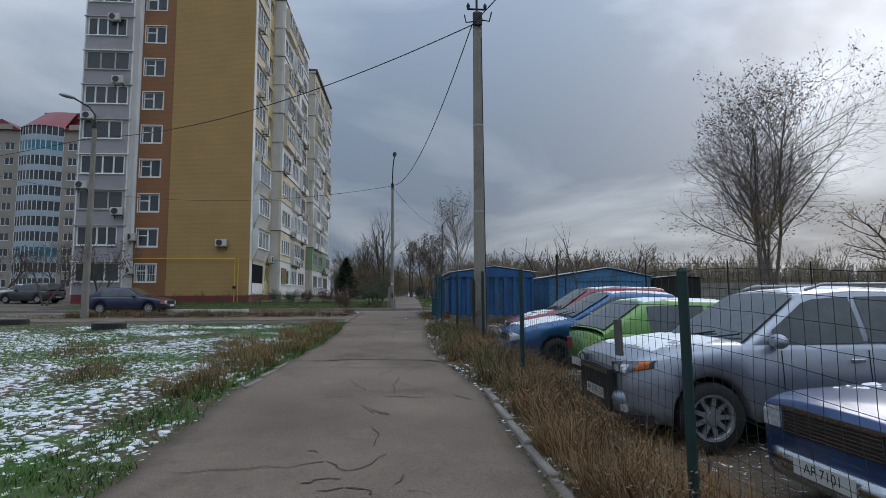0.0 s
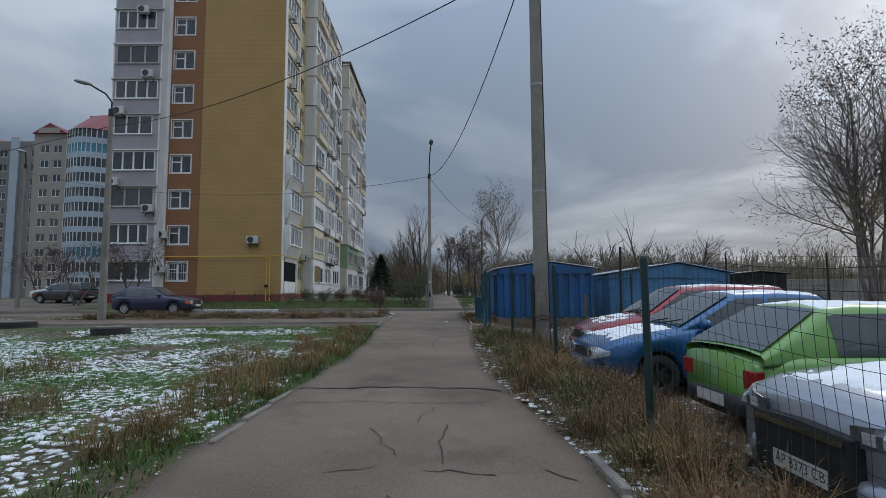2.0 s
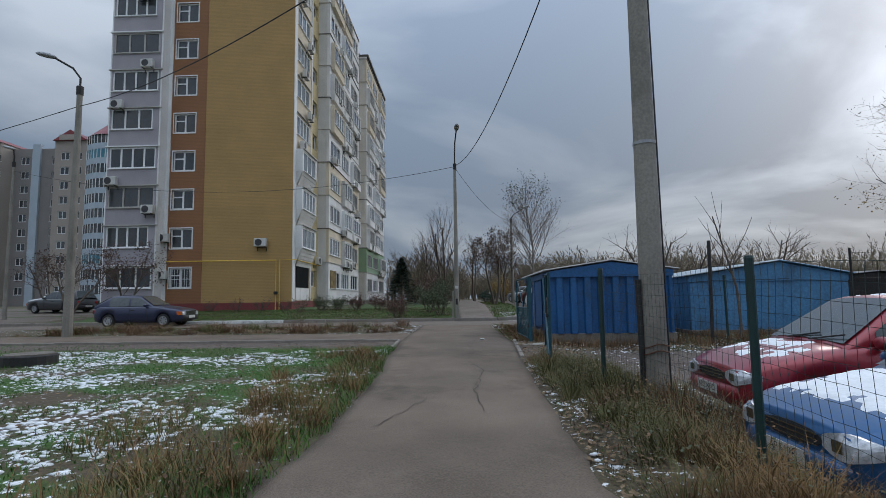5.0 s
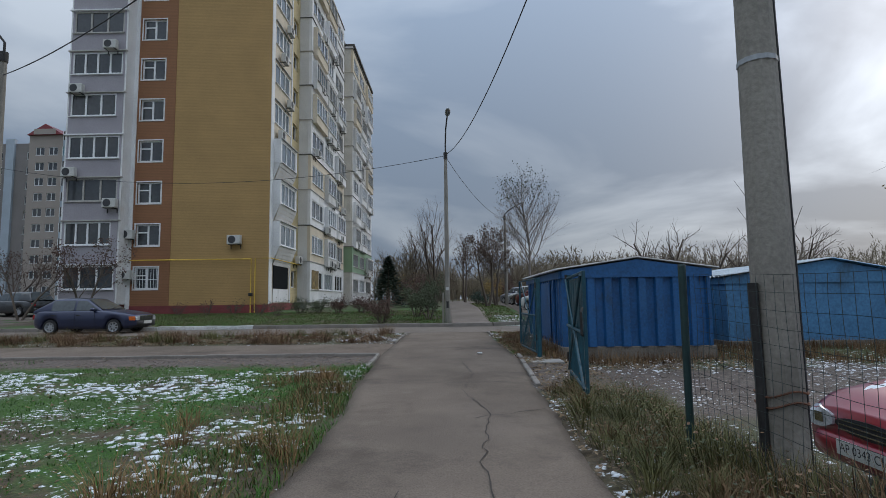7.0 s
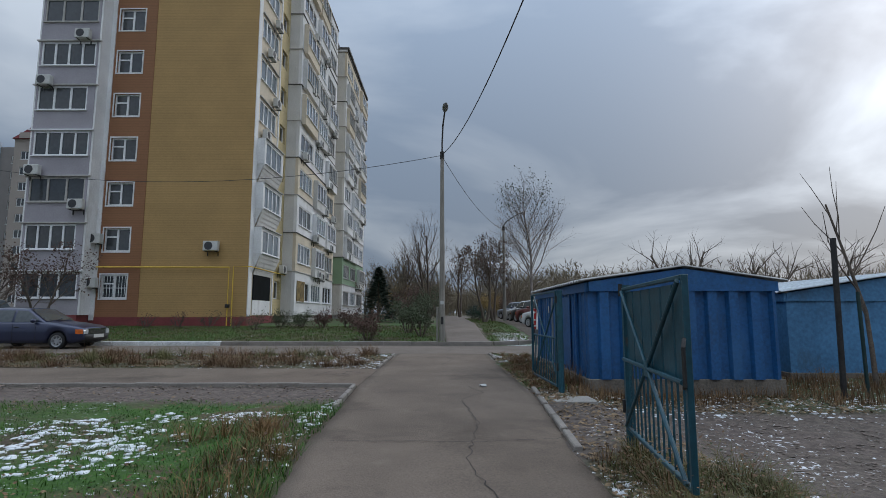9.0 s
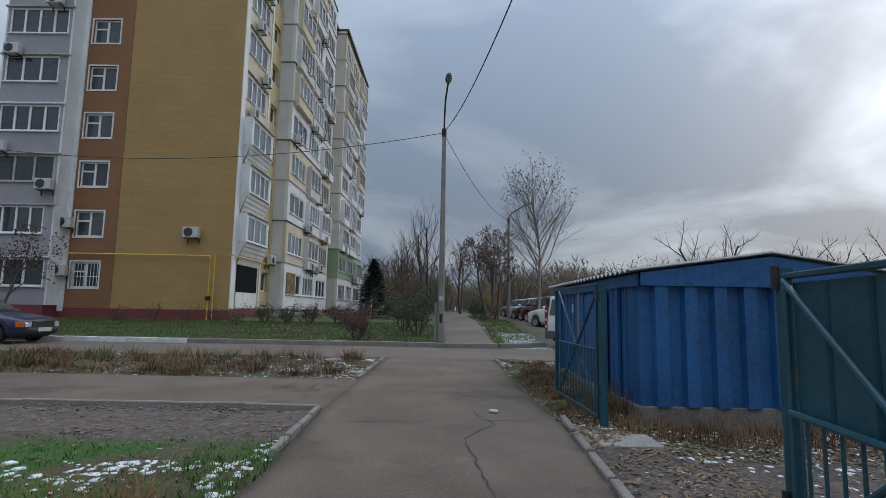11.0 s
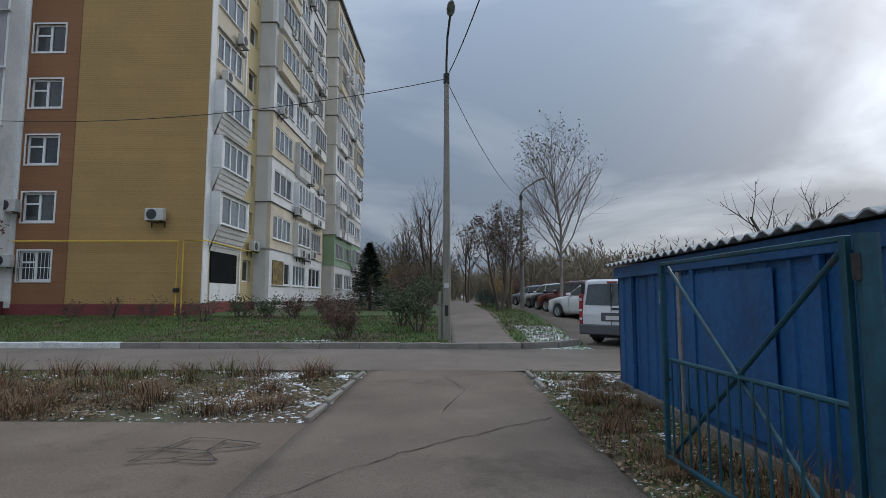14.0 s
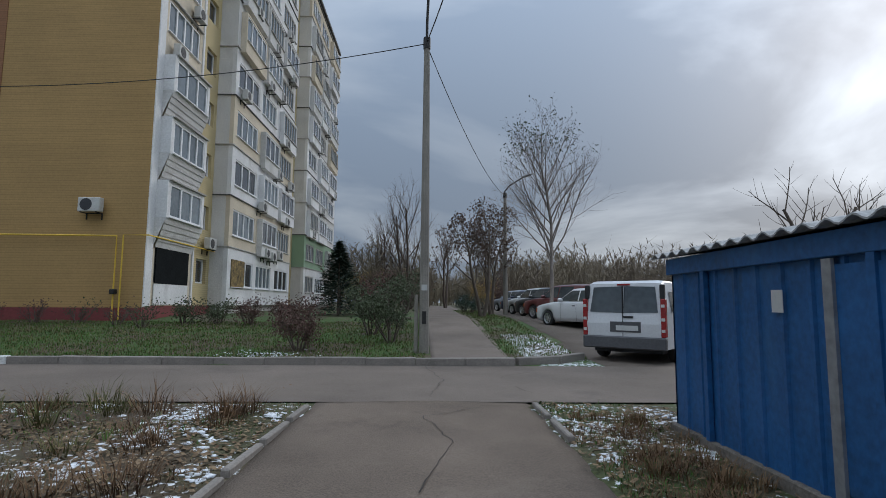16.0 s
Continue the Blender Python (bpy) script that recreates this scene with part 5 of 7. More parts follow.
def car(m, L, W, body_mat, top, cabin, label, category="car", r=0.29, front=0.75, rear=0.7, sill=0.2, rim_mat=alloy, spokes=8, nose_z=(0.42, 0.62), lamps="sweep", snow_on=0.0, plate_text="", side=(), group="", grille="bars", rack=False, seed=1, bumper_mat=None, tail_up=False):
    """A car with its nose at +x. top: (x, z) line of bonnet, belt and boot; cabin: (x, z) line of windscreen, roof and tailgate; side: (x0, x1) spans of the side windows."""
    root = thing("car", m, label, category, group)
    hw = W / 2
    n0, n1 = L / 2, -L / 2
    wx = (n0 - front - 0.02, n1 + rear + 0.02)
    hub = r * 0.97

    def half(x):
        e = min(n0 - x, x - n1)
        return hw * (1 - 0.20 * max(0, 1 - e / 0.42) ** 2.2)

    def bottom(x):
        z = sill + 0.10 * max(0, 1 - (n0 - x) / 0.3) + 0.12 * max(0, 1 - (x - n1) / 0.35)
        for c in wx:
            d = abs(x - c)
            R = r * 1.17
            if d < R:
                z = max(z, hub + math.sqrt(R * R - d * d))
        return z

    def ztop(x):
        return smooth_line(top, x)
    xs = sorted({*np.linspace(n1, n0, 34), *[c + r * 1.17 * math.sin(a) for c in wx for a in np.linspace(-1.57, 1.57, 15)], n1 + 0.03, n0 - 0.03, n1 + 0.1, n0 - 0.1})

    def section(x):
        h, zt, zb = half(x), ztop(x), bottom(x)
        zs = zt - 0.07
        mid = max(zb + 0.02, (zs + zb) / 2 + 0.05)
        return [(0, zt + 0.035), (h * 0.45, zt + 0.03), (h * 0.80, zt + 0.008), (h * 0.93, zt - 0.02), (h * 0.985, zs), (h, max(mid, zb + 0.01)), (h * 0.985, min(mid - 0.005, zb + (mid - zb) * 0.4)), (h * 0.955, zb), (0, zb + 0.02)]
    verts, faces = [], []
    rows = []
    for x in xs:
        sec = section(x)
        ring = sec + [(-y, z) for y, z in sec[-2:0:-1]]
        rows.append(len(verts))
        verts += [(x, y, z) for y, z in ring]
    k = 2 * 9 - 2
    for a, b in zip(rows[:-1], rows[1:]):
        for i in range(k):
            j = (i + 1) % k
            faces.append((a + i, b + i, b + j, a + j))
    faces.append(tuple(rows[0] + i for i in range(k)))
    faces.append(tuple(rows[-1] + i for i in reversed(range(k))))
    raw("body", verts, faces, body_mat, root, "", True)

    def front_x(y, z, sg=1):
        """Where the body's skin lies at the nose (or the tail) for this place across and up."""
        y = abs(y)
        for i in range(140):
            x = (n0 - 0.005 * i) if sg > 0 else (n1 + 0.005 * i)
            h, zt = half(x), ztop(x)
            u = y / h
            if u < 0.985 and z < zt + float(np.interp(u, [0, 0.45, 0.8, 0.93, 0.985], [0.035, 0.03, 0.008, -0.02, -0.07])):
                return x
        return (n0 - 0.7) if sg > 0 else (n1 + 0.7)

    def patch(name, cols, material, parent, label="", off=0.012, sg=1, rows_n=4):
        """A panel lying on the nose: columns of (y, z low, z high)."""
        g = bmesh.new()
        grid = []
        for y, za, zb in cols:
            grid.append([g.verts.new((front_x(y, z, sg) + sg * off, y * (1 + 0.4 * off), z)) for z in np.linspace(za, zb, rows_n)])
        for a, b in zip(grid[:-1], grid[1:]):
            for i in range(rows_n - 1):
                g.faces.new((a[i], b[i], b[i + 1], a[i + 1]))
        edge = [e for e in g.edges if e.is_boundary]
        q = bmesh.ops.extrude_edge_only(g, edges=edge)
        bmesh.ops.translate(g, vec=(-sg * (off + 0.02), 0, 0), verts=[e for e in q["geom"] if isinstance(e, bmesh.types.BMVert)])
        bmesh.ops.recalc_face_normals(g, faces=g.faces)
        return part(name, g, material, parent, label)
    # dark floor and wheel housings
    fl = bmesh.new()
    box(fl, n1 + 0.25, n0 - 0.25, -hw * 0.80, hw * 0.80, sill - 0.02, sill + 0.38)
    part("underbody", fl, black_trim, root, "dark underbody")

    belt = [smooth_line(top, x) for x, _ in cabin]
    zroof = max(z for _, z in cabin)
    zbelt = float(np.mean([smooth_line(top, cabin[0][0]), smooth_line(top, cabin[-1][0])]))
    bw = hw * 0.915
    rh = bw - (zroof - zbelt) * 0.36

    def side_y(z):
        t = max(0, min(1, (z - zbelt) / (zroof - zbelt)))
        return bw + (rh - bw) * t ** 1.25
    cx = sorted({*np.linspace(cabin[-1][0], cabin[0][0], 22), *[c[0] for c in cabin]})
    verts, faces, rows = [], [], []
    for x in cx:
        zr = float(np.interp(x, [c[0] for c in cabin[::-1]], [c[1] for c in cabin[::-1]]))
        zl = min(zbelt - 0.06, zr - 0.03)
        sec = [(0, zr + 0.025), (side_y(zr) * 0.6, zr + 0.015), (side_y(zr) * 0.93, zr - 0.015)]
        for t in (0.0, 0.25, 0.5, 0.75, 1.0):
            z = (zr - 0.05) + (zl - (zr - 0.05)) * t if zr - 0.05 > zl else zl - 0.01 * t
            sec.append((side_y(z), z))
        ring = sec + [(-y, z) for y, z in sec[-1:0:-1]]
        rows.append(len(verts))
        verts += [(x, y, z) for y, z in ring]
    k = 15
    for a, b in zip(rows[:-1], rows[1:]):
        for i in range(k - 1 + 1):
            j = (i + 1) % k
            faces.append((a + i, b + i, b + j, a + j))
    raw("cabin", verts, faces, body_mat, root, "", True)

    def screen(name, a, b, inset=0.06):
        (xa, za), (xb, zb) = a, b
        g = bmesh.new()
        nrm = Vector((abs(zb - za), 0, abs(xb - xa))).normalized()
        if xb > xa:
            nrm.x *= -1
        g_rows = []
        for t in np.linspace(0.05, 0.95, 5):
            x, z = xa + (xb - xa) * t, za + (zb - za) * t
            yy = side_y(z) - inset
            g_rows.append([g.verts.new(Vector((x, yy * u, z + 0.025 * (1 - abs(u) ** 2) - 0.012)) + nrm * 0.02) for u in (-1, -0.6, 0, 0.6, 1)])
        for p, q in zip(g_rows[:-1], g_rows[1:]):
            for i in range(4):
                g.faces.new((p[i], p[i + 1], q[i + 1], q[i]))
        return part(name, g, car_glass, root, "", True)
    screen("windscreen", cabin[0], cabin[1])
    screen("rear_window", cabin[-1], cabin[-2])
    for s in (-1, 1):
        for x0, x1 in side:
            def lim(x):
                return float(np.interp(x, [c[0] for c in cabin[::-1]], [c[1] for c in cabin[::-1]])) - 0.075
            g = bmesh.new()
            lo, hi = [], []
            for x in np.linspace(x0, x1, 8):
                zl = zbelt + 0.03
                zh = max(zl + 0.01, min(lim(x), zroof - 0.09))
                lo.append(g.verts.new((x, s * (side_y(zl) + 0.007), zl)))
                hi.append((g.verts.new((x, s * (side_y((zl + zh) / 2) + 0.007), (zl + zh) / 2)), g.verts.new((x, s * (side_y(zh) + 0.007), zh))))
            for i in range(7):
                g.faces.new((lo[i], lo[i + 1], hi[i + 1][0], hi[i][0]))
                g.faces.new((hi[i][0], hi[i + 1][0], hi[i + 1][1], hi[i][1]))
            part("side_window", g, car_glass, root, "", True)
        # wheels
        for c in wx:
            tyre, rim, disc = wheel_meshes(r, 0.2, spokes, rim_mat)
            wv = shared("wheel", tyre, root, pose(c, s * (hw - 0.115), hub, 0, 0, 0 if s < 0 else 180))
            shared("rim", rim, wv)
            shared("brake_disc", disc, wv)
        # mirror, handles, seams
        mxx = cabin[0][0] - 0.32
        g = bmesh.new()
        bmesh.ops.create_uvsphere(g, u_segments=12, v_segments=8, radius=1)
        for v in g.verts:
            v.co = Vector((mxx + v.co.x * 0.07, s * (bw + 0.11) + v.co.y * 0.12, zbelt + 0.07 + v.co.z * 0.075))
        part("wing_mirror", g, body_mat, root, "", True)
        for x0, x1 in side[:2]:
            hx = x0 + 0.06
            part("door_handle", bx(hx, hx + 0.16, s * (hw * 0.99) - 0.02, s * (hw * 0.99) + 0.02, zbelt - 0.16, zbelt - 0.125, bevel=0.008), chrome if lamps == "sweep" else black_trim, root)
        for x in sorted({side[0][1] - 0.02, side[0][0] + 0.01, side[-1][0]}):
            g = bmesh.new()
            sec = section(x)
            pts = [(x, s * (y + 0.003), z) for y, z in sec[4:8]]
            for p, q in zip(pts[:-1], pts[1:]):
                if abs(p[2] - q[2]) > 0.02:
                    tube(g, p, q, 0.004, n=4, caps=False)
            if g.verts:
                part("door_seam", g, black_trim, root)
            else:
                g.free()
        # lamps
        fz = ztop(n0 - 0.12) - 0.03
        if lamps == "sweep":
            hl = patch("headlight", [(s * hw * (0.44 + 0.50 * u), fz - 0.15 + 0.09 * u ** 2, fz - 0.035 + 0.055 * u) for u in np.linspace(0, 1, 9)], lamp_smoked, root, "clear headlight with dark surround", off=0.03)
            patch("indicator", [(s * hw * (0.87 + 0.065 * u), fz - 0.085 + 0.03 * u, fz - 0.0 + 0.01 * u) for u in np.linspace(0, 1, 5)], lamp_amber, hl, "amber indicator", off=0.036)
            patch("reflector", [(s * hw * (0.54 + 0.10 * u), fz - 0.115, fz - 0.05) for u in np.linspace(0, 1, 4)], lamp_clear, hl, "bright reflector", off=0.036)
            patch("reflector", [(s * hw * (0.70 + 0.10 * u), fz - 0.11, fz - 0.03) for u in np.linspace(0, 1, 4)], lamp_clear, hl, "bright reflector", off=0.036)
        elif lamps == "oval":
            hl = patch("headlight", [(s * hw * (0.44 + 0.48 * u), fz - 0.09 - 0.085 * math.sin(math.pi * min(1, 0.12 + 0.8 * u)), fz - 0.075 + 0.075 * math.sin(math.pi * min(1, 0.12 + 0.76 * u))) for u in np.linspace(0, 1, 11)], lamp_clear, root, "clear oval headlight", off=0.024)
            patch("reflector", [(s * hw * (0.56 + 0.12 * u), fz - 0.13, fz - 0.05) for u in np.linspace(0, 1, 4)], chrome, hl, "", off=0.03)
        else:
            hl = patch("headlight", [(s * hw * (0.56 + 0.24 * u), fz - 0.19, fz - 0.04) for u in np.linspace(0, 1, 4)], lamp_clear, root, "square headlight", off=0.02)
            patch("indicator", [(s * hw * (0.82 + 0.12 * u), fz - 0.19, fz - 0.04) for u in np.linspace(0, 1, 4)], lamp_amber, hl, "amber corner indicator", off=0.02)
        part("tail_light", bx(n1 - 0.012, n1 + 0.12, *sorted((s * hw * 0.60, s * hw * 0.86)), ztop(n1 + 0.1) - (0.28 if not tail_up else -0.1), ztop(n1 + 0.1) - (0.10 if not tail_up else -0.5), bevel=0.01), lamp_red, root, "red tail light")
    # front and rear fittings
    fz = ztop(n0 - 0.12) - 0.03
    bmm = bumper_mat or body_mat
    for e, sg in ((n0, 1), (n1, -1)):
        g = bmesh.new()
        ys = np.linspace(-hw * 0.97, hw * 0.97, 13)
        pr = [(-0.01, nose_z[0] - 0.16), (0.055, nose_z[0] - 0.12), (0.075, nose_z[0]), (0.045, nose_z[0] + 0.06), (-0.03, nose_z[0] + 0.07)]
        rws = []
        for y in ys:
            back_ = 0.36 * max(0, (abs(y) / hw - 0.55) / 0.42) ** 2.4
            rws.append([g.verts.new((e + sg * (px - back_), y, pz_)) for px, pz_ in pr])
        for a, b in zip(rws[:-1], rws[1:]):
            for i in range(4):
                g.faces.new((a[i], a[i + 1], b[i + 1], b[i]))
        part("bumper", g, bmm, root, "", True)
        pl = part("number_plate", bx(e + sg * 0.079 - 0.004, e + sg * 0.079 + 0.004, -0.26, 0.26, nose_z[0] - 0.06, nose_z[0] + 0.055), plate_white, root, "white number plate")
        if plate_text and sg > 0:
            cu = bpy.data.curves.new("plate_text", "FONT")
            cu.body, cu.size, cu.align_x, cu.align_y = plate_text, 0.095, "CENTER", "CENTER"
            cu.materials.append(ink)
            tx = new("plate_text", cu)
            tx.parent = pl
            tx.matrix_basis = pose(e + 0.0845, 0, nose_z[0], 90, 0, 90)
    yy = np.linspace(-1, 1, 9)
    if grille == "bars":
        gr = patch("grille", [(hw * 0.52 * u, fz - 0.21, fz - 0.03) for u in yy], black_trim, root, "black grille")
        for i in range(7):
            z = fz - 0.20 + 0.026 * i
            patch("grille_bar", [(hw * 0.51 * u, z, z + 0.008) for u in yy], chrome, gr, "", off=0.024, rows_n=2)
        patch("grille_rim", [(hw * 0.55 * u, fz - 0.035, fz - 0.012) for u in yy], chrome, gr, "bright upper trim", off=0.02, rows_n=2)
    elif grille == "oval":
        gr = patch("grille", [(0.36 * u, fz - 0.10 - 0.07 * math.sqrt(max(0, 1 - u * u)), fz - 0.09 + 0.055 * math.sqrt(max(0, 1 - u * u))) for u in np.linspace(-0.99, 0.99, 13)], black_trim, root, "black oval grille")
        for i in range(3):
            z = fz - 0.145 + 0.038 * i
            patch("grille_bar", [(0.31 * u, z, z + 0.011) for u in yy], chrome, gr, "", off=0.022, rows_n=2)
    else:
        gr = patch("grille", [(hw * 0.50 * u, 0.30 + 0.10 * max(0, abs(u) - 0.6), fz - 0.09 - 0.02 * abs(u)) for u in yy], black_trim, root, "large black trapezoid grille", off=0.082)
        patch("grille_bar", [(hw * 0.45 * u, fz - 0.165, fz - 0.125) for u in yy], chrome, gr, "bright upper bar", off=0.10, rows_n=2)
        patch("lower_trim", [(hw * 0.93 * u, 0.25, 0.37) for u in np.linspace(-1, 1, 15)], black_trim, root, "black lower trim", off=0.03)
        patch("skid_strip", [(hw * 0.6 * u, 0.30, 0.325) for u in yy], galv, root, "grey skid strip", off=0.088, rows_n=2)
        for s in (-1, 1):
            patch("fog_lamp", [(s * hw * (0.66 + 0.11 * u), 0.385, 0.45) for u in np.linspace(0, 1, 4)], lamp_clear, root, "round fog lamp", off=0.035)
    for s in (-0.35, 0.2):
        x0, z0 = cabin[0]
        part("wiper", tube(bmesh.new(), (x0 + 0.0, s * bw, z0 + 0.045), (x0 - 0.10, s * bw + 0.48, z0 + 0.12), 0.010, n=5), black_trim, root)
    if rack:
        for s in (-1, 1):
            part("roof_rail", pipe(bmesh.new(), [(cabin[1][0] - 0.1, s * rh * 0.93, zroof - 0.01), (cabin[1][0] - 0.3, s * rh * 0.93, zroof + 0.05), (cabin[-2][0] + 0.2, s * rh * 0.93, zroof + 0.04), (cabin[-2][0], s * rh * 0.93, zroof - 0.01)], 0.016, 8), galv, root)
    if snow_on:
        for lo, hi, w_, f in ((cabin[0][0] - 0.0, n0 - 0.22, 0.80, ztop), (cabin[-2][0], cabin[1][0], rh * 0.93 / hw, None)):
            verts, faces, idx = [], [], {}
            nx, ny = int((hi - lo) / 0.035), int(2 * w_ * hw / 0.035)
            for i in range(nx):
                for j in range(ny):
                    x, y = lo + (i + 0.5) * 0.035, -w_ * hw + (j + 0.5) * 0.035
                    ed = min(i, nx - 1 - i, j, ny - 1 - j) / 10
                    if noise.noise((x * 2.2 + seed * 9, y * 2.2, 0)) * 0.7 + noise.noise((x * 9, y * 9, seed)) * 0.6 + min(0.35, ed) < 0.45 - 0.75 * snow_on:
                        continue
                    q = []
                    for a, b in ((0, 0), (1, 0), (1, 1), (0, 1)):
                        key = (i + a, j + b)
                        if key not in idx:
                            X, Y = lo + key[0] * 0.035, -w_ * hw + key[1] * 0.035
                            if f:
                                u = abs(Y) / half(X)
                                Z = f(X) + float(np.interp(u, [0, 0.45, 0.8, 0.93], [0.035, 0.03, 0.008, -0.02]))
                            else:
                                zr = float(np.interp(X, [c[0] for c in cabin[::-1]], [c[1] for c in cabin[::-1]]))
                                Z = zr + float(np.interp(abs(Y) / side_y(zr), [0, 0.6, 0.93], [0.025, 0.015, -0.015]))
                            idx[key] = len(verts)
                            verts.append((X, Y, Z + 0.010 + 0.008 * noise.noise((X * 12, Y * 12, 4))))
                        q.append(idx[key])
                    faces.append(q)
            use = {}
            for q in faces:
                for k_ in q:
                    use[k_] = use.get(k_, 0) + 1
            verts = [(a_, b_, c_ if use[i_] >= 4 else c_ - 0.016) for i_, (a_, b_, c_) in enumerate(verts)]
            if faces:
                raw("snow_cover", verts, faces, snow, root, "thin patchy snow", True)
    return root


silver = paint("silver_paint", (0.30, 0.325, 0.38), 0.55)
lada_blue = paint("dark_blue_paint", (0.028, 0.062, 0.17), 0.3)
lime = paint("lime_paint", (0.135, 0.29, 0.06), 0.1)
royal = paint("royal_blue_paint", (0.012, 0.09, 0.235), 0.35)
cherry = paint("cherry_paint", (0.26, 0.018, 0.030), 0.3)
navy = paint("navy_paint", (0.020, 0.026, 0.065), 0.3)
whitep = paint("white_paint", (0.62, 0.63, 0.64), 0.0)
maroon = paint("maroon_paint", (0.13, 0.03, 0.03), 0.2)
graphite = paint("graphite_paint", (0.05, 0.052, 0.055), 0.3)

HATCH_TOP = [(-2.0, 0.84), (-1.6, 0.90), (0.6, 0.90), (1.1, 0.86), (1.75, 0.76), (2.0, 0.68)]
car(pose(4.20, 6.34, gz(4.0, 6.3), 0, 0.6, 180), 4.3, 1.78, silver, [(-2.15, 0.95), (-1.7, 1.02), (0.75, 1.05), (1.2, 1.05), (1.8, 0.99), (2.05, 0.92), (2.15, 0.85)], [(0.98, 1.02), (0.15, 1.56), (-0.5, 1.60), (-1.55, 1.56), (-2.05, 1.04)],
    "silver compact SUV with thin snow, parked behind the fence", r=0.345, front=0.78, rear=0.80, sill=0.27, spokes=9, nose_z=(0.50, 0.7), side=((-0.35, 0.62), (-1.32, -0.42), (-1.78, -1.4)), snow_on=0.5, plate_text="AP 8373 CB", grille="jet", rack=True, seed=2)
car(pose(4.74, 3.84, gz(4.5, 3.6), 0, 0, 181), 4.12, 1.62, lada_blue, [(-2.06, 0.86), (-1.2, 0.90), (0.6, 0.92), (1.2, 0.90), (1.9, 0.86), (2.06, 0.82)], [(0.62, 0.92), (0.10, 1.38), (-0.9, 1.40), (-1.4, 0.92)],
    "dark blue boxy old saloon with chrome bumper", r=0.29, front=0.68, rear=0.95, spokes=10, nose_z=(0.42, 0.6), lamps="square", side=((-0.3, 0.42), (-1.1, -0.36)), snow_on=0.18, plate_text="AP 7101", seed=3, bumper_mat=chrome)
car(pose(4.55, 8.5, gz(4.5, 8.5), 0, 0, 1), 4.0, 1.64, lime, HATCH_TOP, [(0.75, 0.90), (0.05, 1.34), (-0.9, 1.37), (-1.25, 1.34), (-1.95, 0.92)],
    "lime green hatchback with snow on its tailgate", r=0.285, front=0.78, rear=0.72, spokes=6, lamps="square", side=((-0.3, 0.5), (-1.25, -0.38)), snow_on=0.7, seed=4, bumper_mat=black_trim)
car(pose(3.93, 10.97, gz(3.8, 11), 0, 0, 180), 4.24, 1.68, royal, [(-2.12, 0.88), (-1.5, 0.93), (0.7, 0.93), (1.2, 0.88), (1.85, 0.76), (2.12, 0.64)], [(0.98, 0.92), (0.1, 1.40), (-0.6, 1.42), (-1.1, 1.39), (-1.75, 0.94)],
    "royal blue saloon with snow on the bonnet", r=0.285, front=0.82, rear=0.9, spokes=7, rim_mat=black_trim, nose_z=(0.42, 0.6), lamps="oval", side=((-0.3, 0.62), (-1.2, -0.36)), snow_on=0.75, grille="oval", seed=5, plate_text="AP 5128")
car(pose(4.44, 13.5, gz(4.2, 13.5), 0, 0, 179), 4.05, 1.70, cherry, [(-2.02, 0.90), (-1.6, 0.95), (0.7, 0.95), (1.15, 0.90), (1.75, 0.78), (2.02, 0.66)], [(0.95, 0.94), (0.15, 1.46), (-0.5, 1.50), (-1.7, 1.47), (-2.0, 0.98)],
    "cherry red estate car with snow on its roof", r=0.285, front=0.76, rear=0.76, spokes=8, lamps="oval", side=((-0.3, 0.6), (-1.15, -0.36), (-1.8, -1.22)), snow_on=0.35, grille="oval", seed=6, plate_text="AP 0343 CI")
car(pose(-14.9, 30.35, gz(-14, 30.4) + 0.004, 0, 0, 0), 4.0, 1.65, navy, HATCH_TOP, [(0.75, 0.90), (0.05, 1.34), (-0.9, 1.37), (-1.25, 1.34), (-1.95, 0.92)],
    "dark navy hatchback parked at the kerb", r=0.28, front=0.78, rear=0.72, spokes=7, lamps="square", side=((-0.3, 0.5), (-1.25, -0.38)), seed=7, bumper_mat=black_trim)

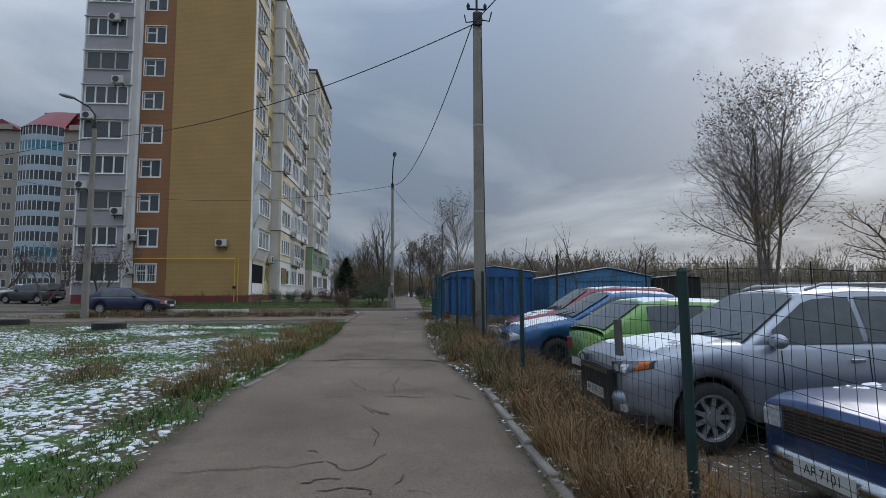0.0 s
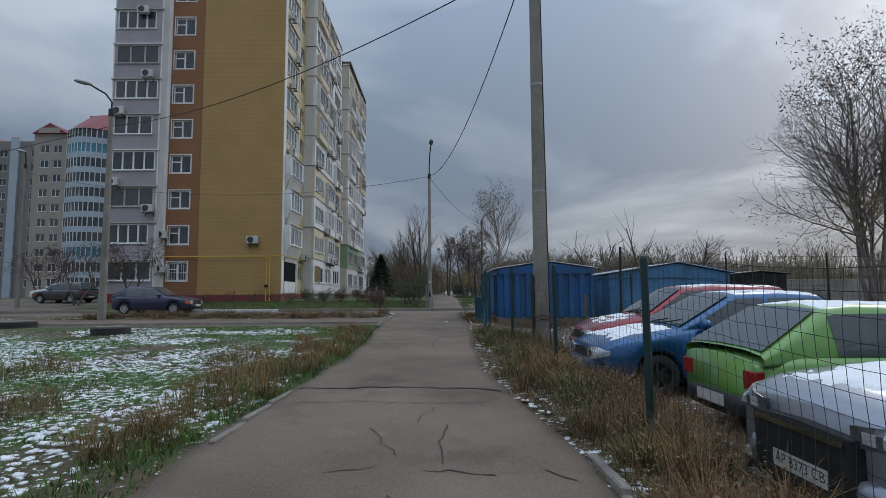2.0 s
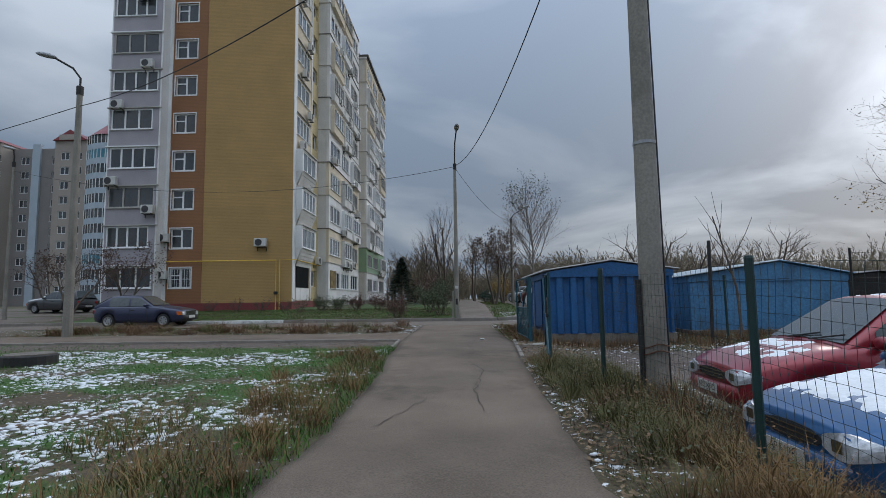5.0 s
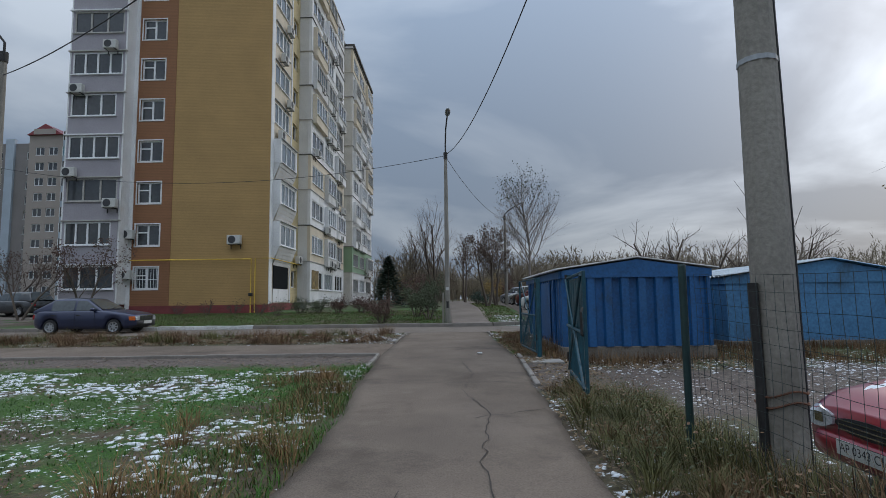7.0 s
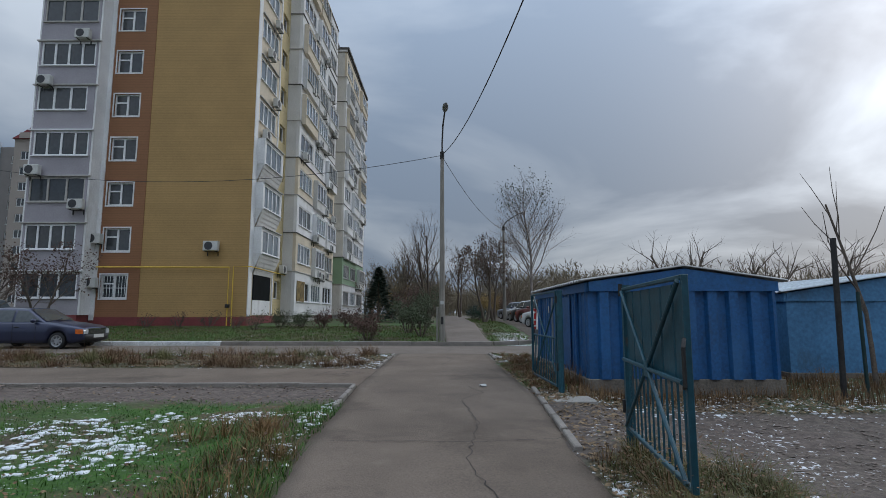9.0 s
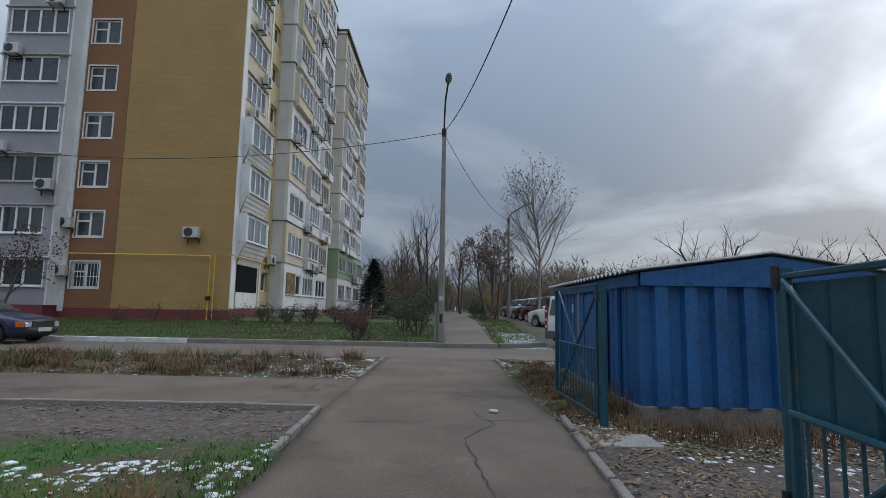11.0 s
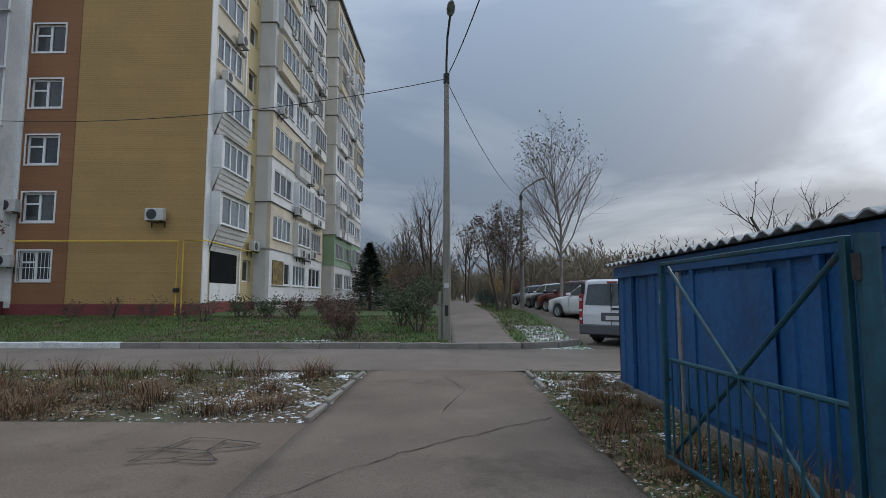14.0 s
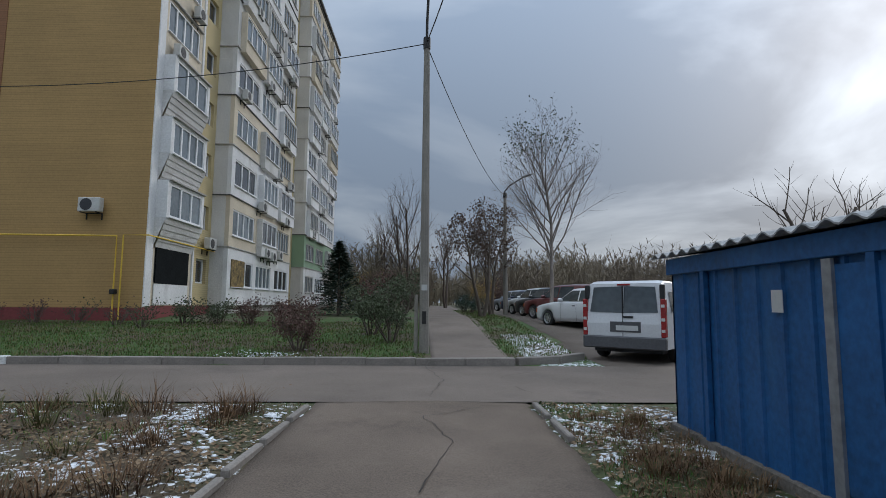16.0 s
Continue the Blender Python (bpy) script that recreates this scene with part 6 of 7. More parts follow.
SALOON_TOP = [(-2.1, 0.86), (-1.3, 0.92), (0.6, 0.92), (1.2, 0.88), (1.85, 0.78), (2.1, 0.68)]
SALOON_CAB = [(0.8, 0.92), (0.1, 1.38), (-0.9, 1.40), (-1.5, 0.93)]
WAGON_CAB = [(0.8, 0.92), (0.1, 1.42), (-0.9, 1.45), (-1.75, 1.42), (-2.05, 0.93)]
for x, y, a, p, cab, lab in [(5.0, 40.2, 118, whitep, SALOON_CAB, "white old saloon in the car park"), (5.1, 43.6, 118, maroon, WAGON_CAB, "maroon hatchback in the car park"), (5.2, 47.0, 116, graphite, SALOON_CAB, "dark grey saloon in the car park"),
                             (5.2, 50.4, 116, whitep, WAGON_CAB, "white hatchback in the car park"), (5.4, 54.0, 116, navy, SALOON_CAB, "navy saloon in the car park"), (5.3, 58.0, 116, silver, WAGON_CAB, "silver estate car in the car park"),
                             (9.6, 41.5, 118, silver, SALOON_CAB, "silver saloon in the car park"), (10.2, 46, 118, cherry, WAGON_CAB, "red hatchback in the car park"),
                             (-27.5, 41.5, 170, graphite, WAGON_CAB, "dark grey estate car on the yard road"), (-31.5, 46.5, 175, whitep, SALOON_CAB, "white saloon on the yard road"), (-37.0, 43.0, 170, navy, WAGON_CAB, "dark hatchback on the yard road"), (-33.5, 38.6, 185, whitep, WAGON_CAB, "white hatchback on the yard road")]:
    car(pose(x, y, gz(x, y) + 0.02, 0, 0, a), 4.2, 1.7, p, SALOON_TOP, cab, lab, r=0.29, front=0.8, rear=0.85, spokes=7, lamps="square", side=((-0.3, 0.55), (-1.15, -0.36)), group="parked cars", seed=8)
car(pose(17.5, 12.0, gz(17, 12), 0, 0, 170), 4.2, 1.7, mat("yellow_car_paint", (0.55, 0.42, 0.08), 0.35), SALOON_TOP, SALOON_CAB, "pale yellow saloon at the back of the yard", r=0.29, front=0.8, rear=0.85, lamps="square", side=((-0.3, 0.55), (-1.15, -0.36)), seed=9)


def van(m):
    root = thing("van", m, "white panel van with dark rear windows, seen from behind", "van")
    L, hw, H = 4.9, 0.97, 1.95
    prof = [(-L / 2, 0.32), (-L / 2 - 0.03, 0.9), (-L / 2 + 0.03, 1.3), (-L / 2 + 0.12, 1.88), (-L / 2 + 0.35, H), (0.6, H), (1.15, 1.86), (1.75, 1.22), (2.3, 1.02), (L / 2, 0.75), (L / 2 + 0.02, 0.35)]
    g = bmesh.new()
    rows_ = []
    ring_ys = (-1.0, -0.97, -0.85, 0, 0.85, 0.97, 1.0)
    for u in ring_ys:
        row = []
        for x, z in prof:
            top_t = max(0, (z - 1.1) / (H - 1.1))
            y = u * hw * (1 - 0.11 * top_t ** 1.4)
            drop = (0.05 if abs(u) == 1 else 0.012 if abs(u) == 0.97 else 0) * (1 if z > 0.5 else 0)
            cx_ = x * (1 - drop * 0.35)
            row.append(g.verts.new((cx_, y, z - drop * (1 if z > 1.5 else 0))))
        rows_.append(row)
    for a, b in zip(rows_[:-1], rows_[1:]):
        for i in range(len(prof) - 1):
            g.faces.new((a[i], a[i + 1], b[i + 1], b[i]))
    for row in (rows_[0], rows_[-1]):
        g.faces.new(row)
    bmesh.ops.recalc_face_normals(g, faces=g.faces)
    part("body", g, whitep, root)
    xr = -L / 2 - 0.012
    for s in (-1, 1):
        w = bmesh.new()
        q = [w.verts.new(p) for p in ((xr + 0.012, s * 0.014, 1.16), (xr + 0.012, s * 0.80, 1.18), (xr + 0.098, s * 0.73, 1.79), (xr + 0.098, s * 0.014, 1.81))]
        w.faces.new(q)
        part("rear_window", w, car_glass, root, "dark rear window")
        tl = part("tail_light", bx(xr - 0.022, xr + 0.12, *sorted((s * 0.865, s * 0.975)), 0.6, 1.5, bevel=0.015), lamp_red, root, "tall dark red tail light")
        part("pillar_trim", bx(xr + 0.03, xr + 0.15, *sorted((s * 0.84, s * 0.94)), 1.5, 1.84, bevel=0.015), black_trim, root, "black pillar trim")
        for zz in (0.72, 0.98, 1.3):
            part("clear_lens", bx(xr - 0.027, xr - 0.015, *sorted((s * 0.88, s * 0.96)), zz, zz + 0.07), plate_white, tl, "clear lamp section")
        for x in (-1.45, 1.5):
            tyre, rim, disc = wheel_meshes(0.33, 0.2, 6, galv)
            wv = shared("wheel", tyre, root, pose(x, s * (hw - 0.10), 0.325, 0, 0, 0 if s < 0 else 180))
            shared("rim", rim, wv)
            shared("brake_disc", disc, wv)
        for x0, x1 in ((-2.0, -0.9), (-0.8, 0.4), (0.5, 1.2)):
            w = bmesh.new()
            q = [w.verts.new((x, s * (hw * (1 - 0.11 * max(0, (z - 1.1) / (H - 1.1)) ** 1.4) + 0.012), z)) for x, z in ((x0, 1.2), (x1, 1.2), (min(x1, 1.15), 1.68), (x0, 1.68))]
            w.faces.new(q)
            part("side_window", w, car_glass, root)
        part("wing_mirror", bx(1.35, 1.5, *sorted((s * 0.98, s * 1.18)), 1.15, 1.42, bevel=0.03), black_trim, root)
    part("bumper", bx(xr - 0.07, xr + 0.12, -0.97, 0.97, 0.30, 0.60, bevel=0.03), mat("grey_plastic", (0.08, 0.08, 0.085), 0.6), root, "dark grey rear bumper")
    part("number_plate", bx(xr - 0.026, xr - 0.018, -0.36, 0.16, 0.74, 0.86), plate_white, root, "white number plate")
    part("plate_recess", bx(xr - 0.019, xr + 0.02, -0.42, 0.30, 0.70, 0.95), mat("grey_plastic", (0.08, 0.08, 0.085), 0.6), root)
    part("door_handle", bx(xr - 0.03, xr + 0.0, -0.25, -0.02, 1.04, 1.09, bevel=0.01), black_trim, root)
    part("door_seam", bx(xr - 0.016, xr + 0.05, -0.006, 0.006, 0.58, 1.8), black_trim, root)
    part("brake_lamp", bx(xr + 0.09, xr + 0.14, -0.15, 0.15, 1.83, 1.87), lamp_red, root)
    part("underbody", bx(-2.2, 2.2, -0.8, 0.8, 0.2, 0.5), black_trim, root)
    return root


van(pose(4.74, 33.75, gz(4, 33) + 0.012, 0, 0, 50) @ Matrix.Diagonal((0.91, 0.91, 0.88, 1)))

# ---- trees and shrubs ----
class Wood:
    def __init__(self, seed):
        self.r = random.Random(seed)
        self.v, self.f, self.tips = [], [], []

    def limb(self, p, d, length, r, level, max_level, kids, spread, up, sides, taper=0.35):
        rng = self.r
        n = 5 if level == 0 else 4 if level < max_level else 3
        pts, dirs = [p.copy()], [d.copy()]
        for i in range(n):
            d = (d + Vector((rng.gauss(0, 1), rng.gauss(0, 1), rng.gauss(0, 1))) * 0.10 + Vector((0, 0, up * 0.06))).normalized()
            p = p + d * (length / n)
            pts.append(p.copy())
            dirs.append(d.copy())
        k = sides[min(level, len(sides) - 1)]
        base = len(self.v)
        for i, (q, dd) in enumerate(zip(pts, dirs)):
            rad = r * (1 - (1 - taper) * i / n)
            u = dd.orthogonal().normalized()
            w = dd.cross(u)
            for a in range(k):
                t = 2 * math.pi * a / k
                self.v.append(q + (u * math.cos(t) + w * math.sin(t)) * rad)
        for i in range(n):
            for a in range(k):
                b = (a + 1) % k
                self.f.append((base + i * k + a, base + i * k + b, base + (i + 1) * k + b, base + (i + 1) * k + a))
        if level >= max_level:
            self.tips.append((pts[-1], dirs[-1]))
            self.tips.append((pts[len(pts) // 2], dirs[1]))
            return
        cnt = kids[min(level, len(kids) - 1)]
        for c in range(cnt):
            t = (0.25 if level else 0.35) + (0.75 if level else 0.65) * (c + rng.random()) / cnt
            i = min(n - 1, int(t * n))
            q = pts[i].lerp(pts[i + 1], t * n - i)
            dd = dirs[i]
            side = dd.orthogonal().normalized()
            side.rotate(Matrix.Rotation(c * 2.4 + rng.random() * 1.2, 3, dd))
            a = spread * (0.75 + 0.5 * rng.random())
            nd = (dd * math.cos(a) + side * math.sin(a)).normalized()
            self.limb(q, nd, length * (0.60 - 0.30 * t) * (0.8 + 0.4 * rng.random()), max(0.004, r * (1 - (1 - taper) * t) * 0.55), level + 1, max_level, kids, spread, up, sides)
        if level:
            self.tips.append((pts[-1], dirs[-1]))

    def leaves(self, count, size, zmin=-9, zmax=99, jitter=0.12):
        v, f = [], []
        rng = self.r
        use = [t for t in self.tips if zmin <= t[0].z <= zmax]
        if not use:
            return v, f
        for _ in range(count):
            p, d = use[rng.randrange(len(use))]
            c = p + Vector((rng.gauss(0, jitter), rng.gauss(0, jitter), rng.gauss(0, jitter)))
            a = Vector((rng.gauss(0, 1), rng.gauss(0, 1), rng.gauss(0, 1))).normalized()
            b = a.orthogonal().normalized()
            s = size * rng.uniform(0.6, 1.3)
            n = a.cross(b) * 0.25 * s
            i = len(v)
            v += [c - a * s * 0.6, c + b * s * 0.4 + n, c + a * s * 0.6, c - b * s * 0.4 + n]
            f += [(i, i + 1, i + 2), (i, i + 2, i + 3)]
        return v, f


def tree(x, y, height, r, label, seed, stems=1, kids=(9, 6, 5), levels=3, spread=0.6, up=1.0, leaf=None, leaf_n=0, leaf_s=0.07, leaf_zone=(-9, 99), stem_tilt=0.25, trunk=0.4, category="tree", wood=bark, base_dz=0.0):
    root = thing(category.replace(" ", "_"), pose(x, y, gz(x, y) + base_dz - 0.03), label, category)
    w = Wood(seed)
    for s in range(stems):
        a = 2 * math.pi * s / max(1, stems) + w.r.random()
        d = Vector((math.cos(a) * stem_tilt * (stems > 1), math.sin(a) * stem_tilt * (stems > 1), 1)).normalized()
        w.limb(Vector((0.08 * math.cos(a) * (stems > 1), 0.08 * math.sin(a) * (stems > 1), 0)), d, height * 0.80 * (1 - 0.08 * s), r, 0, levels, kids, spread, up, (8, 5, 4, 3))
    raw("trunk", w.v, w.f, wood, root, "", True)
    if leaf_n:
        v, f = w.leaves(leaf_n, leaf_s, *leaf_zone)
        if f:
            raw("crown", v, f, leaf, root, "sparse leaves")
    return root, w


bt, bw_ = tree(16.2, 23.0, 11.6, 0.09, "tall multi-stemmed poplar, nearly bare, dry leaves at the top", 21, 5, (22, 9, 7), 3, 0.78, 0.9, leaf_dark, 1700, 0.11, (8.6, 99), 0.13, wood=bark_grey)
v, f = bw_.leaves(1300, 0.08, 0, 4.6)
raw("crown", v, f, leaf_ochre, bt, "ochre leaves low in the crown")
v, f = bw_.leaves(3600, 0.055, 3.0, 11.5)
raw("crown", v, f, leaf_dark, bt, "scattered dry leaves")
b2, w2 = tree(24.5, 23.0, 7.0, 0.13, "spreading half-bare tree with ochre leaves", 23, 3, (9, 6, 5), 3, 0.75, 0.8, leaf_ochre, 1600, 0.09, (0, 99), 0.5)
tree(3.85, 41.2, 8.3, 0.085, "young bare maple with few leaves at the top", 31, 1, (30, 9, 7), 3, 0.66, 1.3, leaf_olive, 420, 0.10, (6.6, 99), wood=bark_grey)
tree(1.75, 46.5, 5.6, 0.10, "small tree with dark clinging leaves and berries", 37, 2, (9, 6, 4), 3, 0.6, 0.9, leaf_dark, 1900, 0.11, (1.8, 99), 0.22)
tree(2.6, 50.0, 5.4, 0.10, "small tree with dark clinging leaves", 38, 2, (9, 6, 4), 3, 0.6, 0.9, leaf_dark, 1500, 0.11, (1.8, 99), 0.22)
tree(6.85, 21.5, 4.3, 0.045, "thin pollarded sapling with few upright shoots", 41, 1, (7, 2), 1, 0.55, 2.2)
tree(9.6, 31.0, 4.6, 0.09, "bare low fruit tree behind the garages", 43, 3, (8, 5, 4), 2, 0.7, 0.7, stem_tilt=0.6)
tree(13.5, 32.5, 5.2, 0.09, "bare low fruit tree behind the garages", 44, 3, (8, 6, 4), 2, 0.7, 0.7, stem_tilt=0.6)
tree(8.4, 33.0, 5.0, 0.09, "bare fruit tree behind the garages", 45, 2, (8, 6, 4), 2, 0.7, 0.7, stem_tilt=0.4)
tree(-20.6, 37.6, 4.6, 0.07, "small rowan with rusty berries before the loggias", 47, 2, (8, 6, 4), 3, 0.7, 0.6, leaf_rust, 900, 0.09, (1.5, 99), 0.3)
tree(-24.6, 38.4, 4.4, 0.07, "small rowan with rusty leaves beside the yard", 48, 2, (8, 6, 4), 3, 0.7, 0.6, leaf_rust, 800, 0.09, (1.5, 99), 0.3)
for i, (x, y, h) in enumerate([(-33, 56, 6.5), (-37, 60, 7), (-41, 57, 6), (-30, 62, 6), (-45, 63, 7), (-28, 50, 5)]):
    tree(x, y, h, 0.10, "bare yard tree with grey-brown twigs", 50 + i, 2, (9, 6, 4), 3, 0.7, 0.6, leaf_rust, 300, 0.1, (1, 99), 0.35, wood=twig)
for i, (x, y, h) in enumerate([(-2.5, 60, 9.5), (-4.6, 66, 8), (-7.0, 72, 7.5), (0.8, 74, 9), (-3, 80, 9)]):
    tree(x, y, h, 0.12, "bare poplar behind the shrubs", 60 + i, 2, (12, 7, 4), 3, 0.5, 1.4, stem_tilt=0.12, wood=twig)
for i, (x, y, h, lf, n, lab) in enumerate([(-4.0, 33.9, 1.25, leaf_rust, 1500, "round reddish-brown barberry bush"), (-1.9, 35.6, 1.9, leaf_olive, 1500, "loose olive-green shrub beside the lamp post"), (-2.6, 37.2, 2.1, leaf_olive, 1300, "loose olive-green shrub beside the lamp post"),
                                           (-6.0, 40.2, 1.1, leaf_rust, 1100, "low reddish hedge shrub"), (-7.4, 40.4, 1.0, leaf_rust, 900, "low reddish hedge shrub"), (-8.6, 40.6, 0.95, leaf_olive, 900, "low olive hedge shrub by the wall"), (-9.8, 40.6, 0.95, leaf_olive, 900, "low olive hedge shrub by the wall"),
                                           (-10.6, 39.2, 1.0, leaf_olive, 260, "small rose bush on the lawn"), (-13.6, 40.6, 0.95, leaf_olive, 120, "small rose bush by the wall"), (-15.2, 40.6, 1.0, leaf_rust, 120, "small rose bush by the wall"), (-17, 40.6, 0.9, leaf_rust, 120, "small rose bush by the wall"), (-11.9, 40.0, 0.9, leaf_rust, 120, "small rose bush by the wall"),
                                           (-3.6, 47, 2.4, leaf_rust, 1500, "tall brown leafy shrub by the footpath"), (-2.2, 52, 2.8, leaf_olive, 1500, "tall brown leafy shrub by the footpath"), (-4.4, 55, 3.0, leaf_rust, 1500, "tall brown leafy shrub by the footpath"), (1.5, 56, 1.3, needle, 1300, "dark clipped bush by the path"), (1.7, 53, 1.2, needle, 1200, "dark clipped bush by the path")]):
    tree(x, y, h, 0.018 + 0.004 * h, lab, 80 + i, 7, (6, 4), 2, 0.5, 0.8, lf, n, 0.06 if h < 1.5 else 0.08, (0.15, 99), 0.55, category="shrub", wood=twig)


def spruce(x, y, h, seed):
    root = thing("conifer", pose(x, y, gz(x, y)), "dark green young spruce near the facade", "tree")
    rng = random.Random(seed)
    part("trunk", tube(bmesh.new(), (0, 0, -0.1), (0, 0, h * 0.96), 0.07, 0.01, 7), bark, root)
    v, f = [], []
    for i in range(3200):
        t = rng.random() ** 0.8
        z = 0.15 + t * (h - 0.15)
        R = (1 - t) ** 0.75 * h * 0.42 * rng.uniform(0.35, 1.05)
        a = rng.uniform(0, 6.283)
        c = Vector((R * math.cos(a), R * math.sin(a), z - 0.15 * R))
        d = Vector((math.cos(a), math.sin(a), rng.uniform(-0.3, 0.3))).normalized()
        s = Vector((-math.sin(a), math.cos(a), rng.uniform(-0.4, 0.4))) * 0.045
        k = len(v)
        q = rng.uniform(0.12, 0.26)
        v += [c - d * q * 0.4 + s, c - d * q * 0.4 - s, c + d * q]
        f.append((k, k + 1, k + 2))
    raw("crown", v, f, needle, root, "dark needles")


spruce(-5.2, 46.5, 3.6, 5)
spruce(-5.6, 49.5, 3.2, 6)


def woods():
    """Far bare woods beyond the yard and the footpath."""
    v, f = [], []
    rng = random.Random(77)
    for i in range(3200):
        if i < 800:
            x, y = rng.uniform(-9, 26), rng.uniform(60, 125)
        else:
            x, y = rng.uniform(8, 230), rng.uniform(62, 150)
            if x > 60:
                y *= rng.uniform(0.5, 1.0)
        if abs(x - 1 - 0.02 * (y - 32)) < 2.4 and y < 95:
            continue
        h = rng.uniform(3.0, 6.2) * (1.0 if i < 800 else 1.2)
        z = gz(x, y)
        for b in range(9):
            a = rng.uniform(0, 6.283)
            q = Vector((x, y, z + h * rng.uniform(0.0, 0.45)))
            e = Vector((x + math.cos(a) * h * rng.uniform(0.05, 0.32), y + math.sin(a) * h * 0.2, z + h * rng.uniform(0.6, 1.0)))
            s = Vector((0.02 + 0.0003 * y, 0, 0))
            k = len(v)
            v += [q - s, q + s, e]
            f.append((k, k + 1, k + 2))
            for c in range(13):
                t = rng.uniform(0.15, 0.95)
                p = q.lerp(e, t)
                o = Vector((rng.gauss(0, 0.35), rng.gauss(0, 0.2), rng.uniform(0.1, 0.6))) * h * 0.16
                k = len(v)
                s2 = Vector((0.02 + 0.0004 * y, 0, 0.01))
                v += [p - s2, p + s2, p + o]
                f.append((k, k + 1, k + 2))
    # twig colour is lightened: the haze of distance is put into it
    raw("far_woods", v, f, mat("hazed_twigs", (0.20, 0.16, 0.13), 0.95, 0, 0.3, 0.12, 2, 0, col2=(0.27, 0.225, 0.15)), None, "grey-brown bare woods in the distance", category="woods", kind="stuff")


woods()

# ---- grass, weeds, litter ----
def blades(name, places, h0, h1, material, label, lean=0.35, width=0.006, seed=1):
    """Grass blades, one per place (x, y, height factor): three triangles each."""
    rng = np.random.default_rng(seed)
    P = np.array(places)
    n = len(P)
    z = np.array([gz(a, b) + hump(a, b) for a, b in P[:, :2]])
    h = rng.uniform(h0, h1, n) * P[:, 2]
    a = rng.uniform(0, 2 * np.pi, n) if P.shape[1] < 4 else P[:, 3] + rng.normal(0, 0.5, n)
    l = rng.uniform(0.2, 1.0, n) * lean * h
    w = width * rng.uniform(0.6, 1.4, n)
    dx, dy = np.cos(a), np.sin(a)
    base = np.stack([P[:, 0], P[:, 1], z - 0.01], 1)
    side = np.stack([-dy * w, dx * w, 0 * w], 1)
    mid = base + np.stack([dx * l * 0.35, dy * l * 0.35, h * 0.6], 1)
    tip = base + np.stack([dx * l, dy * l, h * 0.97], 1)
    V = np.stack([base - side, base + side, mid - side * 0.7, mid + side * 0.7, tip], 1).reshape(-1, 3)
    i = np.arange(n)[:, None] * 5
    F = np.concatenate([i + [0, 1, 3], i + [0, 3, 2], i + [2, 3, 4]], 0)
    me = bpy.data.meshes.new(name)
    me.vertices.add(len(V))
    me.vertices.foreach_set("co", V.ravel())
    me.loops.add(F.size)
    me.loops.foreach_set("vertex_index", F.ravel())
    me.polygons.add(len(F))
    me.polygons.foreach_set("loop_start", np.arange(len(F)) * 3)
    me.polygons.foreach_set("loop_total", np.full(len(F), 3))
    me.update()
    me.validate()
    me.materials.append(material)
    return tagged(new(name, me), label, "grass", kind="stuff")


GR = np.random.default_rng(5)


def tussocks(count, x0, x1, y0, y1, r, n, ok):
    """Blades in round tussocks, leaning away from each one's middle: (x, y, height factor, way)."""
    out = []
    for _ in range(count):
        cx, cy = GR.uniform(x0, x1), GR.uniform(y0, y1)
        if not ok(cx, cy):
            continue
        k, q = GR.uniform(0.55, 1.25), r * GR.uniform(0.6, 1.4)
        for a, d in zip(GR.uniform(0, 6.283, n), np.sqrt(GR.uniform(0, 1, n))):
            x, y = cx + q * d * math.cos(a), cy + q * d * math.sin(a)
            if off_path(x, y, -0.06):
                out.append((x, y, k * (1.1 - 0.45 * d), a))
    return out


def scatter(n, x0, x1, y0, y1, keep):
    out = []
    for x, y in zip(GR.uniform(x0, x1, n), GR.uniform(y0, y1, n)):
        k = keep(x, y)
        if k > 0:
            out.append((x, y, k))
    return out


def clumpy(x, y, s, off=0.0):
    return noise.noise((x * s, y * s, off))


def off_path(x, y, d=0.0):
    return paved(x, y) < -d


field = scatter(90000, -9.5, -1.9, 2.0, 19.8, lambda x, y: (0.7 + 0.6 * max(0, clumpy(x, y, 0.7))) if off_path(x, y, 0.02) and clumpy(x, y, 1.1, 4) > -0.25 else 0)
field += scatter(16000, -20, -9.5, 5, 21, lambda x, y: 1.2)
blades("field_grass", field, 0.025, 0.08, grass_green, "short green lawn grass in the field", 1.9, 0.004, 1)
tuft_c = [(-2.75, 8.5, 0.8), (-2.9, 9.6, 0.9), (-2.5, 10.8, 0.9), (-2.35, 12.2, 0.8), (-2.25, 13.8, 0.7), (-2.6, 10.2, 0.8), (-4.6, 8.2, 0.6), (-6.0, 10.5, 0.7), (-2.8, 7.2, 0.5), (-2.4, 15.4, 0.6), (-2.5, 16.6, 0.6), (-3.6, 11.6, 0.7)]
tall = []
for cx, cy, r in tuft_c:
    for _ in range(600):
        a, q = GR.uniform(0, 6.283), r * math.sqrt(GR.uniform())
        x, y = cx + q * math.cos(a) * 0.7, cy + q * math.sin(a)
        if off_path(x, y, -0.03):
            tall.append((x, y, 1.15 - 0.6 * q / r))
blades("dry_grass", tall[::3], 0.10, 0.42, grass_orange, "tall dry reddish grass along the path edge", 1.3, 0.0032, 2)
blades("mixed_grass", tall[1::3] + tall[2::3], 0.06, 0.30, grass_olive, "tall olive grass along the path edge", 1.3, 0.0035, 3)
edge = scatter(16000, -3.0, -1.85, 2.0, 19.6, lambda x, y: 1 if off_path(x, y, -0.04) and clumpy(x, y, 1.6, 8) > -0.1 else 0)
blades("edge_grass", edge, 0.03, 0.13, grass_green, "green grass fringe at the asphalt edge", 1.6, 0.004, 4)
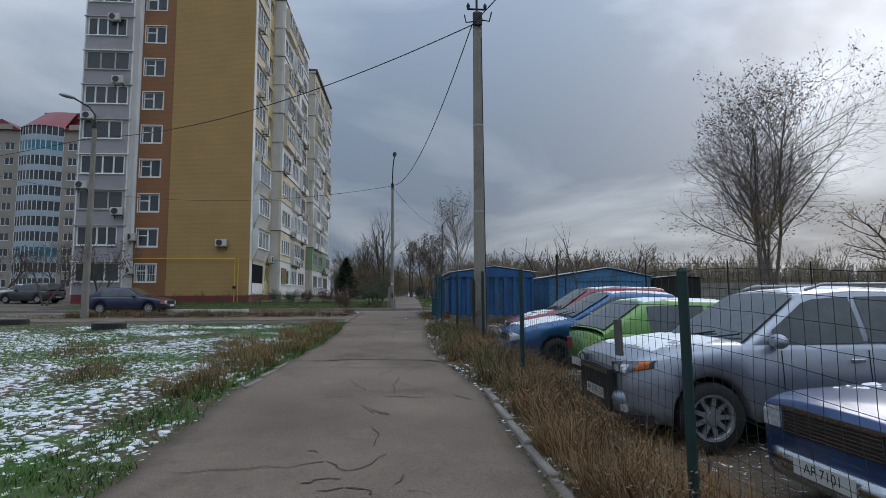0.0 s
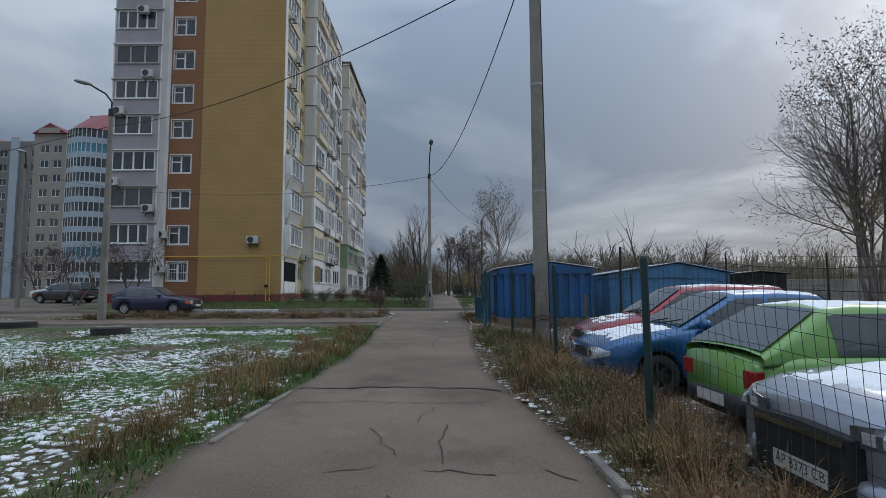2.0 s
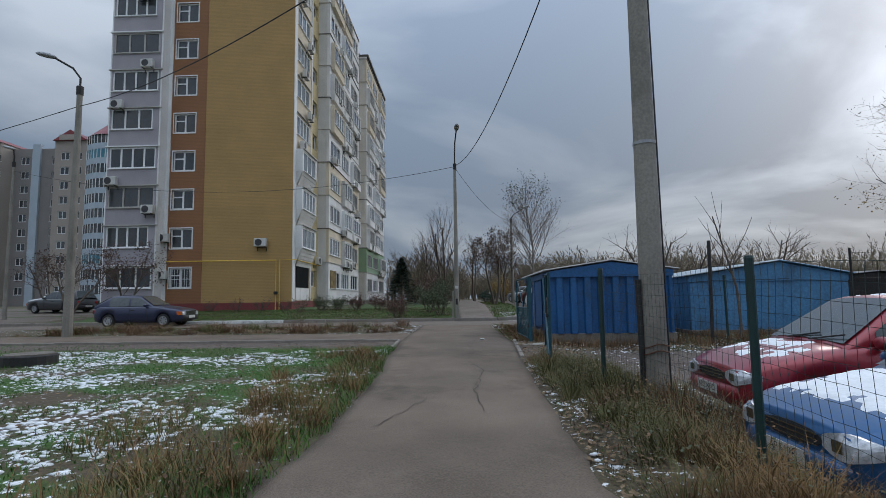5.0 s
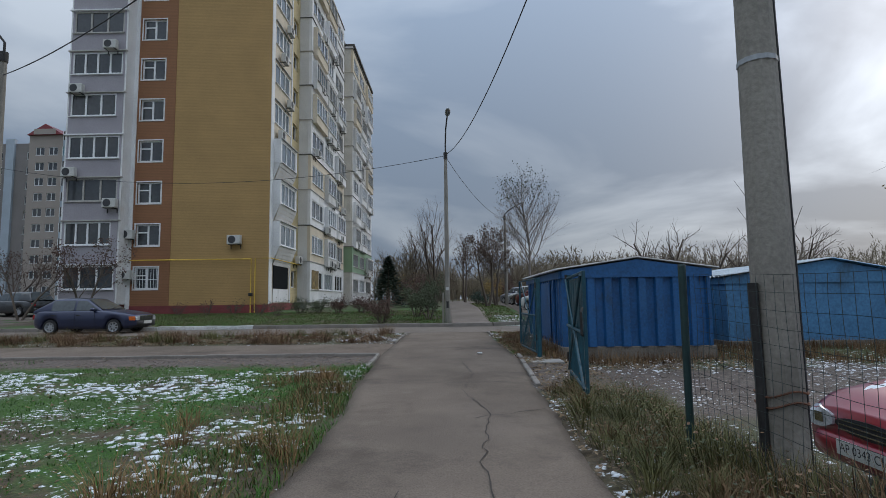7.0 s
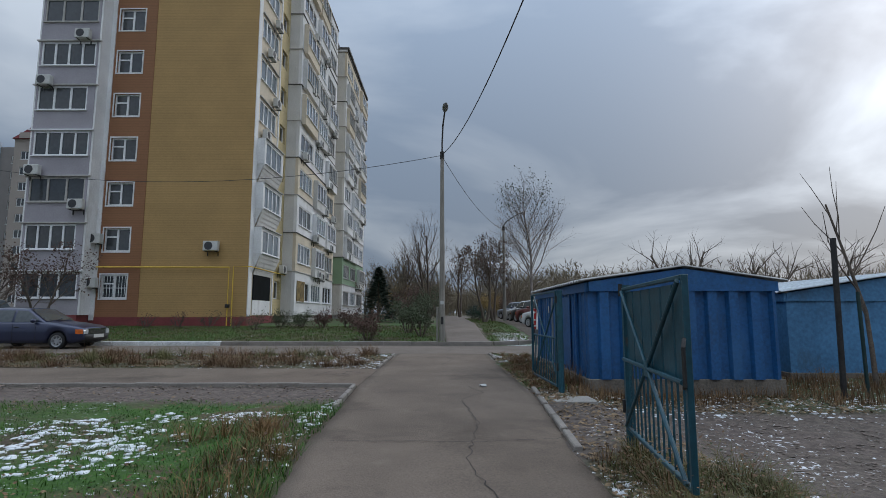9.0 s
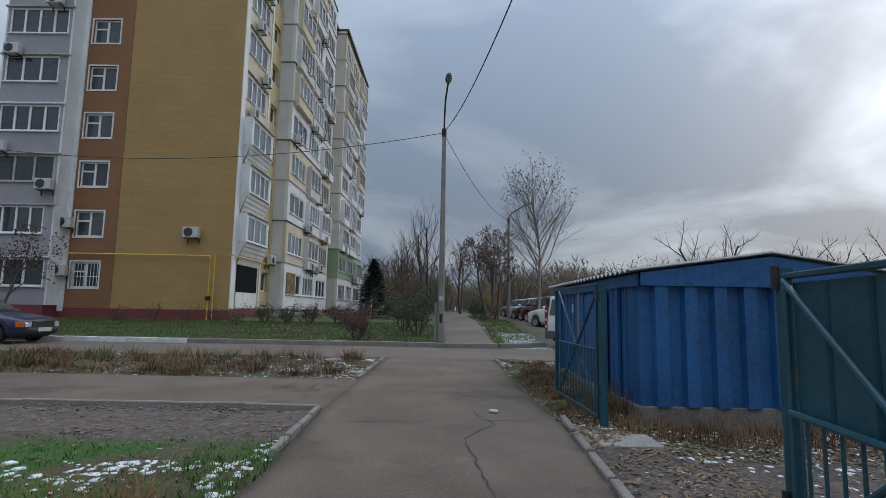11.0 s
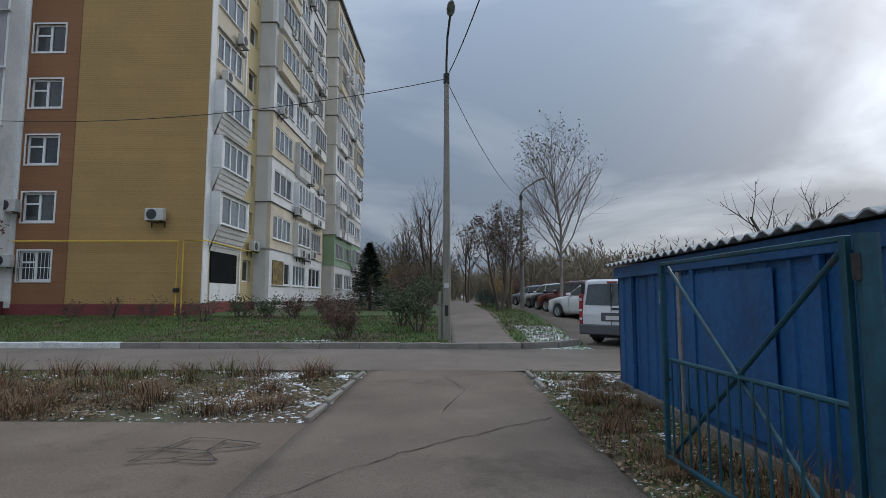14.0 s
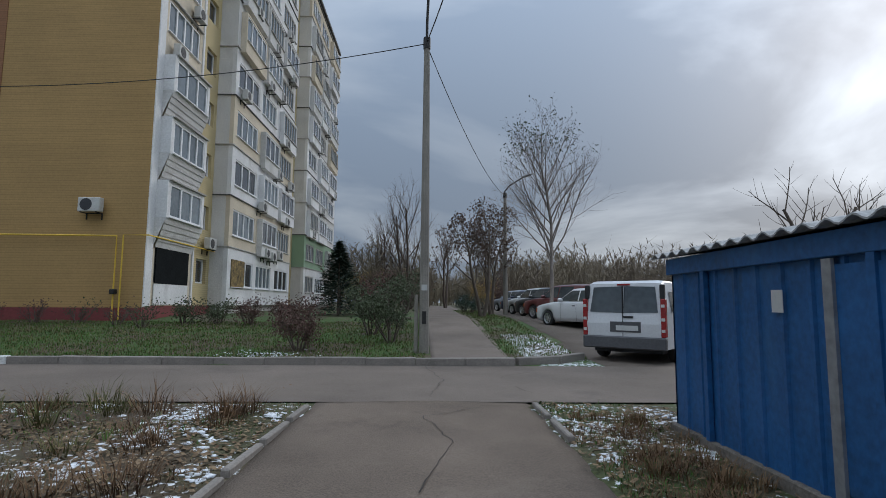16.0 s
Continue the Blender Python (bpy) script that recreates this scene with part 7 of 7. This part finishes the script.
verge = scatter(26000, 0.25, 2.0, 1.5, 16.9, lambda x, y: (0.4 + 0.8 * max(0, clumpy(x, y, 0.9, 2) + 0.35)) * min(1, 0.3 + (x - path_right(y))) if off_path(x, y, 0.04) and clumpy(x, y, 1.7, 6) > -0.2 else 0)
blades("verge_weeds", verge[::3], 0.05, 0.30, grass_dry, "dry reddish-brown weeds along the fence", 1.3, 0.0030, 5)
blades("verge_grass", verge[1::3], 0.04, 0.24, grass_olive, "olive and straw grass along the fence", 1.4, 0.0032, 6)
blades("verge_turf", verge[2::3], 0.03, 0.12, grass_green, "short green grass along the fence", 1.2, 0.0035, 16)
blades("grass_tussocks", tussocks(150, 0.55, 2.0, 6.5, 16.8, 0.15, 120, lambda x, y: off_path(x, y, 0.22)), 0.10, 0.38, grass_olive, "drooping olive grass tussocks along the fence", 1.7, 0.003, 41)
blades("grass_tussocks", tussocks(190, 0.85, 2.3, 2.0, 11.0, 0.13, 110, lambda x, y: off_path(x, y, 0.2) and clumpy(x, y, 0.8, 6) > -0.15), 0.12, 0.46, grass_orange, "withered rust-coloured grass tussocks by the fence", 1.2, 0.0028, 42)
blades("grass_tussocks", tussocks(70, 0.6, 1.7, 2.0, 16.8, 0.12, 100, lambda x, y: off_path(x, y, 0.15)), 0.10, 0.34, grass_dry, "dry brown grass tussocks by the path", 1.3, 0.003, 43)
blades("grass_tussocks", tussocks(60, -3.4, -2.0, 6.8, 18.5, 0.16, 120, lambda x, y: off_path(x, y, 0.12) and clumpy(x, y, 0.5, 3) > -0.1), 0.08, 0.34, grass_orange, "withered rust-coloured grass tussocks at the path edge", 1.3, 0.003, 44)
lot = scatter(9000, 1.3, 2.5, 6.9, 13.0, lambda x, y: (0.6 + max(0, clumpy(x, y, 1.1, 3))) if clumpy(x, y, 1.2, 3) > -0.15 else 0)
blades("lot_weeds", lot, 0.12, 0.55, grass_dry, "tall dry weeds before the parked cars", 1.0, 0.0035, 7)
lot2 = scatter(2600, 1.2, 2.4, 1.5, 6.8, lambda x, y: 0.7 if clumpy(x, y, 1.4, 3) > 0.05 else 0)
blades("lot_weeds", lot2, 0.08, 0.4, grass_dry, "dry weeds among thawing snow", 0.8, 0.004, 8)
polew = [(1.62 + GR.normal(0, 0.35), 13.4 + GR.normal(0, 0.35), 1) for _ in range(2600)]
blades("pole_weeds", polew, 0.08, 0.4, grass_olive, "weeds round the utility pole", 0.7, 0.004, 9)
isl = scatter(26000, -16, -2.35, 23.98, 27.4, lambda x, y: (0.4 + 0.7 * max(0, clumpy(x, y, 0.8, 5) + 0.2)) * (0.5 if x > -3.6 else 1) if clumpy(x, y, 1.4, 9) > -0.2 else 0)
blades("island_weeds", isl[::3], 0.03, 0.18, weed_red, "dry brown weeds on the grass strip", 1.8, 0.0045, 10)
blades("island_grass", isl[1::3], 0.04, 0.16, grass_olive, "dull olive grass on the grass strip", 1.8, 0.0045, 11)
blades("island_grass", [q for q in isl[2::3] if q[1] > 25.6], 0.04, 0.16, grass_green, "green grass on the far edge of the strip", 1.6, 0.0045, 18)
on_island = lambda x, y: -20 < x < -2.6 and 24.2 < y < 27.2
blades("grass_tussocks", tussocks(150, -15, -2.8, 24.2, 27.0, 0.2, 90, lambda x, y: on_island(x, y) and clumpy(x, y, 0.7, 2) > -0.1), 0.10, 0.42, weed_red, "withered reddish tussocks on the grass strip", 1.4, 0.0042, 45)
blades("grass_tussocks", tussocks(60, -15, -2.8, 24.6, 27.2, 0.18, 90, lambda x, y: on_island(x, y) and clumpy(x, y, 0.7, 8) > 0), 0.10, 0.44, grass_olive, "olive tussocks on the grass strip", 1.3, 0.0042, 46)
ri = scatter(13000, 0.4, 1.6, 20.9, 27.4, lambda x, y: 0.5 + 0.6 * max(0, clumpy(x, y, 1, 7)) if off_path(x, y, 0.05) and clumpy(x, y, 1.6, 2) > -0.2 else 0)
blades("gate_weeds", [q for q in ri[::2] if q[1] < 26.2], 0.04, 0.2, weed_red, "dry weeds beside the garage", 1.6, 0.004, 12)
blades("gate_grass", ri[1::2], 0.03, 0.11, grass_green, "green grass beside the garage", 1.5, 0.004, 13)
blades("grass_tussocks", tussocks(60, 0.7, 1.5, 21.0, 26.6, 0.12, 70, lambda x, y: off_path(x, y, 0.15)), 0.05, 0.2, grass_dry, "olive and brown tussocks beside the garage", 1.4, 0.0036, 47)
gf = scatter(12000, 1.2, 12, 20.3, 22.2, lambda x, y: (0.6 + max(0, clumpy(x, y, 1, 7))) if clumpy(x, y, 1.2, 1) > -0.15 and not (1.6 < x < 5.0 and y > 21.0) else 0)
blades("garage_weeds", gf, 0.08, 0.4, grass_dry, "dry weeds along the garages", 0.7, 0.005, 14)
lawn = scatter(60000, -20, -0.9, 31.7, 41.5, lambda x, y: 1.0) + scatter(12000, 0.9, 2.7, 32.5, 60, lambda x, y: 1.0)
blades("lawn_grass", lawn[::2], 0.03, 0.09, grass_green, "short green lawn before the apartment block", 0.9, 0.008, 15)
blades("lawn_grass", lawn[1::2], 0.03, 0.11, grass_olive, "faded olive lawn before the apartment block", 0.9, 0.008, 17)


def scraps(name, places, size, material, label, category, seed, high=0.0):
    rng = random.Random(seed)
    v, f = [], []
    for x, y in places:
        c = Vector((x, y, gz(x, y) + hump(x, y) + 0.015 + high * rng.random() ** 1.6))
        a = rng.uniform(0, 6.283)
        s = size * rng.uniform(0.5, 1.3)
        u = Vector((math.cos(a), math.sin(a), rng.uniform(-0.3, 0.5))) * s
        w = Vector((-math.sin(a), math.cos(a), rng.uniform(-0.3, 0.5))) * s * 0.6
        k = len(v)
        v += [c - u, c + w, c + u, c - w]
        f += [(k, k + 1, k + 2), (k, k + 2, k + 3)]
    raw(name, v, f, material, None, label, category=category, kind="stuff")


sc = [(x, y) for x, y, _ in scatter(12000, 0.25, 2.0, 2, 27.4, lambda x, y: 1 if off_path(x, y, 0.0) else 0)] + [(x, y) for x, y, _ in scatter(3000, 0.6, 6, 19.9, 21.0, lambda x, y: 1)] + [(x, y) for x, y, _ in scatter(2500, -9, -2.3, 3, 27.4, lambda x, y: 1 if off_path(x, y, 0.0) else 0)] + [(x, y) for x, y, _ in scatter(9000, -12, -2.35, 24.0, 26.4, lambda x, y: 1 if clumpy(x, y, 0.8, 17) > -0.2 else 0)]
scraps("fallen_leaves", sc, 0.028, mat("leaf_litter", (0.17, 0.10, 0.055), 0.9, 0, 0.5, 4, 30, 0, col2=(0.30, 0.21, 0.12)), "brown fallen leaves on the verges", "leaves", 3)


def clumps(name, places, s0, s1, label, seed, material=snow, category="snow"):
    """Low lumps of thawing snow."""
    rng = random.Random(seed)
    ico = bmesh.new()
    bmesh.ops.create_icosphere(ico, subdivisions=1, radius=1)
    bv = [v.co.copy() for v in ico.verts]
    bf = [[x.index for x in q.verts] for q in ico.faces]
    ico.free()
    v, f = [], []
    for x, y in places:
        s = rng.uniform(s0, s1)
        k = len(v)
        a = rng.uniform(0.6, 1.5)
        z = gz(x, y) + hump(x, y)
        for c in bv:
            j = 1 + 0.35 * rng.uniform(-1, 1)
            v.append((x + c.x * s * a * j, y + c.y * s * j, z + c.z * s * 0.34 * j))
        f += [[i + k for i in q] for q in bf]
    raw(name, v, f, material, None, label, material is snow, category=category, kind="stuff")


sn_places = [(path_right(y) + abs(GR.normal(0.15, 0.22)) + 0.05, y) for y in GR.uniform(2.5, 17, 420) if clumpy(0, y, 0.8, 3) > 0.08]
sn_places += [(1.35 + GR.uniform(0, 0.9), y) for y in GR.uniform(3, 7.6, 240) if clumpy(1, y, 0.9, 1) > -0.3]
sn_places += [(x, y) for x, y, _ in scatter(700, 1.4, 9, 19.6, 21.0, lambda x, y: 1 if clumpy(x, y, 1.2, 4) > 0.05 else 0)]
sn_places += [(x, y) for x, y, _ in scatter(260, -8, -2.4, 24.0, 27.4, lambda x, y: 1 if clumpy(x, y, 0.9, 4) > 0.12 else 0)]
sn_places += [(x, y) for x, y, _ in scatter(1500, -4.8, -2.4, 24.6, 27.3, lambda x, y: 1 if clumpy(x, y, 1.3, 21) + 0.25 * clumpy(x, y, 4, 2) > 0.02 + 0.1 * (-2.4 - x) else 0)]
sn_places += [(x, y) for x, y, _ in scatter(900, -14, -4, 26.5, 27.4, lambda x, y: 1 if clumpy(x, y, 1.1, 22) > 0.1 else 0)]
sn_places += [(x, y) for x, y, _ in scatter(520, 0.55, 1.9, 25.0, 27.3, lambda x, y: 1 if clumpy(x, y, 1.5, 23) > -0.05 and off_path(x, y, 0.06) else 0)]
sn_places += [(-4.6 + GR.normal(0, 0.55), 33.2 + GR.normal(0, 0.3)) for _ in range(260)]
sn_places += [(x, y) for x, y, _ in scatter(500, -2.6, -1.95, 14, 20, lambda x, y: 1 if clumpy(x, y, 1.4, 24) > 0.1 and off_path(x, y, 0.05) else 0)]
clumps("snow_lumps", sn_places, 0.010, 0.045, "small lumps of thawing snow in the grass", 4)
fl_places = [(x, y) for x, y, _ in scatter(15000, -11, -2.25, 2.5, 19, lambda x, y: 1 if off_path(x, y, 0.1) and clumpy(x, y, 0.55, 12) + 0.15 * clumpy(x, y, 2, 1) > -0.10 + 0.012 * max(0, y - 10) else 0)]
clumps("snow_lumps", fl_places, 0.012, 0.055, "thawing snow lumps scattered over the lawn", 5)


# dead shrubs massed before the far woods
for i, (x, y, h) in enumerate([(-5.5, 60, 3.4), (-3.4, 58, 3.0), (-6.5, 65, 3.6), (-2.4, 66, 3.4), (3.4, 62, 3.0), (4.6, 66, 3.4), (-4.8, 71, 4), (5.8, 72, 4), (-8.0, 80, 4.5), (-6.0, 86, 4.5)]):
    tree(x, y, h, 0.03, "brown leafless thicket shrub beside the footpath", 120 + i, 8, (7, 5), 2, 0.5, 0.7, leaf_rust if i % 2 else leaf_ochre, 1300, 0.10, (0.3, 99), 0.5, category="shrub", wood=twig)
# crumpled paper on the path
pb = bmesh.new()
bmesh.ops.create_icosphere(pb, subdivisions=2, radius=0.05)
for v in pb.verts:
    v.co = Vector((v.co.x * 1.4, v.co.y, v.co.z * 0.45)) * (1 + 0.5 * noise.noise(v.co * 30))
    v.co += Vector((-0.13, 21.3, gz(0, 21.3) + 0.03))
part("paper_scrap", pb, plate_white, None, "crumpled white paper on the asphalt", category="litter")
# a board hung on the fence
bd = thing("fence_board", pose(1.34, 4.1, gz(1.4, 4.1) + 1.02, 0, 4, 90), "small grey board wired to the fence", "board")
part("board", bx(-0.065, 0.065, -0.006, 0.006, -0.13, 0.13, bevel=0.003), board_grey, bd)
copy_thing(bd, pose(1.33, 8.93, 1.52, 0, -5, 90))

# leafy dead weeds that break up the verge grass
wl = [(x, y) for x, y, _ in scatter(26000, 0.25, 2.0, 1.8, 16.9, lambda x, y: 1 if off_path(x, y, 0.12) and clumpy(x, y, 1.3, 14) > -0.05 else 0)]
scraps("weed_leaves", wl[::2], 0.015, leaf_olive, "small olive weed leaves along the fence", "weeds", 21, 0.30)
scraps("weed_leaves", wl[1::2], 0.015, weed_red, "withered reddish weed leaves along the fence", "weeds", 22, 0.38)
wl2 = [(x, y) for x, y, _ in scatter(9000, -14, -2.4, 24.0, 27.4, lambda x, y: 1 if clumpy(x, y, 1.1, 14) > 0 else 0)] + [(x, y) for x, y, _ in scatter(5000, -4.2, -2.2, 7, 19, lambda x, y: 1 if clumpy(x, y, 1.1, 14) > 0.1 and off_path(x, y, 0.05) else 0)]
scraps("weed_leaves", wl2, 0.018, weed_red, "withered brown weed leaves on the grass strip", "weeds", 23, 0.24)
stalks = []
for cx, cy in [(1.05, 3.4), (1.0, 4.4), (0.95, 5.3), (1.1, 6.1), (1.3, 7.4), (1.5, 8.2), (1.6, 9.0), (1.8, 9.9), (0.9, 7.0), (1.9, 8.0)]:
    stalks += [q for q in ((cx + GR.normal(0, 0.2), cy + GR.normal(0, 0.35), GR.uniform(0.4, 1)) for _ in range(170)) if off_path(q[0], q[1], 0.15)]
blades("weed_stalks", stalks, 0.25, 0.62, weed_red, "tall rusty weed stalks by the fence", 1.2, 0.0026, 31)

st = [(x, y) for x, y, _ in scatter(1500, 1.2, 3.0, 2.0, 7.4, lambda x, y: 1)] + [(x, y) for x, y, _ in scatter(3000, 1.0, 9.0, 17.0, 20.0, lambda x, y: 1)] + [(x, y) for x, y, _ in scatter(2400, -12, -2.5, 19.7, 21.35, lambda x, y: 1)]
clumps("stone_chips", st, 0.008, 0.032, "stone chips and rubble on bare ground", 9, stone_mat, "gravel")
